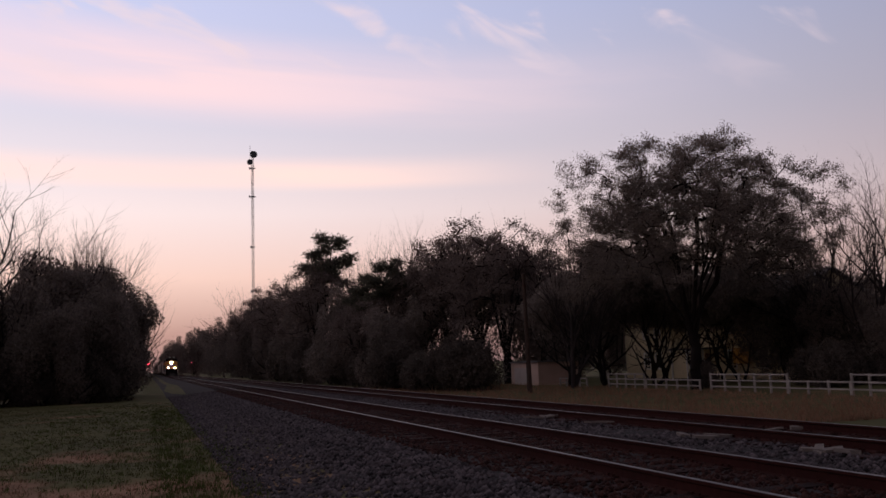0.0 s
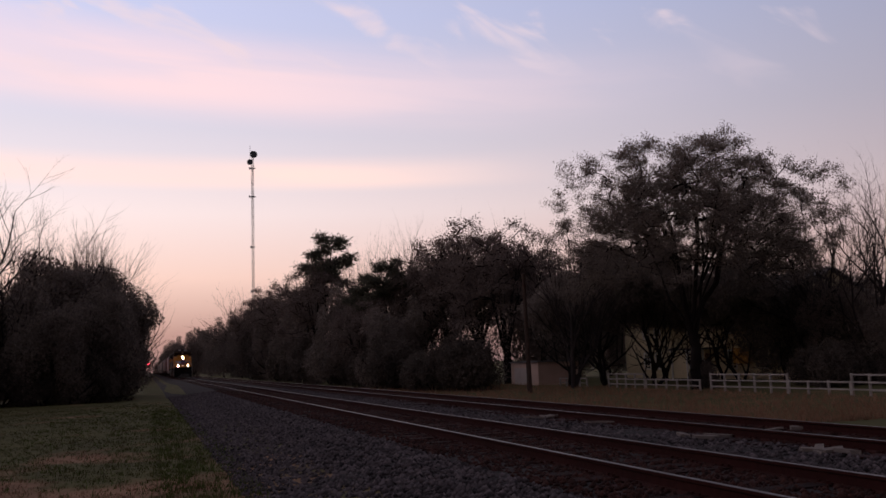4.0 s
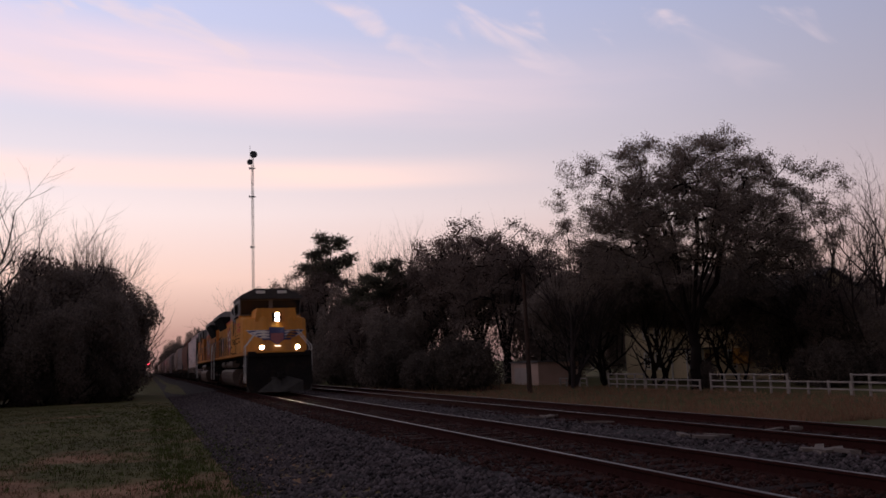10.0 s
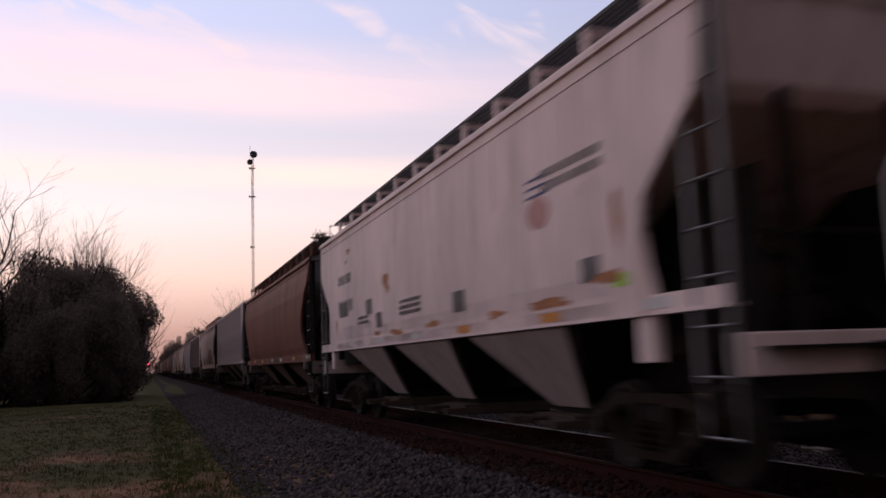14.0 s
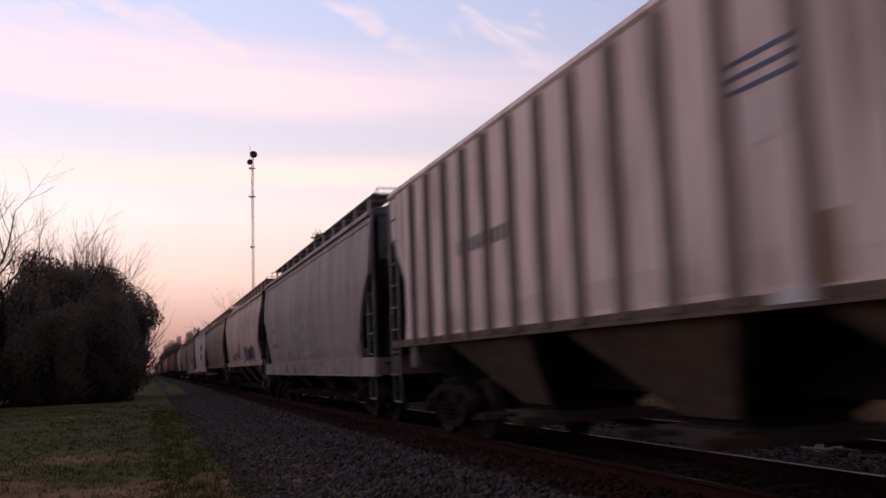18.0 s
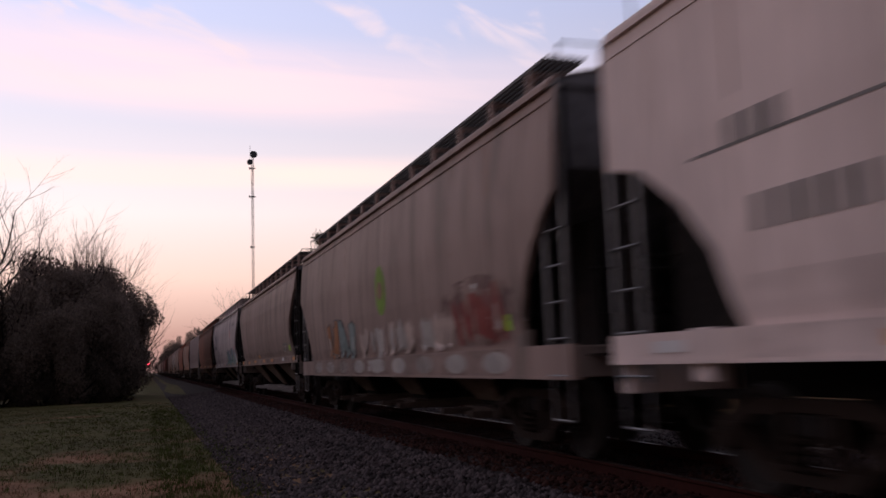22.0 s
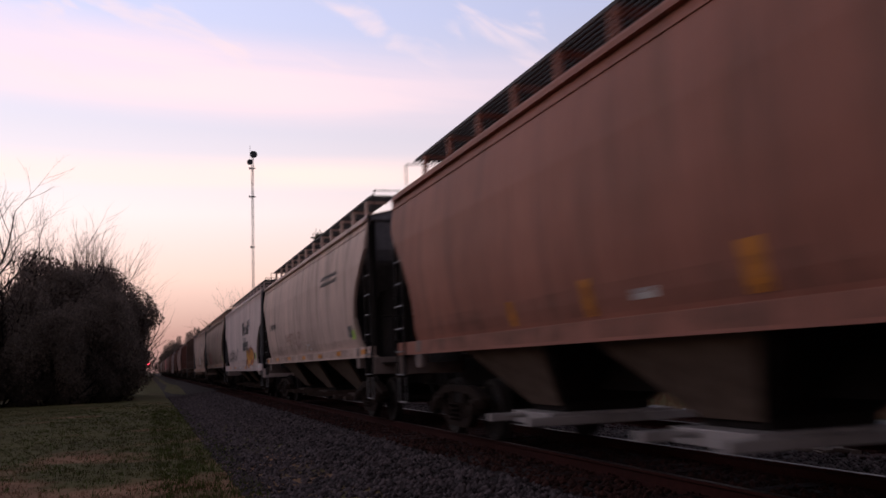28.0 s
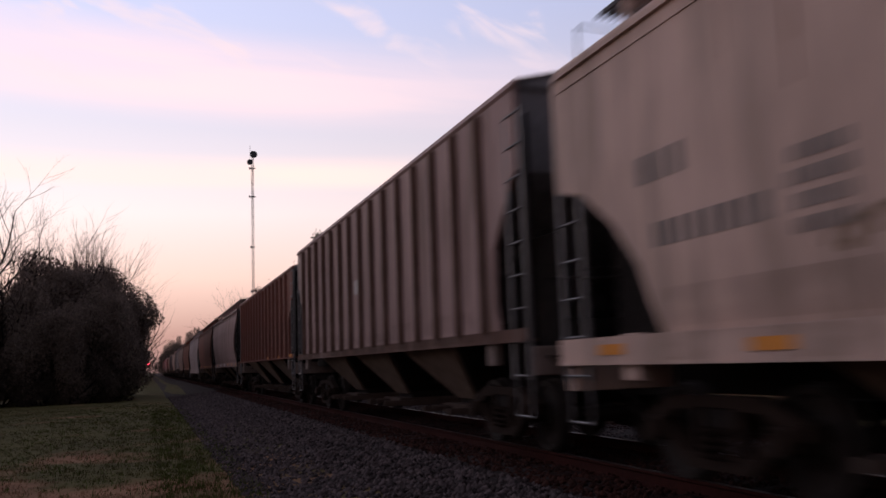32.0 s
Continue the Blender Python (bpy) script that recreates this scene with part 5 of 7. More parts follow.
CARS = []


def place_car(car, gap_front, gap_rear):
    CARS.append((car, (gap_front + gap_rear) / 2))


def emblem(car, kind, y0, y1, z0, z1, pale=False):
    """A small shield: dark blue bars above a pale field."""
    h = z1 - z0
    for k in range(3):
        put("emblem_bar", side_patch(f"eb{kind}{y0}{z0}{k}", kind, y0, y1, z0 + h * (0.58 + 0.15 * k), z0 + h * (0.63 + 0.15 * k), ny=2, nz=1), BLUE, car)
    m = mat("pale_emblem", (0.6, 0.5, 0.48), 0.6, var=0.15, bump=0.05) if pale else mat("pale_red_emblem", (0.5, 0.26, 0.24), 0.6, var=0.2, bump=0.05)
    put("emblem_field", side_patch(f"ef{kind}{y0}{z0}", kind, y0, y1, z0, z0 + h * 0.56, "disc", 8, 8), m, car)


def wall_x(kind, z, off):
    p = PROFILES[kind]
    return -(p["sill"][2] + off) if z < p["sill"][1] else -(max(lerp(p["w"], z), p["sill"][2] if z < p["sill"][1] + 0.05 else 0) + off)


def blob(kind, y, z, ry, rz, off, r, points=11, rough=0.3):
    """A rounded, uneven painted shape lying on the shell."""
    bm = bmesh.new()
    rim = [(math.cos(6.283 * i / points), math.sin(6.283 * i / points), 1 + r.uniform(-rough, rough)) for i in range(points)]
    c = bm.verts.new((wall_x(kind, z, off), y, z))
    rings = []
    for f in (0.5, 1.0):
        rings.append([bm.verts.new((wall_x(kind, z + b * k * rz * f, off), y + a * k * ry * f, z + b * k * rz * f)) for a, b, k in rim])
    for i in range(points):
        j = (i + 1) % points
        bm.faces.new((c, rings[0][i], rings[0][j]))
        bm.faces.new((rings[0][i], rings[1][i], rings[1][j], rings[0][j]))
    return bm


def ribbon(kind, pts, width, off):
    """A brush stroke along (y, z) points."""
    bm = bmesh.new()
    last = None
    for i, (y, z) in enumerate(pts):
        a, b = pts[max(0, i - 1)], pts[min(len(pts) - 1, i + 1)]
        d = Vector((b[0] - a[0], b[1] - a[1]))
        d.normalize()
        n = Vector((-d.y, d.x)) * width / 2
        row = [bm.verts.new((wall_x(kind, z + s * n.y, off), y + s * n.x, z + s * n.y)) for s in (-1, 1)]
        if last:
            bm.faces.new((last[0], row[0], row[1], last[1]))
        last = row
    return bm


def sprayed(name, color, rough=0.6):
    return mat("sprayed_" + name, color, rough, var=0.35, fine=4, broad=1.2, bump=0.02, tint=tuple(0.55 * c + 0.07 for c in color), tint_amount=0.8, tint_scale=2.0)


def graffiti(car, kind, y0, y1, z0, z1, fills, outline, n, seed, strokes=2):
    """Fat sprayed letters: an outline, a fill and a few strokes on each; nothing to read."""
    r = random.Random(seed)
    w, h = (y1 - y0) / n, z1 - z0
    for k in range(n):
        y, z = y0 + (k + 0.5) * w, (z0 + z1) / 2 + r.uniform(-0.08, 0.08) * h
        ry, rz = w * r.uniform(0.52, 0.66), h * r.uniform(0.4, 0.54)
        s = r.randint(0, 9999)
        if outline is not None:
            part("painted_outline", blob(kind, y, z, ry * 1.12, rz * 1.12, 0.006 + 0.001 * (k % 2), random.Random(s)), outline, car)
        part("painted_letter", blob(kind, y, z, ry * 0.92, rz * 0.92, 0.010 + 0.001 * (k % 2), random.Random(s)), r.choice(fills), car)
        for q in range(strokes):
            a = (y + r.uniform(-.5, .5) * ry, z + r.uniform(-.6, .6) * rz)
            pts = [a]
            for i in range(4):
                pts.append((pts[-1][0] + r.uniform(-.3, .3) * ry, pts[-1][1] + r.uniform(-.45, .45) * rz))
            part("painted_stroke", ribbon(kind, pts, min(ry, rz) * 0.16, 0.015 + 0.001 * q), outline if outline is not None and q == 0 else r.choice(fills), car)


def wild(car, kind, y0, y1, z0, z1, fills, outline, shine, n, seed):
    """Overlapping sprayed letters of fat bent strokes, dark edges and pale glints; nothing to read."""
    r = random.Random(seed)
    w, h = (y1 - y0) / n, z1 - z0
    for k in range(n):
        y, fill = y0 + (k + 0.5) * w, fills[k % len(fills)]
        for q in range(3):
            a = (y + r.uniform(-.55, .55) * w, z0 + r.uniform(0.0, 0.2) * h)
            b = (a[0] + r.uniform(-.5, .5) * w, z1 - r.uniform(0.0, 0.25) * h)
            mid = ((a[0] + b[0]) / 2 + r.uniform(-.35, .35) * w, (a[1] + b[1]) / 2)
            pts = [((1 - t) ** 2 * a[0] + 2 * t * (1 - t) * mid[0] + t * t * b[0], (1 - t) ** 2 * a[1] + 2 * t * (1 - t) * mid[1] + t * t * b[1]) for t in (0, .2, .4, .6, .8, 1)]
            width = w * r.uniform(0.24, 0.4)
            lift = 0.001 * (q + 3 * (k % 2))
            if outline is not None:
                part("painted_outline", ribbon(kind, [(p + 0.03, s + 0.03) for p, s in pts], width * 1.4, 0.006 + lift), outline, car)
            part("painted_letter", ribbon(kind, pts, width, 0.013 + lift), fill, car)
        if shine is not None and k % 2 == 0:
            part("painted_glint", ribbon(kind, [(p, s) for p, s in pts[1:4]], width * 0.3, 0.024), shine, car)


def sweep(car, kind, top, depth, fill, low, edge, seed):
    """A broad sprayed flourish under a bent outline, warmer towards its foot."""
    r = random.Random(seed)
    foot = max(1.58, min(z for _, z in top) - 0.1)
    for m, f, off in ((fill, 1.0, 0.006), (low, 0.55, 0.008)):
        bm = bmesh.new()
        last = None
        for y, z in top:
            hi = foot + (z - foot) * f
            row = [bm.verts.new((wall_x(kind, foot + (hi - foot) * v / 5, off), y, foot + (hi - foot) * v / 5)) for v in range(6)]
            if last:
                for i in range(5):
                    bm.faces.new((last[i], last[i + 1], row[i + 1], row[i]))
            last = row
        part("painted_field", bm, m, car)
    def along(u, f):
        y = top[0][0] + (top[-1][0] - top[0][0]) * u
        z = float(np.interp(-y, [-p for p, _ in top], [q for _, q in top]))
        return y, foot + (z - foot) * f
    for f, n, wide in ((1.0, 9, 0.09), (0.72, 6, 0.05), (0.5, 5, 0.06)):
        for q in range(n):
            u0, f0 = (q + r.uniform(0, 0.25)) / n, f + r.uniform(-.06, .04)
            u1 = min(1, u0 + r.uniform(0.5, 1.0) / n)
            part("painted_outline", ribbon(kind, [along(u0 + (u1 - u0) * i / 3, f0 + r.uniform(-.03, .03)) for i in range(4)], wide * r.uniform(0.5, 1.2), 0.01), edge, car)
    wild(car, kind, top[2][0], top[0][0] - 0.1, foot, foot + 0.55, [sprayed("drab", (0.26, 0.19, 0.15)), sprayed("drab_brown", (0.22, 0.13, 0.09))], edge, None, 3, seed)
    for q in range(4):
        y = top[0][0] - 0.15 - q * 0.28
        part("painted_stroke", ribbon(kind, [(y, foot + 0.05), (y - 0.12, foot + r.uniform(.2, .4)), (y - 0.3, foot + r.uniform(.3, .6))], 0.13, 0.013 + 0.001 * q), edge, car)


def scribble(car, kind, y0, y1, z0, z1, material, n, seed, width=0.035):
    r = random.Random(seed)
    for k in range(n):
        y, z = y0 + (y1 - y0) * (k + r.random()) / n, r.uniform(z0, z1)
        pts = [(y, z)]
        for i in range(r.randint(4, 7)):
            pts.append((pts[-1][0] - r.uniform(-0.06, 0.2), min(z1, max(z0, pts[-1][1] + r.uniform(-0.22, 0.22)))))
        part("sprayed_stroke", ribbon(kind, pts, width * r.uniform(0.6, 1.3), 0.007), material, car)


def panel(car, kind, y0, y1, z0, z1, material, name="painted_panel", shape="box"):
    put(name, side_patch(f"{name}{kind}{y0}{z0}{y1}", kind, y0, y1, z0, z1, shape, 8 if shape == "disc" else 4, 8 if shape == "disc" else 4), material, car)


def build_cars():
    white = paint("dull_white", (0.53, 0.48, 0.445), (0.33, 0.2, 0.12), 0.5, cut=0.6)
    pale = paint("pale_grey", (0.42, 0.39, 0.375), (0.2, 0.16, 0.14), 0.6)
    tan = paint("tan_grey", (0.24, 0.19, 0.165), (0.14, 0.105, 0.088), 0.6)
    tan2 = paint("dusty_beige", (0.43, 0.345, 0.28), (0.22, 0.165, 0.12), 0.45)
    pinkish = paint("pinkish_grey", (0.55, 0.45, 0.38), (0.22, 0.17, 0.14), 0.45)
    tanlight = paint("light_tan", (0.50, 0.415, 0.365), (0.2, 0.16, 0.13), 0.45)
    brown2 = paint("warm_red_brown", (0.26, 0.118, 0.083), (0.13, 0.07, 0.052), 0.45)
    brown = paint("red_brown", (0.17, 0.075, 0.052), (0.085, 0.05, 0.04), 0.55)
    faded = mat("paint_faded_brown", (0.35, 0.24, 0.19), 0.65, var=0.2, fine=5, broad=0.5, bump=0.05, stretch=(1, 0.8, 0.9), tint=(0.36, 0.14, 0.098), tint_amount=0.85, tint_scale=0.75, tint_cut=0.46, spec=0.35)
    dark = paint("dark_grey", (0.29, 0.262, 0.262), (0.17, 0.145, 0.14), 0.5)
    mid = paint("mid_grey", (0.30, 0.275, 0.27), (0.13, 0.1, 0.09), 0.7)
    rusty = paint("rust_streaked_grey", (0.68, 0.6, 0.57), (0.2, 0.13, 0.1), 0.7, cut=0.53)
    oxide = paint("oxide_red", (0.14, 0.06, 0.045), (0.07, 0.042, 0.035), 0.5)
    gaps = [44.0, 62.9, 81.1, 99.35, 117.9, 136.0, 154.3, 171.9, 190.0, 208.15, 225.8, 244.2, 262.6, 281.2, 299.4, 318.1, 337.0, 355.6, 373.2, 391.9, 410.3, 427.5]
    while gaps[-1] < 690:
        gaps.append(gaps[-1] + 18.25)
    drab = paint("drab_grey", (0.26, 0.20, 0.185), (0.15, 0.1, 0.08), 0.7, cut=0.5)
    sandy = paint("sandy_grey", (0.43, 0.355, 0.30), (0.2, 0.155, 0.125), 0.5)
    khaki = paint("khaki_tan", (0.48, 0.395, 0.335), (0.22, 0.17, 0.13), 0.45)
    bright = paint("chalky_white", (0.66, 0.6, 0.57), (0.38, 0.24, 0.15), 0.5, cut=0.62)
    spec = [("flat", bright, "white covered hopper car with rust patches"), ("curved", brown, "red-brown covered hopper car"),
            ("ribbed", pale, "pale grey ribbed hopper car with worn lettering"), ("curved", pinkish, "grey-tan hopper car with orange and black spray paint"),
            ("ribbed", rusty, "whitish ribbed hopper car streaked with rust"), ("deep", dark, "dark grey hopper car with faint green spray paint"),
            ("curved", tanlight, "tan hopper car with dark spray paint along its foot"), ("curved", tan2, "beige hopper car with yellow reflectors"),
            ("plated", white, "white hopper car with a large painted slogan"), ("deep", tan, "brown-grey hopper car with red spray paint and green disc"),
            ("curved", tan, "plain tan-grey hopper car"), ("curved", pale, "pale hopper car with blue spray-painted letters"),
            ("curved", brown, "red-brown hopper car with pale scratches"), ("ribbed", pale, "pale ribbed hopper car with dark lettering"),
            ("curved", faded, "faded red and tan hopper car"), ("curved", brown2, "red-brown hopper car with yellow stripes"),
            ("curved", khaki, "khaki tan hopper car with faint spray paint"), ("plated", white, "white hopper car with slogan and orange spray paint"),
            ("curved", tan2, "beige hopper car with red spray paint"), ("plated", sandy, "beige hopper car with white spray paint and dark lettering"),
            ("tall", drab, "grey ribbed hopper car with dark brown stripes"), ("ribbed", oxide, "oxide red ribbed hopper car")]
    more = [("curved", drab), ("curved", oxide), ("deep", mid), ("curved", brown), ("curved", tan), ("flat", mid), ("curved", pinkish), ("ribbed", mid), ("curved", tan2), ("curved", oxide), ("flat", white), ("curved", dark), ("curved", tan), ("curved", brown), ("ribbed", pale), ("curved", mid)]
    names = {id(pale): "pale grey", id(drab): "drab grey", id(oxide): "oxide red", id(mid): "mid grey", id(brown): "red-brown", id(tan): "tan-grey", id(pinkish): "pinkish grey", id(tan2): "beige", id(white): "white", id(dark): "dark grey", id(bright): "white"}
    spec += [(k, m, f"{names[id(m)]} covered hopper car far down the train") for k, m in more]
    out = []
    for k in range(len(gaps) - 1):
        kind, m, label = spec[k % len(spec)]
        # car 5's sill takes the bay colour, a shadow line put into paint
        c = freight_car(kind, m, label, seed=k, near=k < 23, rib_mat=(mat("rib_grey", (0.19, 0.145, 0.13), 0.7, var=0.3, fine=5, broad=0.6, bump=0.1, stretch=(1, 1, 0.4), tint=(0.2, 0.13, 0.1), tint_scale=1.0) if k == 4 else RIB_BROWN) if m in (rusty, drab) else None, bay_mat=pale if k == 0 else None, end_mat=pale if k == 0 else None, ribs_close=k == 4, sill_mat=BAYS if k == 4 else RIB_BROWN if k == 20 else None, gate_mat=PALEGATE if k in (10, 11, 15) else None)
        place_car(c, gaps[k], gaps[k + 1])
        out.append(c)
    return out


HOPPERS = build_cars()
SPEC_KIND = ["flat", "curved", "ribbed", "curved", "ribbed", "deep", "curved", "curved", "plated", "deep", "curved", "curved", "curved", "ribbed", "curved", "curved", "curved", "plated", "curved", "plated", "tall", "ribbed"]


SEAM = 2.76


def decorate():
    blk = sprayed("black", (0.035, 0.033, 0.035))
    grey = sprayed("grey", (0.12, 0.11, 0.11))
    org, orw = sprayed("orange", (0.30, 0.12, 0.05)), sprayed("bright_orange", (0.62, 0.27, 0.05))
    red, dred = sprayed("red", (0.42, 0.09, 0.07)), sprayed("dark_red", (0.22, 0.04, 0.035))
    wht, pale = sprayed("white", (0.52, 0.49, 0.47)), sprayed("pale_pink", (0.44, 0.33, 0.29))
    teal, green = sprayed("teal", (0.12, 0.19, 0.18)), sprayed("green", (0.10, 0.19, 0.08))
    purple = sprayed("purple", (0.19, 0.13, 0.22))
    stain = spray("brown_stain", [(0.16, 0.10, 0.06), (0.2, 0.13, 0.08), (0.13, 0.085, 0.06)], 0.25, 2.4)

    def at(n):
        return HOPPERS[n - 1], SPEC_KIND[n - 1]

    def letters(n, rows):
        c, k = at(n)
        for i, (y0, y1, z0, z1, lines) in enumerate(rows):
            bars(c, k, (y0 + y1) / 2, (z0 + z1) / 2, round(y1 - y0, 2), round(z1 - z0, 2), lines, INK, n * 100 + i)

    c, k = at(1)
    letters(1, [(-6.6, -5.2, 3.0, 3.3, 2), (4.75, 6.1, 2.9, 3.23, 1), (4.65, 6.1, 2.25, 2.65, 1), (-0.4, 0.9, 2.0, 2.3, 3), (3.2, 4.2, 2.0, 2.2, 2)])
    emblem(c, k, -5.4, -4.8, 2.65, 3.3)
    for y0, y1, z0, z1 in ((-6.44, -6.04, 1.94, 2.19), (-2.5, -2.0, 1.9, 2.2), (2.17, 2.6, 1.9, 2.19), (5.1, 6.0, 2.28, 2.6), (2.9, 3.4, 2.2, 2.5)):
        panel(c, k, y0, y1, z0, z1, grey)
    panel(c, k, -6.95, -6.7, 1.84, 1.97, LIME)
    rust_spot, rr = mat("orange_rust_bloom", (0.46, 0.21, 0.115), 0.9, var=0.4, fine=7, broad=2.0, bump=0.1, tint=(0.45, 0.3, 0.2), tint_scale=5.0), random.Random(17)
    for y, z, ry, rz in ((1.75, 2.74, 0.2, 0.13), (1.62, 2.58, 0.1, 0.07), (5.0, 3.72, 0.16, 0.06), (5.2, 3.5, 0.08, 0.05), (-5.2, 1.8, 0.5, 0.06), (-3.6, 1.78, 0.3, 0.05), (-1.0, 1.78, 0.35, 0.05), (1.2, 1.76, 0.4, 0.05), (2.6, 1.8, 0.2, 0.05), (-6.85, 2.55, 0.07, 0.3), (-6.6, 1.95, 0.25, 0.06), (6.4, 2.1, 0.06, 0.2)):
        part("rust_patch", blob(k, y, z, ry, rz, 0.007, rr, 13, 0.4), rust_spot, c)
    letters(3, [(3.6, 6.5, 2.56, 2.99, 1), (3.9, 6.6, 2.1, 2.45, 1), (-4.5, -2.5, 2.9, 3.3, 2)])
    c, k = at(4)
    sweep(c, k, [(-1.4, 1.72), (-1.9, 2.28), (-3.0, 2.42), (-4.0, 2.62), (-4.9, 2.66), (-5.6, 2.4)], 1.5, spray("orange_mist", [(0.40, 0.19, 0.11), (0.38, 0.165, 0.09), (0.40, 0.23, 0.15)], 0.85, 1.1), spray("brown_mist", [(0.33, 0.15, 0.085), (0.30, 0.16, 0.10)], 0.75, 1.4), sprayed("soft_black", (0.10, 0.075, 0.07)), 41)
    wild(c, k, 3.4, 5.0, 1.6, 2.2, [sprayed("skin_pink", (0.4, 0.3, 0.27))], green, None, 2, 42)
    scribble(c, k, 2.9, 5.0, 1.65, 2.25, green, 6, 45, 0.06)
    scribble(c, k, -1.0, 1.3, 1.65, 2.1, sprayed("faint_purple", (0.27, 0.2, 0.28)), 14, 43, 0.11)
    letters(4, [(5.9, 6.9, 2.66, 2.95, 1), (5.8, 6.8, 2.15, 2.44, 1)])
    c, k = at(5)
    emblem(c, k, -2.45, -1.8, 2.7, 3.45, True)
    panel(c, k, -2.78, -2.48, 1.62, 2.1, sprayed("rust_orange", (0.36, 0.2, 0.13)))
    letters(5, [(2.5, 4.6, 2.6, 2.9, 1)])
    c, k = at(6)
    scribble(c, k, -0.9, 2.6, 1.55, 2.2, sprayed("pale_olive", (0.34, 0.325, 0.265)), 22, 61, 0.1)
    scribble(c, k, -1.2, 1.9, 2.0, 2.75, sprayed("faint_olive", (0.31, 0.295, 0.25)), 18, 62, 0.13)
    panel(c, k, 2.55, 2.78, 1.38, 1.72, org)
    panel(c, k, 0.75, 0.92, 1.4, 1.7, org)
    panel(c, k, -7.3, -6.9, 1.4, 1.68, grey)
    letters(6, [(5.5, 6.3, 2.3, 2.55, 1), (4.9, 6.2, 1.8, 2.0, 1)])
    c, k = at(7)
    scribble(c, k, 1.0, 1.9, 1.7, 2.2, blk, 7, 71, 0.07)
    scribble(c, k, 0.2, 0.9, 1.7, 2.4, org, 5, 74, 0.12)
    graffiti(c, k, -5.4, -1.6, 1.55, 2.15, [blk, grey, purple], blk, 5, 72, 3)
    scribble(c, k, 3.0, 3.9, 2.15, 2.4, red, 4, 73)
    smear = sprayed("brown_smear", (0.24, 0.165, 0.135))
    scribble(c, k, 2.5, 4.4, 1.66, 1.95, smear, 16, 75, 0.09)
    panel(c, k, 3.45, 3.85, 1.89, 2.12, smear)
    scribble(c, k, 1.95, 2.35, 1.8, 2.1, sprayed("dull_red", (0.36, 0.14, 0.12)), 4, 76, 0.04)
    letters(7, [(5.85, 6.7, 1.9, 2.5, 3)])
    emblem(c, k, -4.0, -3.4, 3.0, 3.5)
    c, k = at(8)
    panel(c, k, -6.35, -5.95, 1.8, 2.1, blk)
    scribble(c, k, -6.5, -5.8, 1.75, 2.15, wht, 3, 81, 0.025)
    panel(c, k, -7.0, -6.8, 1.7, 1.85, LIME)
    letters(8, [(5.0, 6.2, 2.34, 2.63, 1), (5.3, 6.3, 1.84, 2.06, 2), (-5.6, -3.4, 2.7, 2.95, 1)])
    for n, y, z in ((9, -1.25, 2.80), (18, -1.3, 2.74)):
        c, k = at(n)
        text_part(c, "We will", y, z, 0.86, grey, -1.556)
        text_part(c, "deliver.", y - 0.2, z - 0.72, 0.86, grey, -1.556)
    c, k = at(9)
    emblem(c, k, -5.1, -4.45, 2.62, 3.4, True)
    letters(9, [(5.9, 6.6, 2.64, 2.98, 1), (5.1, 6.4, 1.93, 2.34, 1), (2.6, 3.8, 1.75, 2.0, 3)])
    scribble(c, k, -5.0, -2.6, 1.6, 2.0, blk, 7, 91, 0.06)
    scribble(c, k, 0.0, 5.0, 1.6, 2.0, grey, 7, 92, 0.05)
    for q in (9,):
        part("weld_seam", ribbon("plated", [(-7.2, SEAM), (0, SEAM), (7.0, SEAM)], 0.025, 0.004), INK, at(q)[0])
    c, k = at(10)
    panel(c, k, -1.15, -0.4, 2.1, 3.05, FOAM, "green_disc", "disc")
    panel(c, k, -6.9, -6.7, 1.55, 1.75, LIME)
    put("dark_centre", side_patch("dark_centre", k, -0.95, -0.55, 2.4, 2.75, "disc", 8, 8), None or sprayed("brown", (0.2, 0.1, 0.06)), c).location.x = -0.006
    wild(c, k, 2.0, 4.5, 1.35, 2.25, [sprayed("pale_teal", (0.2, 0.25, 0.245)), sprayed("pale_teal", (0.2, 0.25, 0.245)), org], blk, wht, 3, 101)
    wild(c, k, -4.6, 1.0, 1.35, 1.95, [pale, sprayed("dirty_white", (0.36, 0.32, 0.3))], None, None, 7, 102)
    for a in range(9):
        panel(c, k, -6.8 + a * 1.55, -5.9 + a * 1.55, 1.02, 1.3, sprayed("dirty_white", (0.36, 0.32, 0.3)), "pale_smear", "disc")
    panel(c, k, -7.15, -4.2, 1.36, 2.35, spray("dark_red_mist", [(0.12, 0.06, 0.055), (0.13, 0.055, 0.05), (0.11, 0.06, 0.055)], 0.35, 2.4), "red_spray", "disc")
    wild(c, k, -6.7, -5.0, 1.4, 2.2, [dred], None, None, 3, 103)
    scribble(c, k, -6.6, -5.6, 1.6, 2.2, wht, 3, 104, 0.05)
    panel(c, k, -0.7, 0.6, 1.06, 1.28, wht)
    letters(11, [(-6.5, -5.4, 1.7, 2.0, 2)])
    c, k = at(11)
    panel(c, k, -7.0, -6.75, 1.72, 1.9, LIME)
    panel(c, k, 1.2, 1.65, 1.6, 1.72, orw)
    scribble(c, k, -6.6, -5.4, 1.65, 2.0, wht, 3, 111, 0.025)
    c, k = at(12)
    wild(c, k, -6.9, -2.0, 1.42, 1.72, [sprayed("sea_green", (0.17, 0.25, 0.22))], None, None, 10, 122)
    wild(c, k, -6.6, -2.3, 1.58, 2.28, [sprayed("pale_blue", (0.24, 0.29, 0.34)), sprayed("mist_blue", (0.19, 0.23, 0.28)), sprayed("sea_green", (0.17, 0.25, 0.22))], blk, wht, 6, 121)
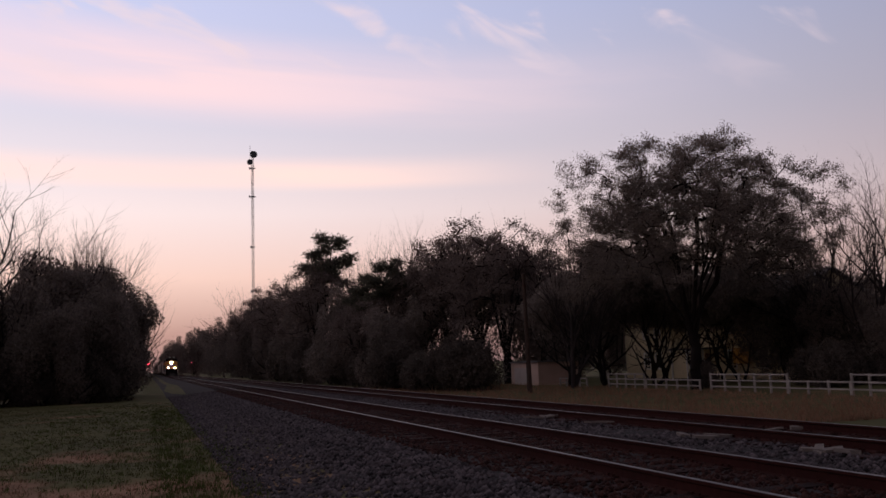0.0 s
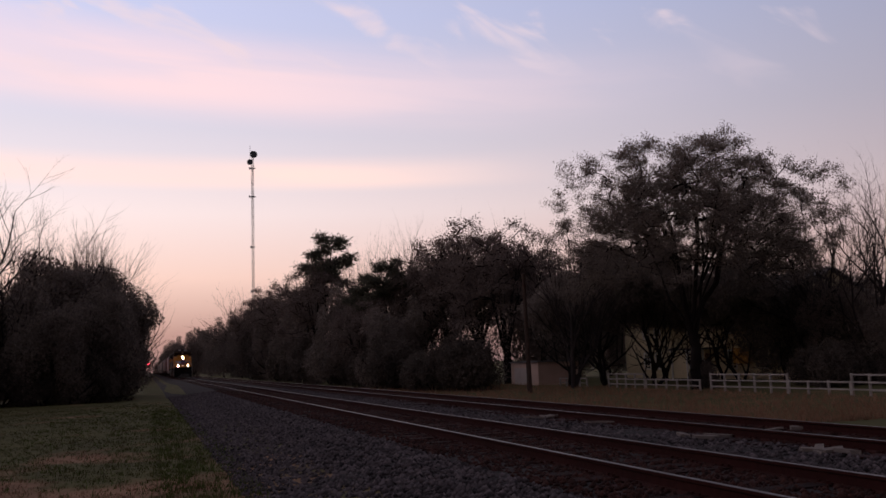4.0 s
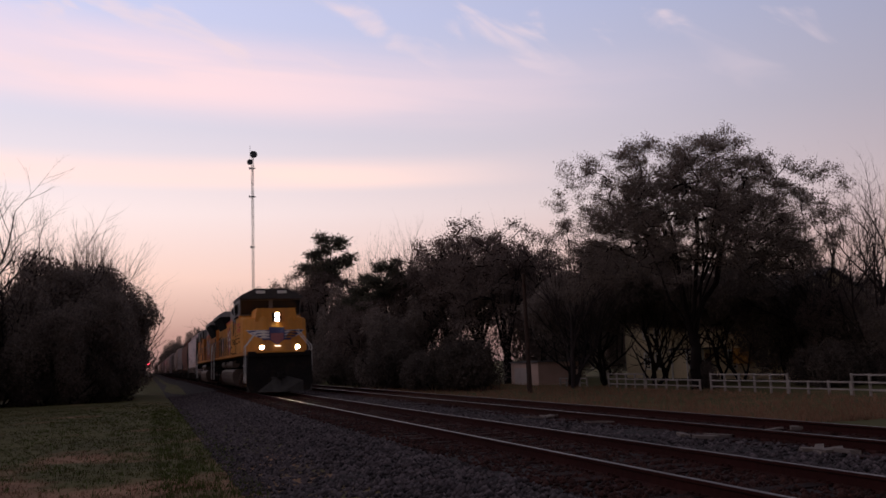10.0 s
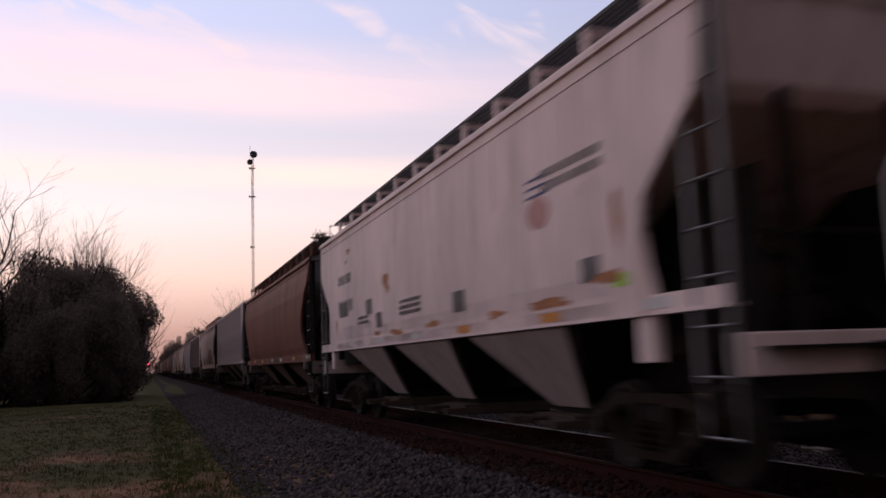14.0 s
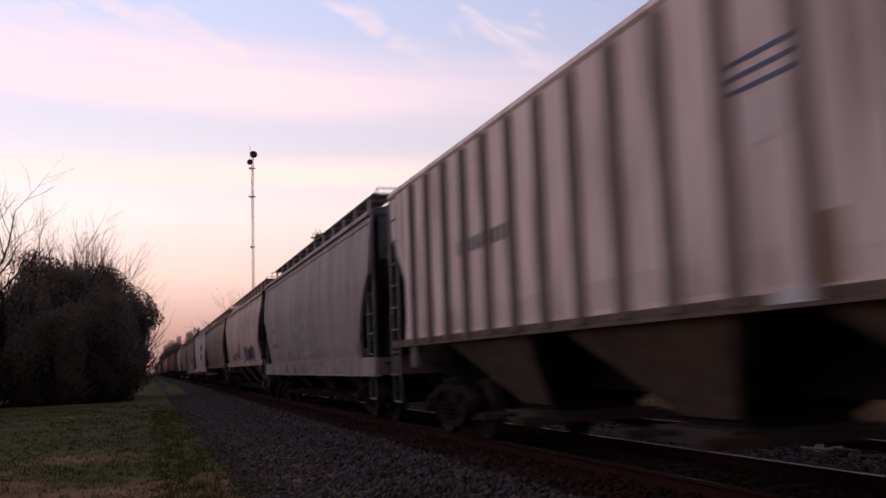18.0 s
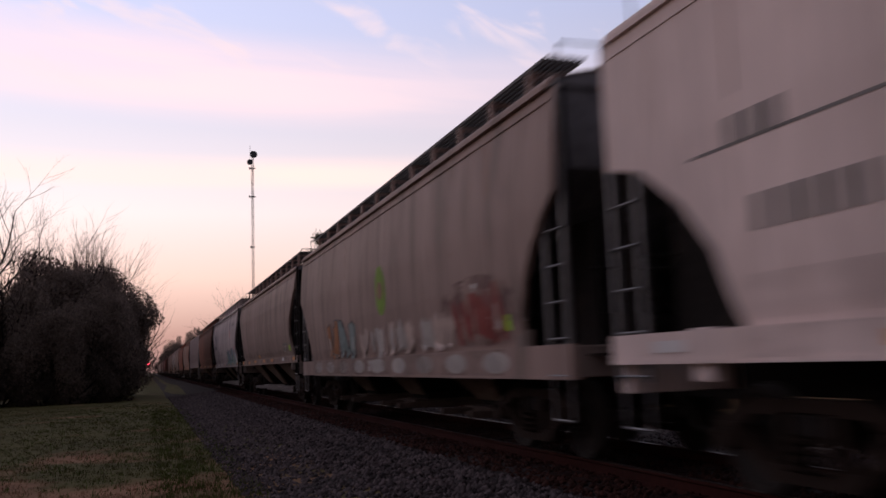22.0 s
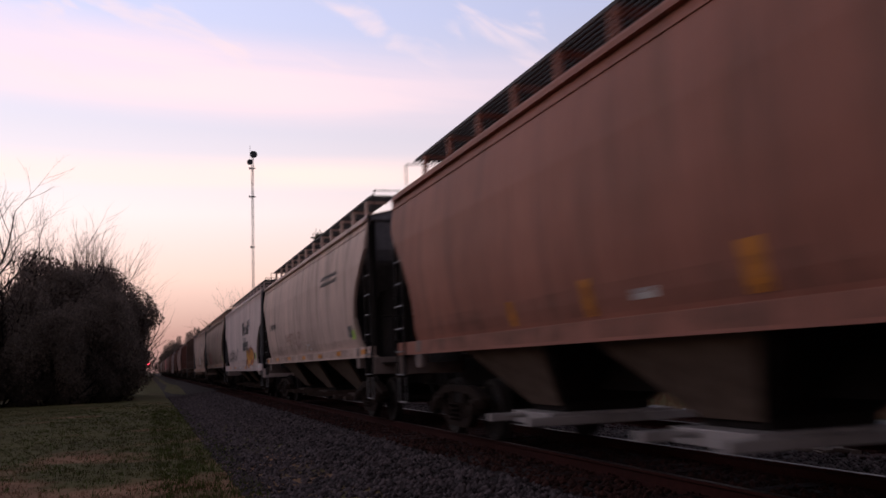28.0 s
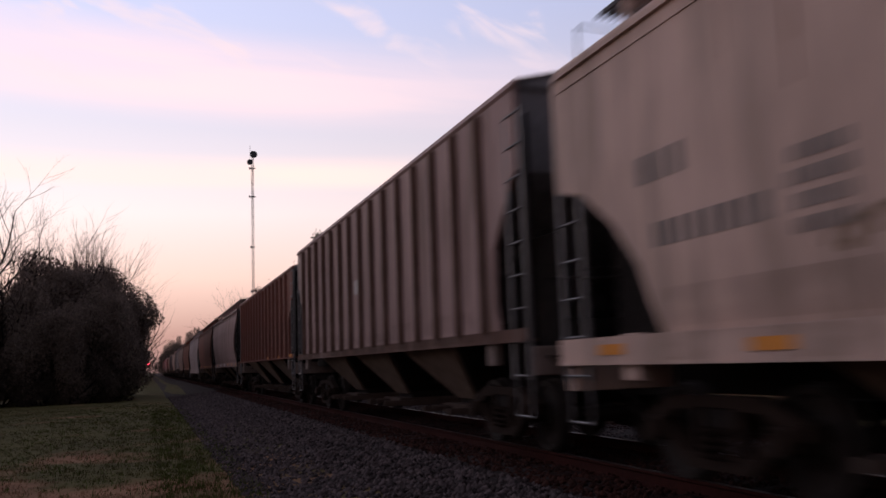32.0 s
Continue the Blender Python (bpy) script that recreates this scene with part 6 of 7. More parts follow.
    scribble(c, k, -7.1, -6.6, 1.6, 2.3, wht, 6, 124, 0.09)
    part("painted_letter", blob(k, -5.9, 1.8, 0.17, 0.16, 0.02, random.Random(3)), sprayed("leaf_green", (0.2, 0.36, 0.05)), c)
    panel(c, k, -7.0, -6.75, 2.2, 2.35, RED)
    emblem(c, k, -4.9, -4.3, 2.85, 3.75)
    letters(12, [(5.4, 6.5, 2.99, 3.38, 1), (5.25, 6.55, 2.32, 2.71, 1), (-7.0, -5.6, 3.35, 3.6, 1)])
    scribble(c, k, 0.8, 4.7, 1.65, 2.4, grey, 10, 123)
    c, k = at(13)
    scribble(c, k, -6.4, 1.3, 1.65, 2.1, pale, 12, 131, 0.025)
    letters(14, [(4.15, 5.1, 2.59, 2.88, 1), (4.2, 5.2, 2.13, 2.45, 1)])
    letters(15, [(6.2, 7.0, 2.54, 2.75, 1), (6.2, 7.0, 2.1, 2.29, 1)])
    c, k = at(16)
    for y0, y1, z0, z1 in ((3.0, 3.18, 1.6, 1.9), (0.98, 1.18, 1.6, 1.98), (-1.68, -1.46, 1.62, 2.03), (-6.95, -6.7, 1.7, 2.5)):
        panel(c, k, y0, y1, z0, z1, YELLOW, "yellow_stripe")
    panel(c, k, -0.2, 0.2, 1.7, 1.8, wht)
    c, k = at(17)
    scribble(c, k, 0.3, 3.0, 1.75, 2.2, sprayed("faint_red", (0.38, 0.23, 0.19)), 12, 171, 0.05)
    scribble(c, k, -0.9, -0.4, 1.65, 1.8, wht, 2, 172, 0.03)
    panel(c, k, -6.8, -6.4, 1.8, 2.05, grey)
    panel(c, k, -7.0, -6.75, 1.75, 1.95, LIME)
    letters(17, [(-5.6, -3.6, 3.1, 3.4, 2), (4.9, 6.3, 2.4, 2.7, 1)])
    c, k = at(18)
    emblem(c, k, -4.6, -3.9, 2.6, 3.4, True)
    graffiti(c, k, -5.6, -2.8, 1.2, 2.15, [orw, orw, sprayed("amber", (0.6, 0.33, 0.08))], dred, 4, 181, 2)
    panel(c, k, -6.5, -6.2, 1.6, 1.85, LIME)
    panel(c, k, -6.15, -5.8, 1.6, 1.85, blk)
    scribble(c, k, 2.2, 6.4, 1.62, 2.05, blk, 34, 182, 0.035)
    scribble(c, k, 1.0, 4.5, 1.7, 2.2, grey, 16, 183, 0.035)
    c, k = at(19)
    wild(c, k, 1.7, 4.2, 1.55, 2.45, [sprayed("dusty_pink", (0.5, 0.31, 0.275)), sprayed("faded_red", (0.52, 0.17, 0.145))], sprayed("faded_red", (0.52, 0.17, 0.145)), None, 4, 191)
    scribble(c, k, 3.6, 5.6, 1.65, 2.0, red, 6, 192)
    letters(19, [(6.1, 7.0, 2.71, 3.13, 1), (5.7, 7.0, 2.11, 2.49, 1), (5.9, 7.0, 1.8, 2.04, 2)])
    emblem(c, k, -4.6, -4.0, 3.0, 3.5)
    panel(c, k, -6.1, -5.8, 1.8, 2.05, blk)
    panel(c, k, -7.0, -6.7, 1.8, 2.0, LIME)
    c, k = at(20)
    panel(c, k, -6.8, 4.5, 1.5, 2.3, stain, "brown_stain", "disc")
    graffiti(c, k, -2.6, -0.6, 1.6, 2.35, [wht], grey, 2, 201, 4)
    scribble(c, k, 0.0, 2.2, 1.6, 2.2, sprayed("drab", (0.26, 0.19, 0.15)), 7, 202, 0.05)
    scribble(c, k, -4.6, -3.4, 2.3, 2.6, teal, 3, 203, 0.07)
    scribble(c, k, -5.6, -3.0, 1.7, 2.3, sprayed("pale_brown", (0.36, 0.27, 0.22)), 7, 204, 0.09)
    emblem(c, k, -4.6, -3.9, 2.65, 3.4, True)
    letters(20, [(6.0, 6.7, 2.57, 2.96, 1), (5.0, 6.5, 2.01, 2.34, 1), (4.2, 4.75, 1.92, 2.59, 4)])
    c, k = at(21)
    panel(c, k, 0.0, 0.7, 2.7, 3.0, wht)
    # road dirt along the foot of every car, rust runs down from the roof edge
    dirt = film("road_dirt", (0.13, 0.085, 0.065), 0.5, 2.2)
    spatter = film("road_spatter", (0.13, 0.085, 0.065), 0.22, 3.0)
    runs = mat("thin_rust_run", (0.2, 0.11, 0.07), 0.85, var=0.4, fine=6, broad=1.0, bump=0.0)
    for n in range(1, 22):
        c, k = at(n)
        rr = random.Random(n * 7)
        s0, s1, _ = PROFILES[k]["sill"]
        for y0 in (-6.6, -2.2, 2.2):
            panel(c, k, y0, y0 + 4.3, s0 + 0.01, s1 - 0.01, dirt, "dirt_band")
            panel(c, k, y0, y0 + 4.3, s1 + 0.05, s1 + rr.uniform(0.2, 0.4), spatter, "dirt_spatter")
        if k not in ("ribbed", "tall"):
            for q in range(7):
                y, z1 = rr.uniform(-6.8, 6.8), PROFILES[k]["w"][-1][0] - 0.2
                ln = rr.uniform(0.3, 1.3)
                part("rust_run", ribbon(k, [(y, z1), (y + 0.01, z1 - ln * 0.5), (y, z1 - ln)], rr.uniform(0.012, 0.03), 0.003), runs, c)


decorate()


def motions():
    # the wheels turn as the train rolls
    for ob, y, r in WHEELS[:8] + [w for w in WHEELS if w[2] > 0.5]:
        walk(ob, [(k / FPS, pose(0, y, r, math.degrees(SPEED * k / FPS / r))) for k in range(32 * FPS + 1)])
    # the train rolls past at one steady speed
    for ob, behind in CARS:
        rows = []
        for k in range(9):
            t = k * 4.0
            rows.append((t, pose(TRACK_X, front_y(t) + behind, 0)))
        walk(ob, rows)


# ---- locomotives ----
LOCO_Y = mat("engine_yellow", (0.62, 0.238, 0.024), 0.5, var=0.2, fine=5, broad=0.6, bump=0.05, stretch=(1, 1.5, 0.4), tint=(0.30, 0.13, 0.04), tint_amount=0.6, tint_scale=1.2, tint_cut=0.52)
LOCO_O = mat("engine_faded_yellow", (0.56, 0.19, 0.038), 0.6, var=0.2, fine=5, broad=0.6, bump=0.05, stretch=(1, 1.5, 0.4), tint=(0.22, 0.12, 0.06), tint_amount=0.7, tint_scale=1.2, tint_cut=0.5)
LOCO_G = mat("engine_roof_grey", (0.21, 0.195, 0.19), 0.6, var=0.25, fine=8, broad=0.8, bump=0.05, tint=(0.09, 0.08, 0.078), tint_scale=1.1)
ROOF_D = mat("dark_cab_roof", (0.05, 0.046, 0.046), 0.7, var=0.3, fine=8, broad=0.8, bump=0.05)
PLOW = mat("scuffed_plow_steel", (0.05, 0.043, 0.038), 0.7, var=0.4, fine=6, broad=1.2, bump=0.15)
LOCO_R = mat("engine_red_stripe", (0.5, 0.045, 0.03), 0.5, var=0.2, bump=0.03)
LOCO_S = mat("engine_orange_sill", (0.50, 0.19, 0.03), 0.6, var=0.3, fine=6, broad=0.8, bump=0.05, tint=(0.2, 0.09, 0.035), tint_amount=0.6, tint_scale=2.0)
GRILLE = mat("radiator_black", (0.008, 0.008, 0.009), 0.9, var=0.3, fine=30, broad=3, bump=0.3)
TANK = mat("dusty_tank_grey", (0.115, 0.078, 0.062), 0.65, var=0.25, fine=7, broad=0.8, bump=0.08, tint=(0.06, 0.04, 0.03), tint_scale=1.4)
LTRUCK = mat("engine_truck_dust", (0.088, 0.050, 0.038), 0.8, var=0.4, fine=9, broad=1.2, bump=0.25)
PANE = mat("cab_window_glass", (0.015, 0.015, 0.018), 0.06, var=0.1, bump=0.0)
BRIGHT = mat("sky_lit_window", (0.5, 0.5, 0.52), 0.1, 0.9, var=0.05, bump=0.0)
RAILW = mat("handrail_white", (0.55, 0.52, 0.5), 0.5, var=0.15, bump=0.0)
RAILD = mat("handrail_dark", (0.12, 0.1, 0.1), 0.5, var=0.15, bump=0.0)
FLAG_R = mat("flag_red", (0.42, 0.05, 0.05), 0.55, var=0.2, bump=0.0)
FLAG_W = mat("flag_white", (0.62, 0.56, 0.52), 0.55, var=0.2, bump=0.0)
FLAG_B = mat("flag_grey_blue", (0.15, 0.16, 0.2), 0.6, var=0.35, fine=12, broad=4, bump=0.0)
NAVY = mat("emblem_blue", (0.035, 0.042, 0.125), 0.5, var=0.15, bump=0.0)
BEAM = glow_mat("headlamp_glow", (1.0, 0.84, 0.62), 300.0)
# glow that paints a glint on a plate and the step edges; no lamp
GLINT = glow_mat("plate_glint_glow", (1.0, 0.9, 0.75), 2.5)


def slab(name, parent, material, x0, x1, y0, y1, z0, z1, bevel=0.02, label=""):
    bm = bmesh.new()
    box(bm, x0, x1, y0, y1, z0, z1, bevel)
    return part(name, bm, material, parent, label)


def sweep_y(name, parent, material, poly, y0, y1, label=""):
    bm = bmesh.new()
    prism(bm, poly, "y", y0, y1)
    return part(name, bm, material, parent, label)


def near_sheet(name, parent, material, pts, x, label="", thick=0.006):
    """A flat painted shape on the near side, from (y, z) corners."""
    bm = bmesh.new()
    prism(bm, pts, "x", x - thick, x)
    return part(name, bm, material, parent, label)


def engine_truck(eng, y0, axles):
    c = sum(axles) / 3
    tk = slab("truck", eng, LTRUCK, -0.9, 0.9, c - 0.4, c + 0.4, 0.55, 0.95, 0.05, "dusty six-wheel engine truck")
    for s in (-1, 1):
        bm = bmesh.new()
        a, b = min(axles) - 0.75, max(axles) + 0.75
        x0, x1 = min(s * 1.0, s * 1.13), max(s * 1.0, s * 1.13)
        prism(bm, [(a, 0.8), (a + 0.05, 0.93), (a + 0.5, 1.0), (c - 0.6, 0.94), (c + 0.6, 0.94), (b - 0.5, 1.0), (b - 0.05, 0.93), (b, 0.8), (b - 0.4, 0.76), (c + 0.5, 0.74), (c - 0.5, 0.74), (a + 0.4, 0.76)], "x", x0, x1)
        for y in axles:
            for o in (-1, 1):
                prism(bm, [(y + o * 0.22, 0.34), (y + o * 0.22, 0.8), (y + o * 0.5, 0.8), (y + o * 0.36, 0.6), (y + o * 0.31, 0.34)], "x", x0, x1)
            box(bm, x0, x1, y - 0.34, y + 0.34, 0.27, 0.33)
        for y, q in zip(axles, axles[1:]):
            prism(bm, [(y + 0.3, 0.42), (y + 0.3, 0.5), (q - 0.3, 0.5), (q - 0.3, 0.42)], "x", x0 + 0.03, x1 - 0.03)
            prism(bm, [((y + q) / 2 - 0.16, 0.5), ((y + q) / 2 - 0.1, 0.76), ((y + q) / 2 + 0.1, 0.76), ((y + q) / 2 + 0.16, 0.5)], "x", x0 + 0.02, x1 + s * 0.0)
        part("sideframe", bm, LTRUCK, tk)
        for y in axles:
            bm = bmesh.new()
            box(bm, min(s * 1.08, s * 1.24), max(s * 1.08, s * 1.24), y - 0.2, y + 0.2, 0.36, 0.72, 0.04)
            rod(bm, (s * 1.22, y, 0.53), (s * 1.3, y, 0.53), 0.13, 12)
            part("journal_box", bm, LTRUCK, tk)
            for o in (-0.34, 0.34):
                bm = bmesh.new()
                rod(bm, (s * 1.13, y + o, 0.42), (s * 1.13, y + o, 0.86), 0.09, 10)
                part("spring", bm, UNDER, tk)
        for y in (axles[0] + 0.9, axles[1] + 0.9):
            bm = bmesh.new()
            rod(bm, (s * 1.2, y - 0.3, 0.86), (s * 1.2, y + 0.25, 0.8), 0.11, 12)
            rod(bm, (s * 1.22, y + 0.25, 0.8), (s * 1.22, y + 0.5, 0.62), 0.03, 6)
            part("brake_cylinder", bm, LTRUCK, tk)
    # added near-black block fills the gap above the truck with shade
    slab("truck_bolster", tk, UNDER, -0.88, 0.88, min(axles) - 0.8, max(axles) + 0.8, 0.62, 1.34, 0.02)
    for s in (-1, 1):
        for k in range(4):
            y = min(axles) - 0.5 + k * (max(axles) - min(axles) + 1.0) / 3
            slab("sand_pipe", tk, UNDER, min(s * 0.9, s * 1.0), max(s * 0.9, s * 1.0), y - 0.12, y + 0.12, 0.95, 1.5, 0.03)
    for y in axles:
        WHEELS.append((put("wheelset", shared("engine_wheelset", lambda bm: wheelset(bm, 0.53)), WHEEL, tk, "", pose(0, y, 0.53)), y, 0.53))


def flag(eng, y0, y1, z0, z1, x, c0, c1, cz):
    """A painted waving flag: wavy stripes and a grey-blue canton at the rear-upper corner."""
    n = 7
    h = (z1 - z0) / n
    def wave(y):
        return 0.13 * math.sin((y - y0) * 3.4) - 0.12 * math.sin((y - y0) / (y1 - y0) * 3.14)
    for k in range(n):
        bm = bmesh.new()
        lo, hi = [], []
        m = 18
        for i in range(m + 1):
            y = y0 + (y1 - y0) * i / m
            fade = 0.05 * math.sin(k * 2.1 + i)
            lo.append(bm.verts.new((x - 0.004 - 0.001 * k, y, z0 + k * h + wave(y) + fade * 0.3)))
            hi.append(bm.verts.new((x - 0.004 - 0.001 * k, y, z0 + (k + 1) * h + wave(y))))
        for i in range(m):
            bm.faces.new((lo[i], lo[i + 1], hi[i + 1], hi[i]))
        part("flag_stripe", bm, FLAG_R if k % 2 == 0 else FLAG_W, eng)
    bm = bmesh.new()
    ya, yb = c0, c1
    pts = [(ya + (yb - ya) * i / 6, z1 + wave(ya + (yb - ya) * i / 6)) for i in range(7)] + [(yb - (yb - ya) * i / 6, cz + wave(yb - (yb - ya) * i / 6)) for i in range(7)]
    prism(bm, pts, "x", x - 0.018, x - 0.012)
    part("flag_canton", bm, FLAG_B, eng)


def shield(eng, y, z, w, h, x):
    near_sheet("emblem_field", eng, mat("emblem_red_field", (0.45, 0.2, 0.2), 0.5, var=0.2, bump=0), [(y - w / 2, z + h * 0.2), (y + w / 2, z + h * 0.2), (y + w / 2, z - h * 0.25), (y, z - h * 0.5), (y - w / 2, z - h * 0.25)], x)
    near_sheet("emblem_top", eng, NAVY, [(y - w / 2, z + h * 0.2), (y + w / 2, z + h * 0.2), (y + w * 0.42, z + h * 0.5), (y, z + h * 0.55), (y - w * 0.42, z + h * 0.5)], x)
    for k in range(2):
        near_sheet("emblem_bar", eng, FLAG_W, [(y - w * 0.4, z + h * (0.27 + k * 0.12)), (y + w * 0.4, z + h * (0.27 + k * 0.12)), (y + w * 0.4, z + h * (0.31 + k * 0.12)), (y - w * 0.4, z + h * (0.31 + k * 0.12))], x - 0.008)
    for k in range(3):
        yy = y - w * 0.3 + k * w * 0.3
        near_sheet("emblem_stripe", eng, FLAG_W, [(yy - 0.03, z + h * 0.18), (yy + 0.03, z + h * 0.18), (yy + 0.03, z - h * 0.3), (yy - 0.03, z - h * 0.3)], x - 0.008)


def under_gear(eng, y0, y1, yellow, tank0, tank1):
    slab("frame_sill", eng, LOCO_S, -1.5, 1.5, y0, y1, 1.83, 1.97, 0.015, "orange stripe along the frame")
    slab("frame", eng, UNDER, -0.95, 0.95, y0 + 0.3, y1 - 0.3, 1.3, 1.83, 0.02)
    for k in range(9):
        y = y0 + 1.2 + k * (y1 - y0 - 2.4) / 8
        slab("frame_bracket", eng, UNDER, -1.42, -0.95, y - 0.07, y + 0.07, 1.5, 1.76, 0.01)
    bm = bmesh.new()
    half = [(1.1, 1.22), (1.3, 1.18), (1.41, 1.08), (1.45, 0.92), (1.44, 0.7), (1.36, 0.48), (1.22, 0.32), (1.0, 0.25)]
    prism(bm, half + [(-x, z) for x, z in reversed(half)], "y", tank0, tank1)
    part("fuel_tank", bm, TANK, eng, "dusty grey fuel tank")


def steps(eng, y, s, inward=0.0):
    """Corner steps with a pair of grab rails."""
    for side in (-1, 1):
        st = slab("step_well", eng, UNDER, min(side * 1.05, side * 1.5), max(side * 1.05, side * 1.5), y - 0.3, y + 0.3, 0.45, 0.5, 0.01)
        for z in (0.85, 1.25, 1.62):
            slab("step", st, RAILD, min(side * 1.12, side * 1.5), max(side * 1.12, side * 1.5), y - 0.28, y + 0.28, z, z + 0.03, 0)
        slab("step_plate", st, UNDER, min(side * 1.04, side * 1.1), max(side * 1.04, side * 1.1), y - 0.3, y + 0.3, 0.5, 1.75, 0)
        for o in (-0.33, 0.33):
            bm = bmesh.new()
            pipe(bm, [(side * 1.52, y + o, 0.55), (side * 1.52, y + o, 2.2), (side * (1.45 - inward), y + o + s * (0.45 if not inward else 0.2), 2.95 + 0.05 * inward)], 0.02, 6)
            part("grab_rail", bm, RAILW, st, "white grab rail")


def handrail(eng, y0, y1, side, z=3.02, n=9):
    bm = bmesh.new()
    pipe(bm, [(side * 1.47, y0, z), (side * 1.47, y1, z)], 0.018, 6)
    hr = part("handrail", bm, RAILD, eng)
    for k in range(n):
        y = y0 + (y1 - y0) * k / (n - 1)
        bm = bmesh.new()
        rod(bm, (side * 1.47, y, 1.97), (side * 1.47, y, z), 0.02, 6)
        part("stanchion", bm, RAILD, hr)


def doors(eng, y0, y1, z0, z1, x, yellow, n):
    w = (y1 - y0) / n
    for k in range(n):
        for s in (-1, 1):
            d = slab("hood_door", eng, yellow, min(s * x, s * (x + 0.025)), max(s * x, s * (x + 0.025)), y0 + k * w + 0.03, y0 + (k + 1) * w - 0.03, z0, z1, 0.008)
            if s < 0:
                slab("door_seam", eng, UNDER, -x - 0.03, -x, y0 + k * w - 0.016, y0 + k * w + 0.016, z0, z1, 0)
                slab("latch", d, RAILD, -x - 0.045, -x - 0.02, y0 + (k + 1) * w - 0.12, y0 + (k + 1) * w - 0.08, (z0 + z1) / 2 - 0.06, (z0 + z1) / 2 + 0.06, 0)


def louvers(eng, y0, y1, z0, z1, x, n):
    for k in range(n):
        z = z0 + (z1 - z0) * (k + 0.5) / n
        slab("louver", eng, UNDER, -x - 0.012, -x, y0, y1, z - 0.022, z + 0.022, 0)


def flare(eng, y0, y1, slant, zt, zb, yellow):
    """Radiator section that widens upwards: black grilles under a pale lip, slanted towards the rear."""
    for s in (-1, 1):
        bm = bmesh.new()
        lo = [(s * 1.12, y0 + 0.05, zb), (s * 1.12, y1 - slant, zb), (s * 1.58, y1, zt - 0.22), (s * 1.58, y0, zt - 0.22)]
        inn = [(s * 0.9, y0 + 0.05, zb), (s * 0.9, y1 - slant, zb), (s * 0.9, y1, zt - 0.22), (s * 0.9, y0, zt - 0.22)]
        a, b = [bm.verts.new(c) for c in lo], [bm.verts.new(c) for c in inn]
        bm.faces.new(a)
        bm.faces.new(list(reversed(b)))
        for i in range(4):
            j = (i + 1) % 4
            bm.faces.new((a[i], a[j], b[j], b[i]))
        part("radiator_grille", bm, GRILLE, eng, "black radiator grille under the flare")
    sweep_y("flare_lip", eng, LOCO_G, [(-1.62, zt - 0.22), (1.62, zt - 0.22), (1.62, zt - 0.04), (1.35, zt + 0.1), (-1.35, zt + 0.1), (-1.62, zt - 0.04)], y0, y1, "grey roof lip over the radiators")
    for k in range(3):
        bm = bmesh.new()
        rod(bm, (0, y0 + (k + 0.5) * (y1 - y0) / 3, zt + 0.08), (0, y0 + (k + 0.5) * (y1 - y0) / 3, zt + 0.14), 0.7, 20)
        part("radiator_fan", bm, UNDER, eng)


def rim(bm, at, r0, r1, depth, seg=20):
    """An open ring round a lamp, drawn out towards the front."""
    rows = []
    for r, d in ((r0, 0.0), (r0, depth), (r1, depth), (r1, 0.0)):
        rows.append([bm.verts.new((at[0] + r * math.cos(6.2832 * i / seg), at[1] - d, at[2] + r * math.sin(6.2832 * i / seg))) for i in range(seg)])
    for k in range(4):
        lo, hi = rows[k], rows[(k + 1) % 4]
        for i in range(seg):
            j = (i + 1) % seg
            bm.faces.new((lo[i], lo[j], hi[j], hi[i]))


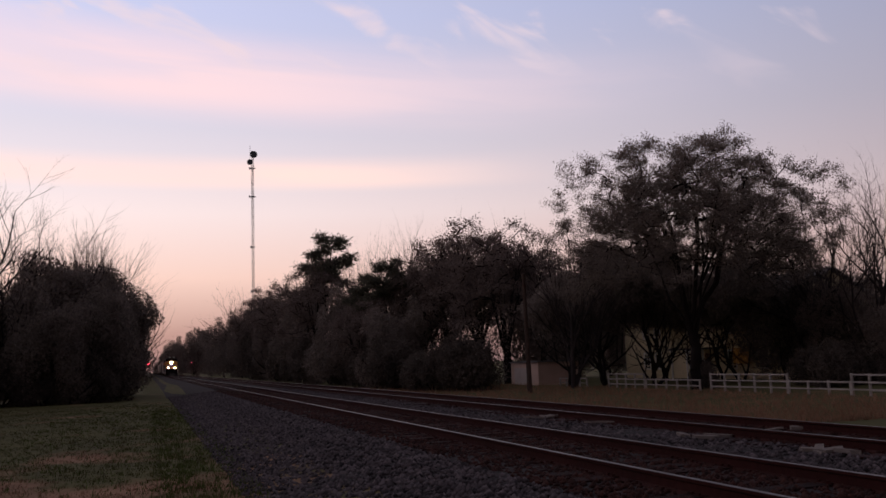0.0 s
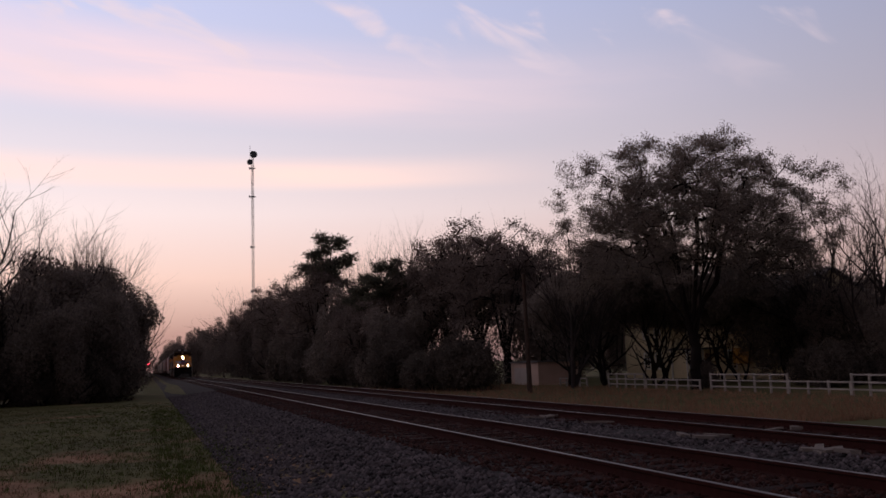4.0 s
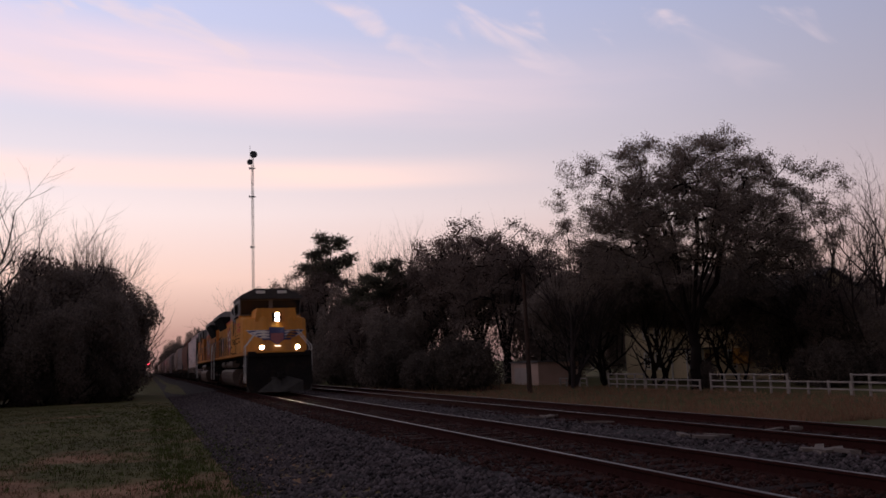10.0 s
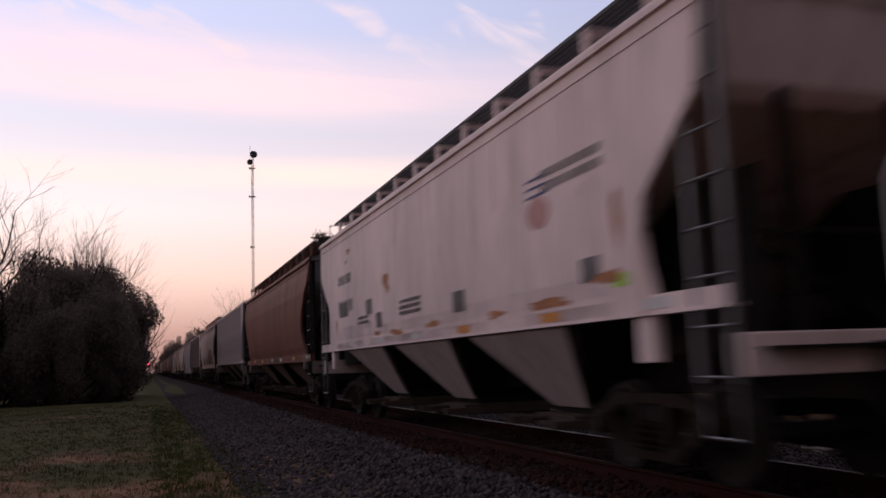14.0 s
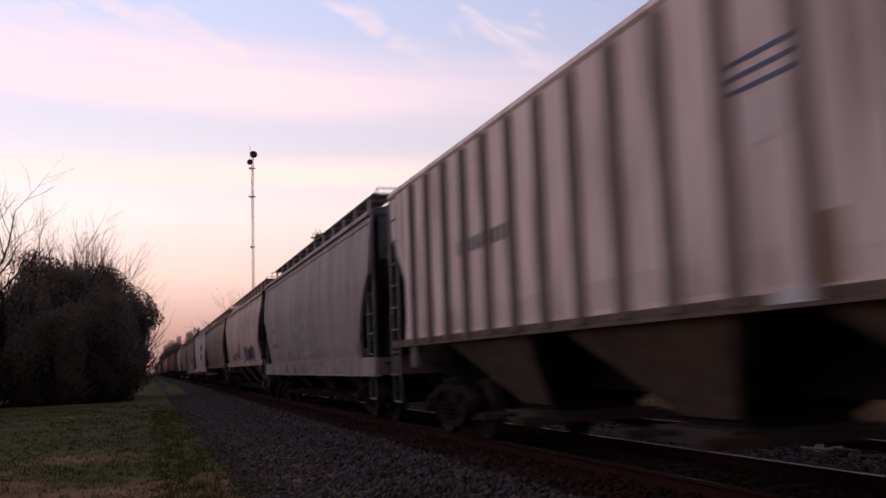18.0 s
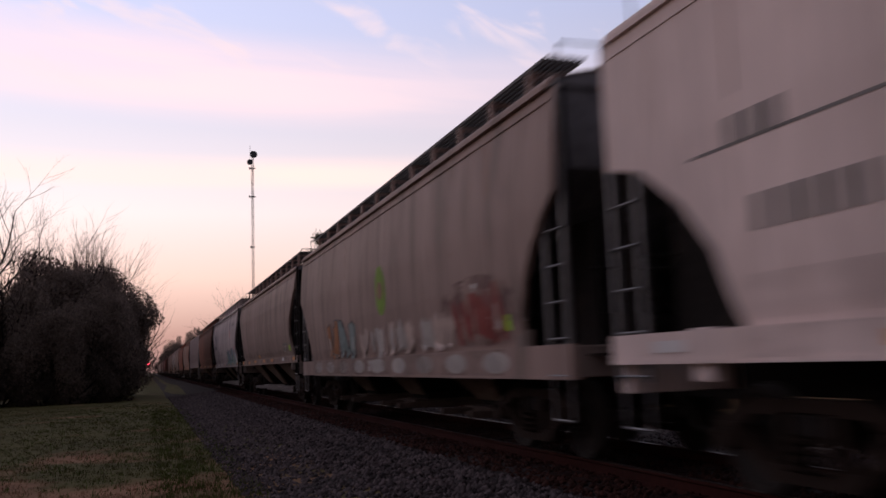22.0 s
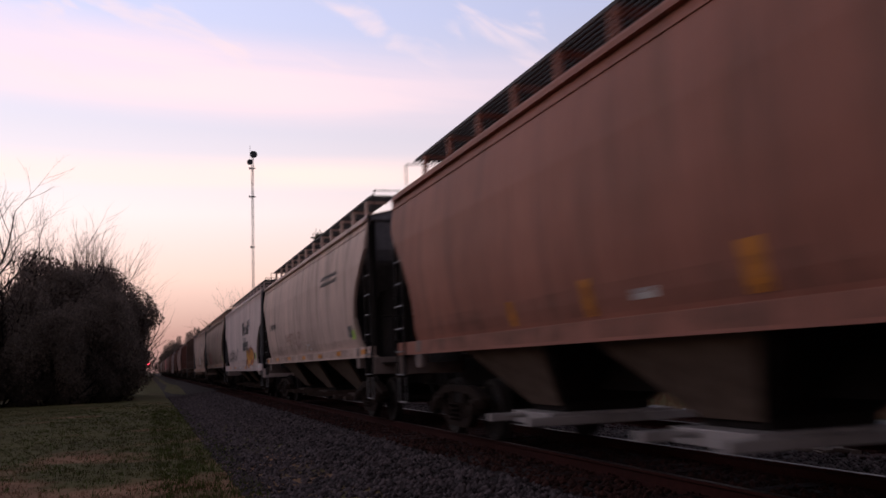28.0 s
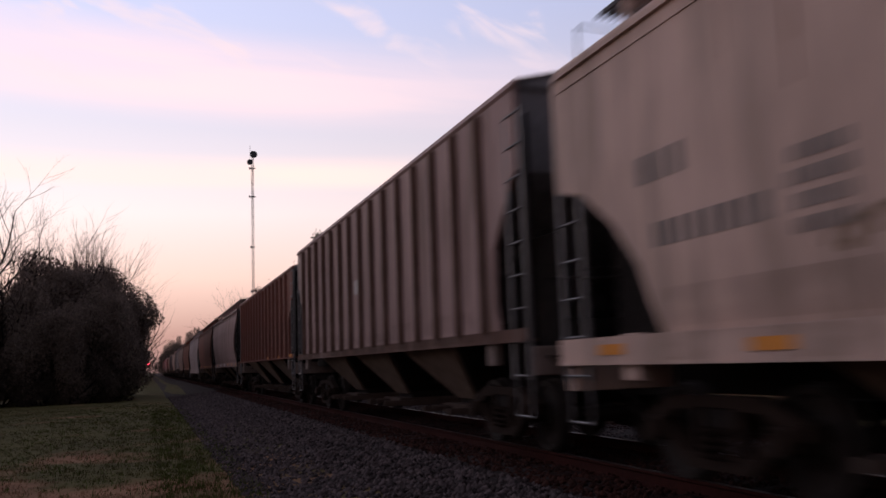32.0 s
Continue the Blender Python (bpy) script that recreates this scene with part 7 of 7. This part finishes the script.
def lead_engine():
    e = thing("locomotive", "yellow diesel locomotive with grey roof and lit headlights leading the train", "locomotive", "locomotives of the train")
    Y = LOCO_Y
    under_gear(e, 0.15, 21.5, Y, 7.8, 15.4)
    engine_truck(e, 0, (2.45, 4.25, 6.1))
    engine_truck(e, 0, (15.7, 17.55, 19.35))
    for a, b in ((7.85, 11.7), (13.3, 15.3)):
        for s in (-1, 1):
            bm = bmesh.new()
            rod(bm, (s * 1.25, a, 1.47), (s * 1.25, b, 1.47), 0.2, 16)
            part("air_reservoir", bm, TANK, e)
    # nose: a shallow arrow in plan, its top sloping up to the windshield
    bm = bmesh.new()
    plan = [(-0.6, 0.85), (0.6, 0.85), (1.5, 1.5), (1.5, 3.6), (-1.5, 3.6), (-1.5, 1.5)]
    top = [3.62, 3.62, 3.55, 3.78, 3.78, 3.55]
    lo = [bm.verts.new((x, y, 1.97)) for x, y in plan]
    hi = [bm.verts.new((x * 0.985, y + (0.12 if y < 3 else 0), z)) for (x, y), z in zip(plan, top)]
    for i in range(6):
        j = (i + 1) % 6
        bm.faces.new((lo[i], lo[j], hi[j], hi[i]))
    bm.faces.new(list(reversed(lo)))
    bm.faces.new(hi)
    bmesh.ops.bevel(bm, geom=bm.edges[:], offset=0.05, segments=2, affect="EDGES")
    part("nose", bm, Y, e, "blunt yellow nose")
    bm = bmesh.new()
    prism(bm, [(-1.0, 3.4), (1.0, 3.4), (0.9, 4.02), (-0.9, 4.02)], "y", 1.12, 3.35)
    part("nose_hump", bm, Y, e)
    bm = bmesh.new()
    box(bm, -0.2, 0.2, 0.8, 1.15, 3.36, 3.8, 0.03)
    hb = part("headlight_box", bm, UNDER, e)
    for z in (3.46, 3.69):
        bm = bmesh.new()
        rod(bm, (0, 0.8, z), (0, 0.765, z), 0.09, 20)
        part("headlight", bm, BEAM, hb, "lit round headlight")
        bm = bmesh.new()
        rim(bm, (0, 0.8, z), 0.095, 0.112, 0.1)
        part("lamp_rim", bm, UNDER, hb)
    # cab
    slab("cab_lower", e, Y, -1.5, 1.5, 3.3, 6.2, 1.97, 3.8, 0.01)
    bm = bmesh.new()
    prism(bm, [(3.3, 3.8), (3.02, 4.62), (3.2, 4.74), (6.2, 4.74), (6.2, 3.8)], "x", -1.49, 1.49)
    part("cab_upper", bm, LOCO_G, e, "dark grey upper cab")
    sweep_y("cab_roof", e, ROOF_D, [(-1.53, 4.6), (1.53, 4.6), (1.53, 4.74), (1.0, 5.02), (0.8, 5.1), (-0.8, 5.1), (-1.0, 5.02), (-1.53, 4.74)], 2.8, 6.3, "dark grey cab roof")
    for s in (-1, 1):
        bm = bmesh.new()
        q = [(s * 0.1, 3.27, 3.86), (s * 1.44, 3.27, 3.86), (s * 1.44, 3.04, 4.54), (s * 0.1, 3.04, 4.54)]
        a, b = [bm.verts.new(c) for c in q], [bm.verts.new((x, y - 0.03, z)) for x, y, z in q]
        bm.faces.new(a)
        bm.faces.new(list(reversed(b)))
        for i in range(4):
            j = (i + 1) % 4
            bm.faces.new((a[i], a[j], b[j], b[i]))
        part("windshield", bm, PANE, e)
        # grey band with the side windows
        slab("cab_side_band", e, LOCO_G, min(s * 1.5, s * 1.512), max(s * 1.5, s * 1.512), 3.35, 6.2, 3.84, 4.58, 0)
        for a, b in ((3.75, 4.5), (4.6, 5.45)):
            slab("side_window", e, PANE, min(s * 1.512, s * 1.52), max(s * 1.512, s * 1.52), a, b, 3.92, 4.46, 0)
        slab("window_ledge", e, UNDER, min(s * 1.5, s * 1.58), max(s * 1.5, s * 1.58), 3.7, 5.5, 3.74, 3.79, 0)
        slab("mirror", e, UNDER, min(s * 1.55, s * 1.72), max(s * 1.55, s * 1.72), 3.55, 3.6, 3.95, 4.3, 0.01)
        slab("number_board", e, mat("number_board_white", (0.6, 0.6, 0.58), 0.5, var=0.1, bump=0), min(s * 0.3, s * 0.75), max(s * 0.3, s * 0.75), 2.77, 2.8, 4.86, 5.0, 0)
    slab("red_line", e, LOCO_R, -1.522, -1.5, 3.35, 5.15, 3.76, 3.815, 0)
    # cabinet behind the cab
    slab("equipment_cabinet", e, Y, -1.5, 1.5, 6.2, 8.25, 1.97, 3.8, 0.02)
    slab("cabinet_top", e, LOCO_G, -1.44, 1.44, 6.2, 8.25, 3.8, 4.5, 0.03)
    slab("inverter_vent", e, GRILLE, -1.46, -1.44, 6.85, 8.15, 3.9, 4.45, 0)
    slab("air_intake", e, LOCO_G, -1.1, 1.1, 8.25, 9.6, 4.0, 4.5, 0.06)
    slab("horn_bracket", e, UNDER, -0.3, 0.3, 9.0, 9.2, 4.5, 4.68, 0.02)
    near_sheet("grey_flank", e, LOCO_G, [(5.2, 3.5), (8.2, 3.95), (8.2, 4.3), (5.2, 3.83)], -1.503)
    near_sheet("red_line", e, LOCO_R, [(5.2, 3.44), (8.2, 3.87), (8.2, 3.95), (5.2, 3.52)], -1.512)
    # flat near-black sheets stand in for the shaded door recess
    for a, b in ((6.1, 6.5), (6.98, 7.2)):
        near_sheet("door_slot", e, UNDER, [(a, 2.95), (b, 2.95), (b, 3.72), (a, 3.72)], -1.52)
    near_sheet("door_panel", e, Y, [(6.52, 2.95), (6.96, 2.95), (6.96, 3.72), (6.52, 3.72)], -1.522)
    near_sheet("cab_rear_post", e, UNDER, [(5.12, 2.8), (5.22, 2.8), (5.22, 4.55), (5.12, 4.55)], -1.524)
    louvers(e, 6.45, 7.05, 2.48, 2.76, 1.5, 4)
    louvers(e, 5.5, 6.07, 2.44, 2.72, 1.5, 4)
    worn = mat("worn_red_lettering", (0.6, 0.13, 0.1), 0.6, var=0.35, fine=9, broad=3, bump=0, tint=(0.5, 0.24, 0.07), tint_amount=0.5, tint_scale=4)
    for k in range(8):
        for z in (3.0, 3.28):
            near_sheet("letter_bar", e, worn, [(2.9 + k * 0.22, z), (3.02 + k * 0.22, z), (3.02 + k * 0.22, z + 0.19), (2.9 + k * 0.22, z + 0.19)], -1.502, "", 0.004)
    near_sheet("door_seam", e, UNDER, [(5.1, 1.975), (7.5, 1.975), (7.5, 2.03), (5.1, 2.03)], -1.503)
    near_sheet("door_seam", e, UNDER, [(3.3, 2.68), (5.05, 2.68), (5.05, 2.73), (3.3, 2.73)], -1.503)
    near_sheet("door_seam", e, UNDER, [(2.6, 2.86), (5.05, 2.86), (5.05, 2.88), (2.6, 2.88)], -1.503)
    for a in (5.3, 7.5):
        near_sheet("door_seam", e, UNDER, [(a, 2.03), (a + 0.025, 2.03), (a + 0.025, 2.85), (a, 2.85)], -1.503)
    for a, z in ((7.15, 2.32), (7.15, 2.02), (4.35, 2.45), (3.1, 2.5), (2.75, 3.2)):
        slab("grab_iron", e, UNDER, -1.55, -1.5, a, a + 0.28, z, z + 0.05, 0.01)
    # long hood
    sweep_y("long_hood", e, Y, [(-1.22, 1.97), (1.22, 1.97), (1.22, 3.95), (1.0, 4.05), (-1.0, 4.05), (-1.22, 3.95)], 8.25, 20.35)
    sweep_y("hood_roof", e, LOCO_G, [(-1.23, 3.99), (1.23, 3.99), (1.02, 4.14), (-1.02, 4.14)], 8.25, 14.1)
    slab("red_line", e, LOCO_R, -1.235, -1.22, 8.25, 14.1, 3.9, 3.985, 0)
    doors(e, 8.5, 13.0, 2.05, 3.35, 1.22, Y, 6)
    doors(e, 13.2, 18.1, 2.05, 3.25, 1.22, Y, 6)
    flag(e, 9.4, 13.3, 2.3, 3.65, -1.25, 9.95, 11.4, 3.15)
    shield(e, 16.85, 2.68, 0.75, 0.95, -1.25)
    flare(e, 14.1, 20.3, 1.4, 4.62, 3.5, Y)
    slab("rear_vent", e, UNDER, -1.235, -1.22, 18.25, 18.85, 2.1, 3.35, 0)
    slab("rear_vent", e, UNDER, -1.235, -1.22, 19.35, 20.1, 2.1, 3.3, 0)
    slab("rear_hood_cap", e, Y, -1.2, 1.2, 19.6, 20.33, 3.9, 4.35, 0.03)
    for s in (-1, 1):
        handrail(e, 8.6, 22.0 - 0.9, s)
    # front platform, pilot, ditch lights
    slab("anticlimber", e, UNDER, -1.45, 1.45, -0.15, 0.9, 1.72, 1.97, 0.03)
    slab("anticlimber_lip", e, LOCO_Y, -1.1, 1.1, -0.2, -0.1, 1.9, 1.99, 0.01)
    for s in (-1, 1):
        slab("lower_step", e, LOCO_S, min(s * 1.15, s * 1.5), max(s * 1.15, s * 1.5), 0.62, 0.66, 0.42, 0.72, 0)
        # the glint on the step, painted as a glowing strip
        slab("step_edge_glint", e, GLINT, min(s * 1.2, s * 1.45), max(s * 1.2, s * 1.45), 0.58, 0.62, 0.72, 0.745, 0)
    for s in (-0.815, 0.815):
        bm = bmesh.new()
        box(bm, s - 0.16, s + 0.16, 0.04, 0.25, 1.97, 2.3, 0.03)
        dl = part("ditch_light_box", bm, LOCO_Y, e)
        bm = bmesh.new()
        rod(bm, (s, 0.04, 2.147), (s, 0.01, 2.147), 0.09, 20)
        part("ditch_light", bm, BEAM, dl, "lit round ditch light")
        bm = bmesh.new()
        rim(bm, (s, 0.04, 2.147), 0.095, 0.115, 0.1)
        part("lamp_rim", bm, UNDER, dl)
    # a small bright plate, its shine given as glow
    slab("glinting_plate", e, GLINT, -0.14, 0.14, 0.7, 0.76, 2.2, 2.235, 0)
    bm = bmesh.new()
    prism(bm, [(-1.45, 1.72), (1.45, 1.72), (1.5, 0.5), (1.35, 0.16), (-1.35, 0.16), (-1.5, 0.5)], "y", -0.02, 0.25)
    part("pilot_plate", bm, UNDER, e)
    bm = bmesh.new()
    v = [(-1.5, 0.2, 0.12), (0, -0.55, 0.12), (1.5, 0.2, 0.12), (1.5, 0.2, 0.8), (0, -0.1, 0.8), (-1.5, 0.2, 0.8)]
    v = [bm.verts.new(c) for c in v]
    bm.faces.new((v[0], v[1], v[4], v[5]))
    bm.faces.new((v[1], v[2], v[3], v[4]))
    bmesh.ops.solidify(bm, geom=bm.faces[:], thickness=0.05)
    part("snow_plow", bm, PLOW, e)
    put("coupler", shared("coupler", coupler), UNDER, e, "", pose(0, -0.05, 0, 0, 0, 180))
    put("coupler", SHARED["coupler"], UNDER, e, "", pose(0, 21.5, 0))
    steps(e, 0.62, 1, 0.55)
    steps(e, 21.0, -1)
    # nose emblem: wings either side of a shield
    for s in (-1, 1):
        def at(x, z, off):
            return 0.85 + (max(0, abs(x) - 0.6)) * 0.722 + (z - 1.97) * 0.074 - off
        q = [(s * 0.28, 2.98), (s * 0.6, 2.98), (s * 1.38, 3.0), (s * 1.22, 2.83), (s * 0.95, 2.68), (s * 0.6, 2.56), (s * 0.28, 2.5)]
        bm = bmesh.new()
        bm.faces.new([bm.verts.new((x, at(x, z, 0.03), z)) for x, z in q])
        part("wing", bm, FLAG_W, e, "white wing of the nose emblem")
        for k in range(4):
            z = 2.965 - k * 0.125
            far = 1.33 - k * 0.2
            q = [(s * 0.28, z), (s * 0.6, z), (s * far, z), (s * (far - 0.08), z - 0.082), (s * 0.6, z - 0.082), (s * 0.28, z - 0.082)]
            bm = bmesh.new()
            bm.faces.new([bm.verts.new((x, at(x, zz, 0.036), zz)) for x, zz in q])
            part("wing_bar", bm, NAVY, e)
    for name, m, q in (("nose_shield_rim", NAVY, [(-0.36, 3.1), (0.36, 3.1), (0.35, 2.52), (0, 2.28), (-0.35, 2.52)]), ("nose_shield", mat("nose_red_field", (0.3, 0.1, 0.11), 0.5, var=0.25, bump=0), [(-0.3, 2.82), (0.3, 2.82), (0.3, 2.52), (0, 2.33), (-0.3, 2.52)]), ("nose_shield_top", mat("emblem_deep_blue", (0.05, 0.06, 0.16), 0.5, var=0.2, bump=0), [(-0.3, 2.84), (0.3, 2.84), (0.28, 3.06), (0, 3.1), (-0.28, 3.06)])):
        bm = bmesh.new()
        bm.faces.new([bm.verts.new((x, (0.815 if name == "nose_shield_rim" else 0.807) + (z - 1.97) * 0.074, z)) for x, z in q])
        part(name, bm, m, e)
    return e


def second_engine():
    """Built with its cab towards the rear: it runs backwards."""
    e = thing("locomotive", "faded yellow diesel locomotive running cab-last behind the first", "locomotive", "locomotives of the train")
    Y = LOCO_O
    o = -22.4     # its own origin is the coupling to the engine ahead
    under_gear(e, 22.9 + o, 43.3 + o, Y, 30.9 + o, 38.4 + o)
    engine_truck(e, 0, (24.9 + o, 26.7 + o, 28.5 + o))
    engine_truck(e, 0, (37.37 + o, 39.25 + o, 41.0 + o))
    for s in (-1, 1):
        bm = bmesh.new()
        rod(bm, (s * 1.25, 31.0 + o, 1.47), (s * 1.25, 36.0 + o, 1.47), 0.2, 16)
        part("air_reservoir", bm, TANK, e)
    sweep_y("long_hood", e, Y, [(-1.2, 1.97), (1.2, 1.97), (1.2, 3.95), (1.0, 4.05), (-1.0, 4.05), (-1.2, 3.95)], 23.2 + o, 34.2 + o)
    sweep_y("hood_roof", e, LOCO_G, [(-1.21, 3.99), (1.21, 3.99), (1.14, 4.36), (-1.14, 4.36)], 28.6 + o, 34.3 + o)
    slab("red_line", e, LOCO_R, -1.215, -1.2, 28.7 + o, 34.3 + o, 3.88, 3.96, 0)
    flare(e, 23.25 + o, 28.6 + o, 0.5, 4.6, 3.36, Y)
    slab("end_grille", e, UNDER, -1.215, -1.2, 23.75 + o, 24.6 + o, 2.66, 3.4, 0)
    for z in (2.4, 2.75, 3.1, 3.45, 3.8):
        slab("end_slat", e, LOCO_O, -1.0, 1.0, 23.15 + o, 23.2 + o, z, z + 0.16, 0.01)
    doors(e, 24.2 + o, 28.6 + o, 2.05, 3.3, 1.2, Y, 5)
    doors(e, 28.7 + o, 33.9 + o, 2.05, 3.3, 1.2, Y, 6)
    flag(e, 29.45 + o, 32.95 + o, 2.4, 3.65, -1.23, 31.7 + o, 32.9 + o, 3.2)
    shield(e, 25.45 + o, 2.68, 0.65, 0.95, -1.23)
    slab("dynamic_brake_hatch", e, LOCO_G, -0.95, 0.95, 32.2 + o, 33.9 + o, 4.15, 4.42, 0.05)
    # cabinet and cab at the rear
    door = mat("brown_shadowed_door", (0.15, 0.065, 0.03), 0.7, var=0.25, bump=0.05)
    # near-black block put in place of the deep gap's shade
    slab("hood_gap", e, UNDER, -1.1, 1.1, 34.2 + o, 34.75 + o, 1.97, 3.9, 0)
    slab("equipment_cabinet", e, Y, -1.42, 1.42, 34.75 + o, 36.6 + o, 1.97, 3.8, 0.02)
    slab("cabinet_top", e, LOCO_G, -1.38, 1.38, 34.3 + o, 36.6 + o, 3.8, 4.5, 0.03)
    slab("intake_grille", e, GRILLE, -1.4, -1.38, 34.45 + o, 36.4 + o, 3.84, 4.45, 0)
    # a black sheet stands in for the shade inside an opening
    slab("filler_hatch", e, GRILLE, -1.44, -1.42, 35.65 + o, 36.2 + o, 2.0, 2.62, 0)
    slab("cab", e, Y, -1.4, 1.4, 36.6 + o, 39.8 + o, 1.97, 4.0, 0.02)
    slab("cab_shoulder", e, LOCO_G, -1.4, 1.4, 36.6 + o, 39.8 + o, 4.0, 4.5, 0.02)
    slab("cab_window", e, GRILLE, -1.412, -1.4, 36.7 + o, 38.0 + o, 3.42, 3.98, 0)
    slab("door_recess", e, door, -1.412, -1.4, 38.1 + o, 39.7 + o, 2.7, 3.68, 0)
    slab("door_window", e, GRILLE, -1.412, -1.4, 38.1 + o, 39.7 + o, 3.7, 4.5, 0)
    slab("door_post", e, Y, -1.43, -1.4, 38.0 + o, 38.1 + o, 2.66, 4.0, 0)
    slab("cab_front", e, Y, -1.45, 1.45, 39.8 + o, 42.75 + o, 1.97, 3.74, 0.03)
    slab("cab_upper", e, LOCO_G, -1.45, 1.45, 39.8 + o, 42.75 + o, 3.74, 4.45, 0.03)
    sweep_y("cab_roof", e, LOCO_G, [(-1.46, 4.4), (1.46, 4.4), (1.46, 4.5), (1.1, 4.7), (-1.1, 4.7), (-1.46, 4.5)], 36.5 + o, 42.8 + o, "grey cab roof")
    slab("cab_window", e, BRIGHT, -1.462, -1.45, 40.8 + o, 41.9 + o, 3.84, 4.2, 0, "cab window reflecting the sky")
    slab("window_post", e, UNDER, -1.468, -1.46, 41.3 + o, 41.38 + o, 3.84, 4.2, 0)
    slab("window_ledge", e, UNDER, -1.53, -1.45, 39.9 + o, 42.2 + o, 3.68, 3.73, 0)
    slab("battery_box", e, Y, -1.5, 1.5, 36.3 + o, 39.5 + o, 1.97, 2.66, 0.03)
    for k in range(6):
        slab("louver", e, UNDER, -1.512, -1.5, 36.5 + k * 0.5 + o, 36.8 + k * 0.5 + o, 2.5, 2.56, 0)
        slab("box_hinge", e, UNDER, -1.512, -1.5, 36.55 + k * 0.5 + o, 36.65 + k * 0.5 + o, 2.0, 2.06, 0)
    for a, b in ((40.9, 41.9), (40.2, 40.5)):
        louvers(e, a + o, b + o, 2.1, 2.5, 1.452, 7)
    for k in range(4):
        slab("louver", e, UNDER, -1.462, -1.45, 40.2 + k * 0.55 + o, 40.5 + k * 0.55 + o, 2.62, 2.68, 0)
    for s in (-1, 1):
        handrail(e, 23.6 + o, 42.6 + o, s)
    for s in (0, 1):
        put("coupler", shared("coupler", coupler), UNDER, e, "", pose(0, (22.95 if s == 0 else 43.1) + o, 0, 0, 0, 180 if s == 0 else 0))
    steps(e, 23.4 + o, 1)
    steps(e, 43.0 + o, -1)
    slab("end_platform", e, UNDER, -1.45, 1.45, 22.6 + o, 23.2 + o, 1.72, 1.97, 0.02)
    return e


CARS.append((lead_engine(), 0.0))
CARS.append((second_engine(), 22.4))
motions()
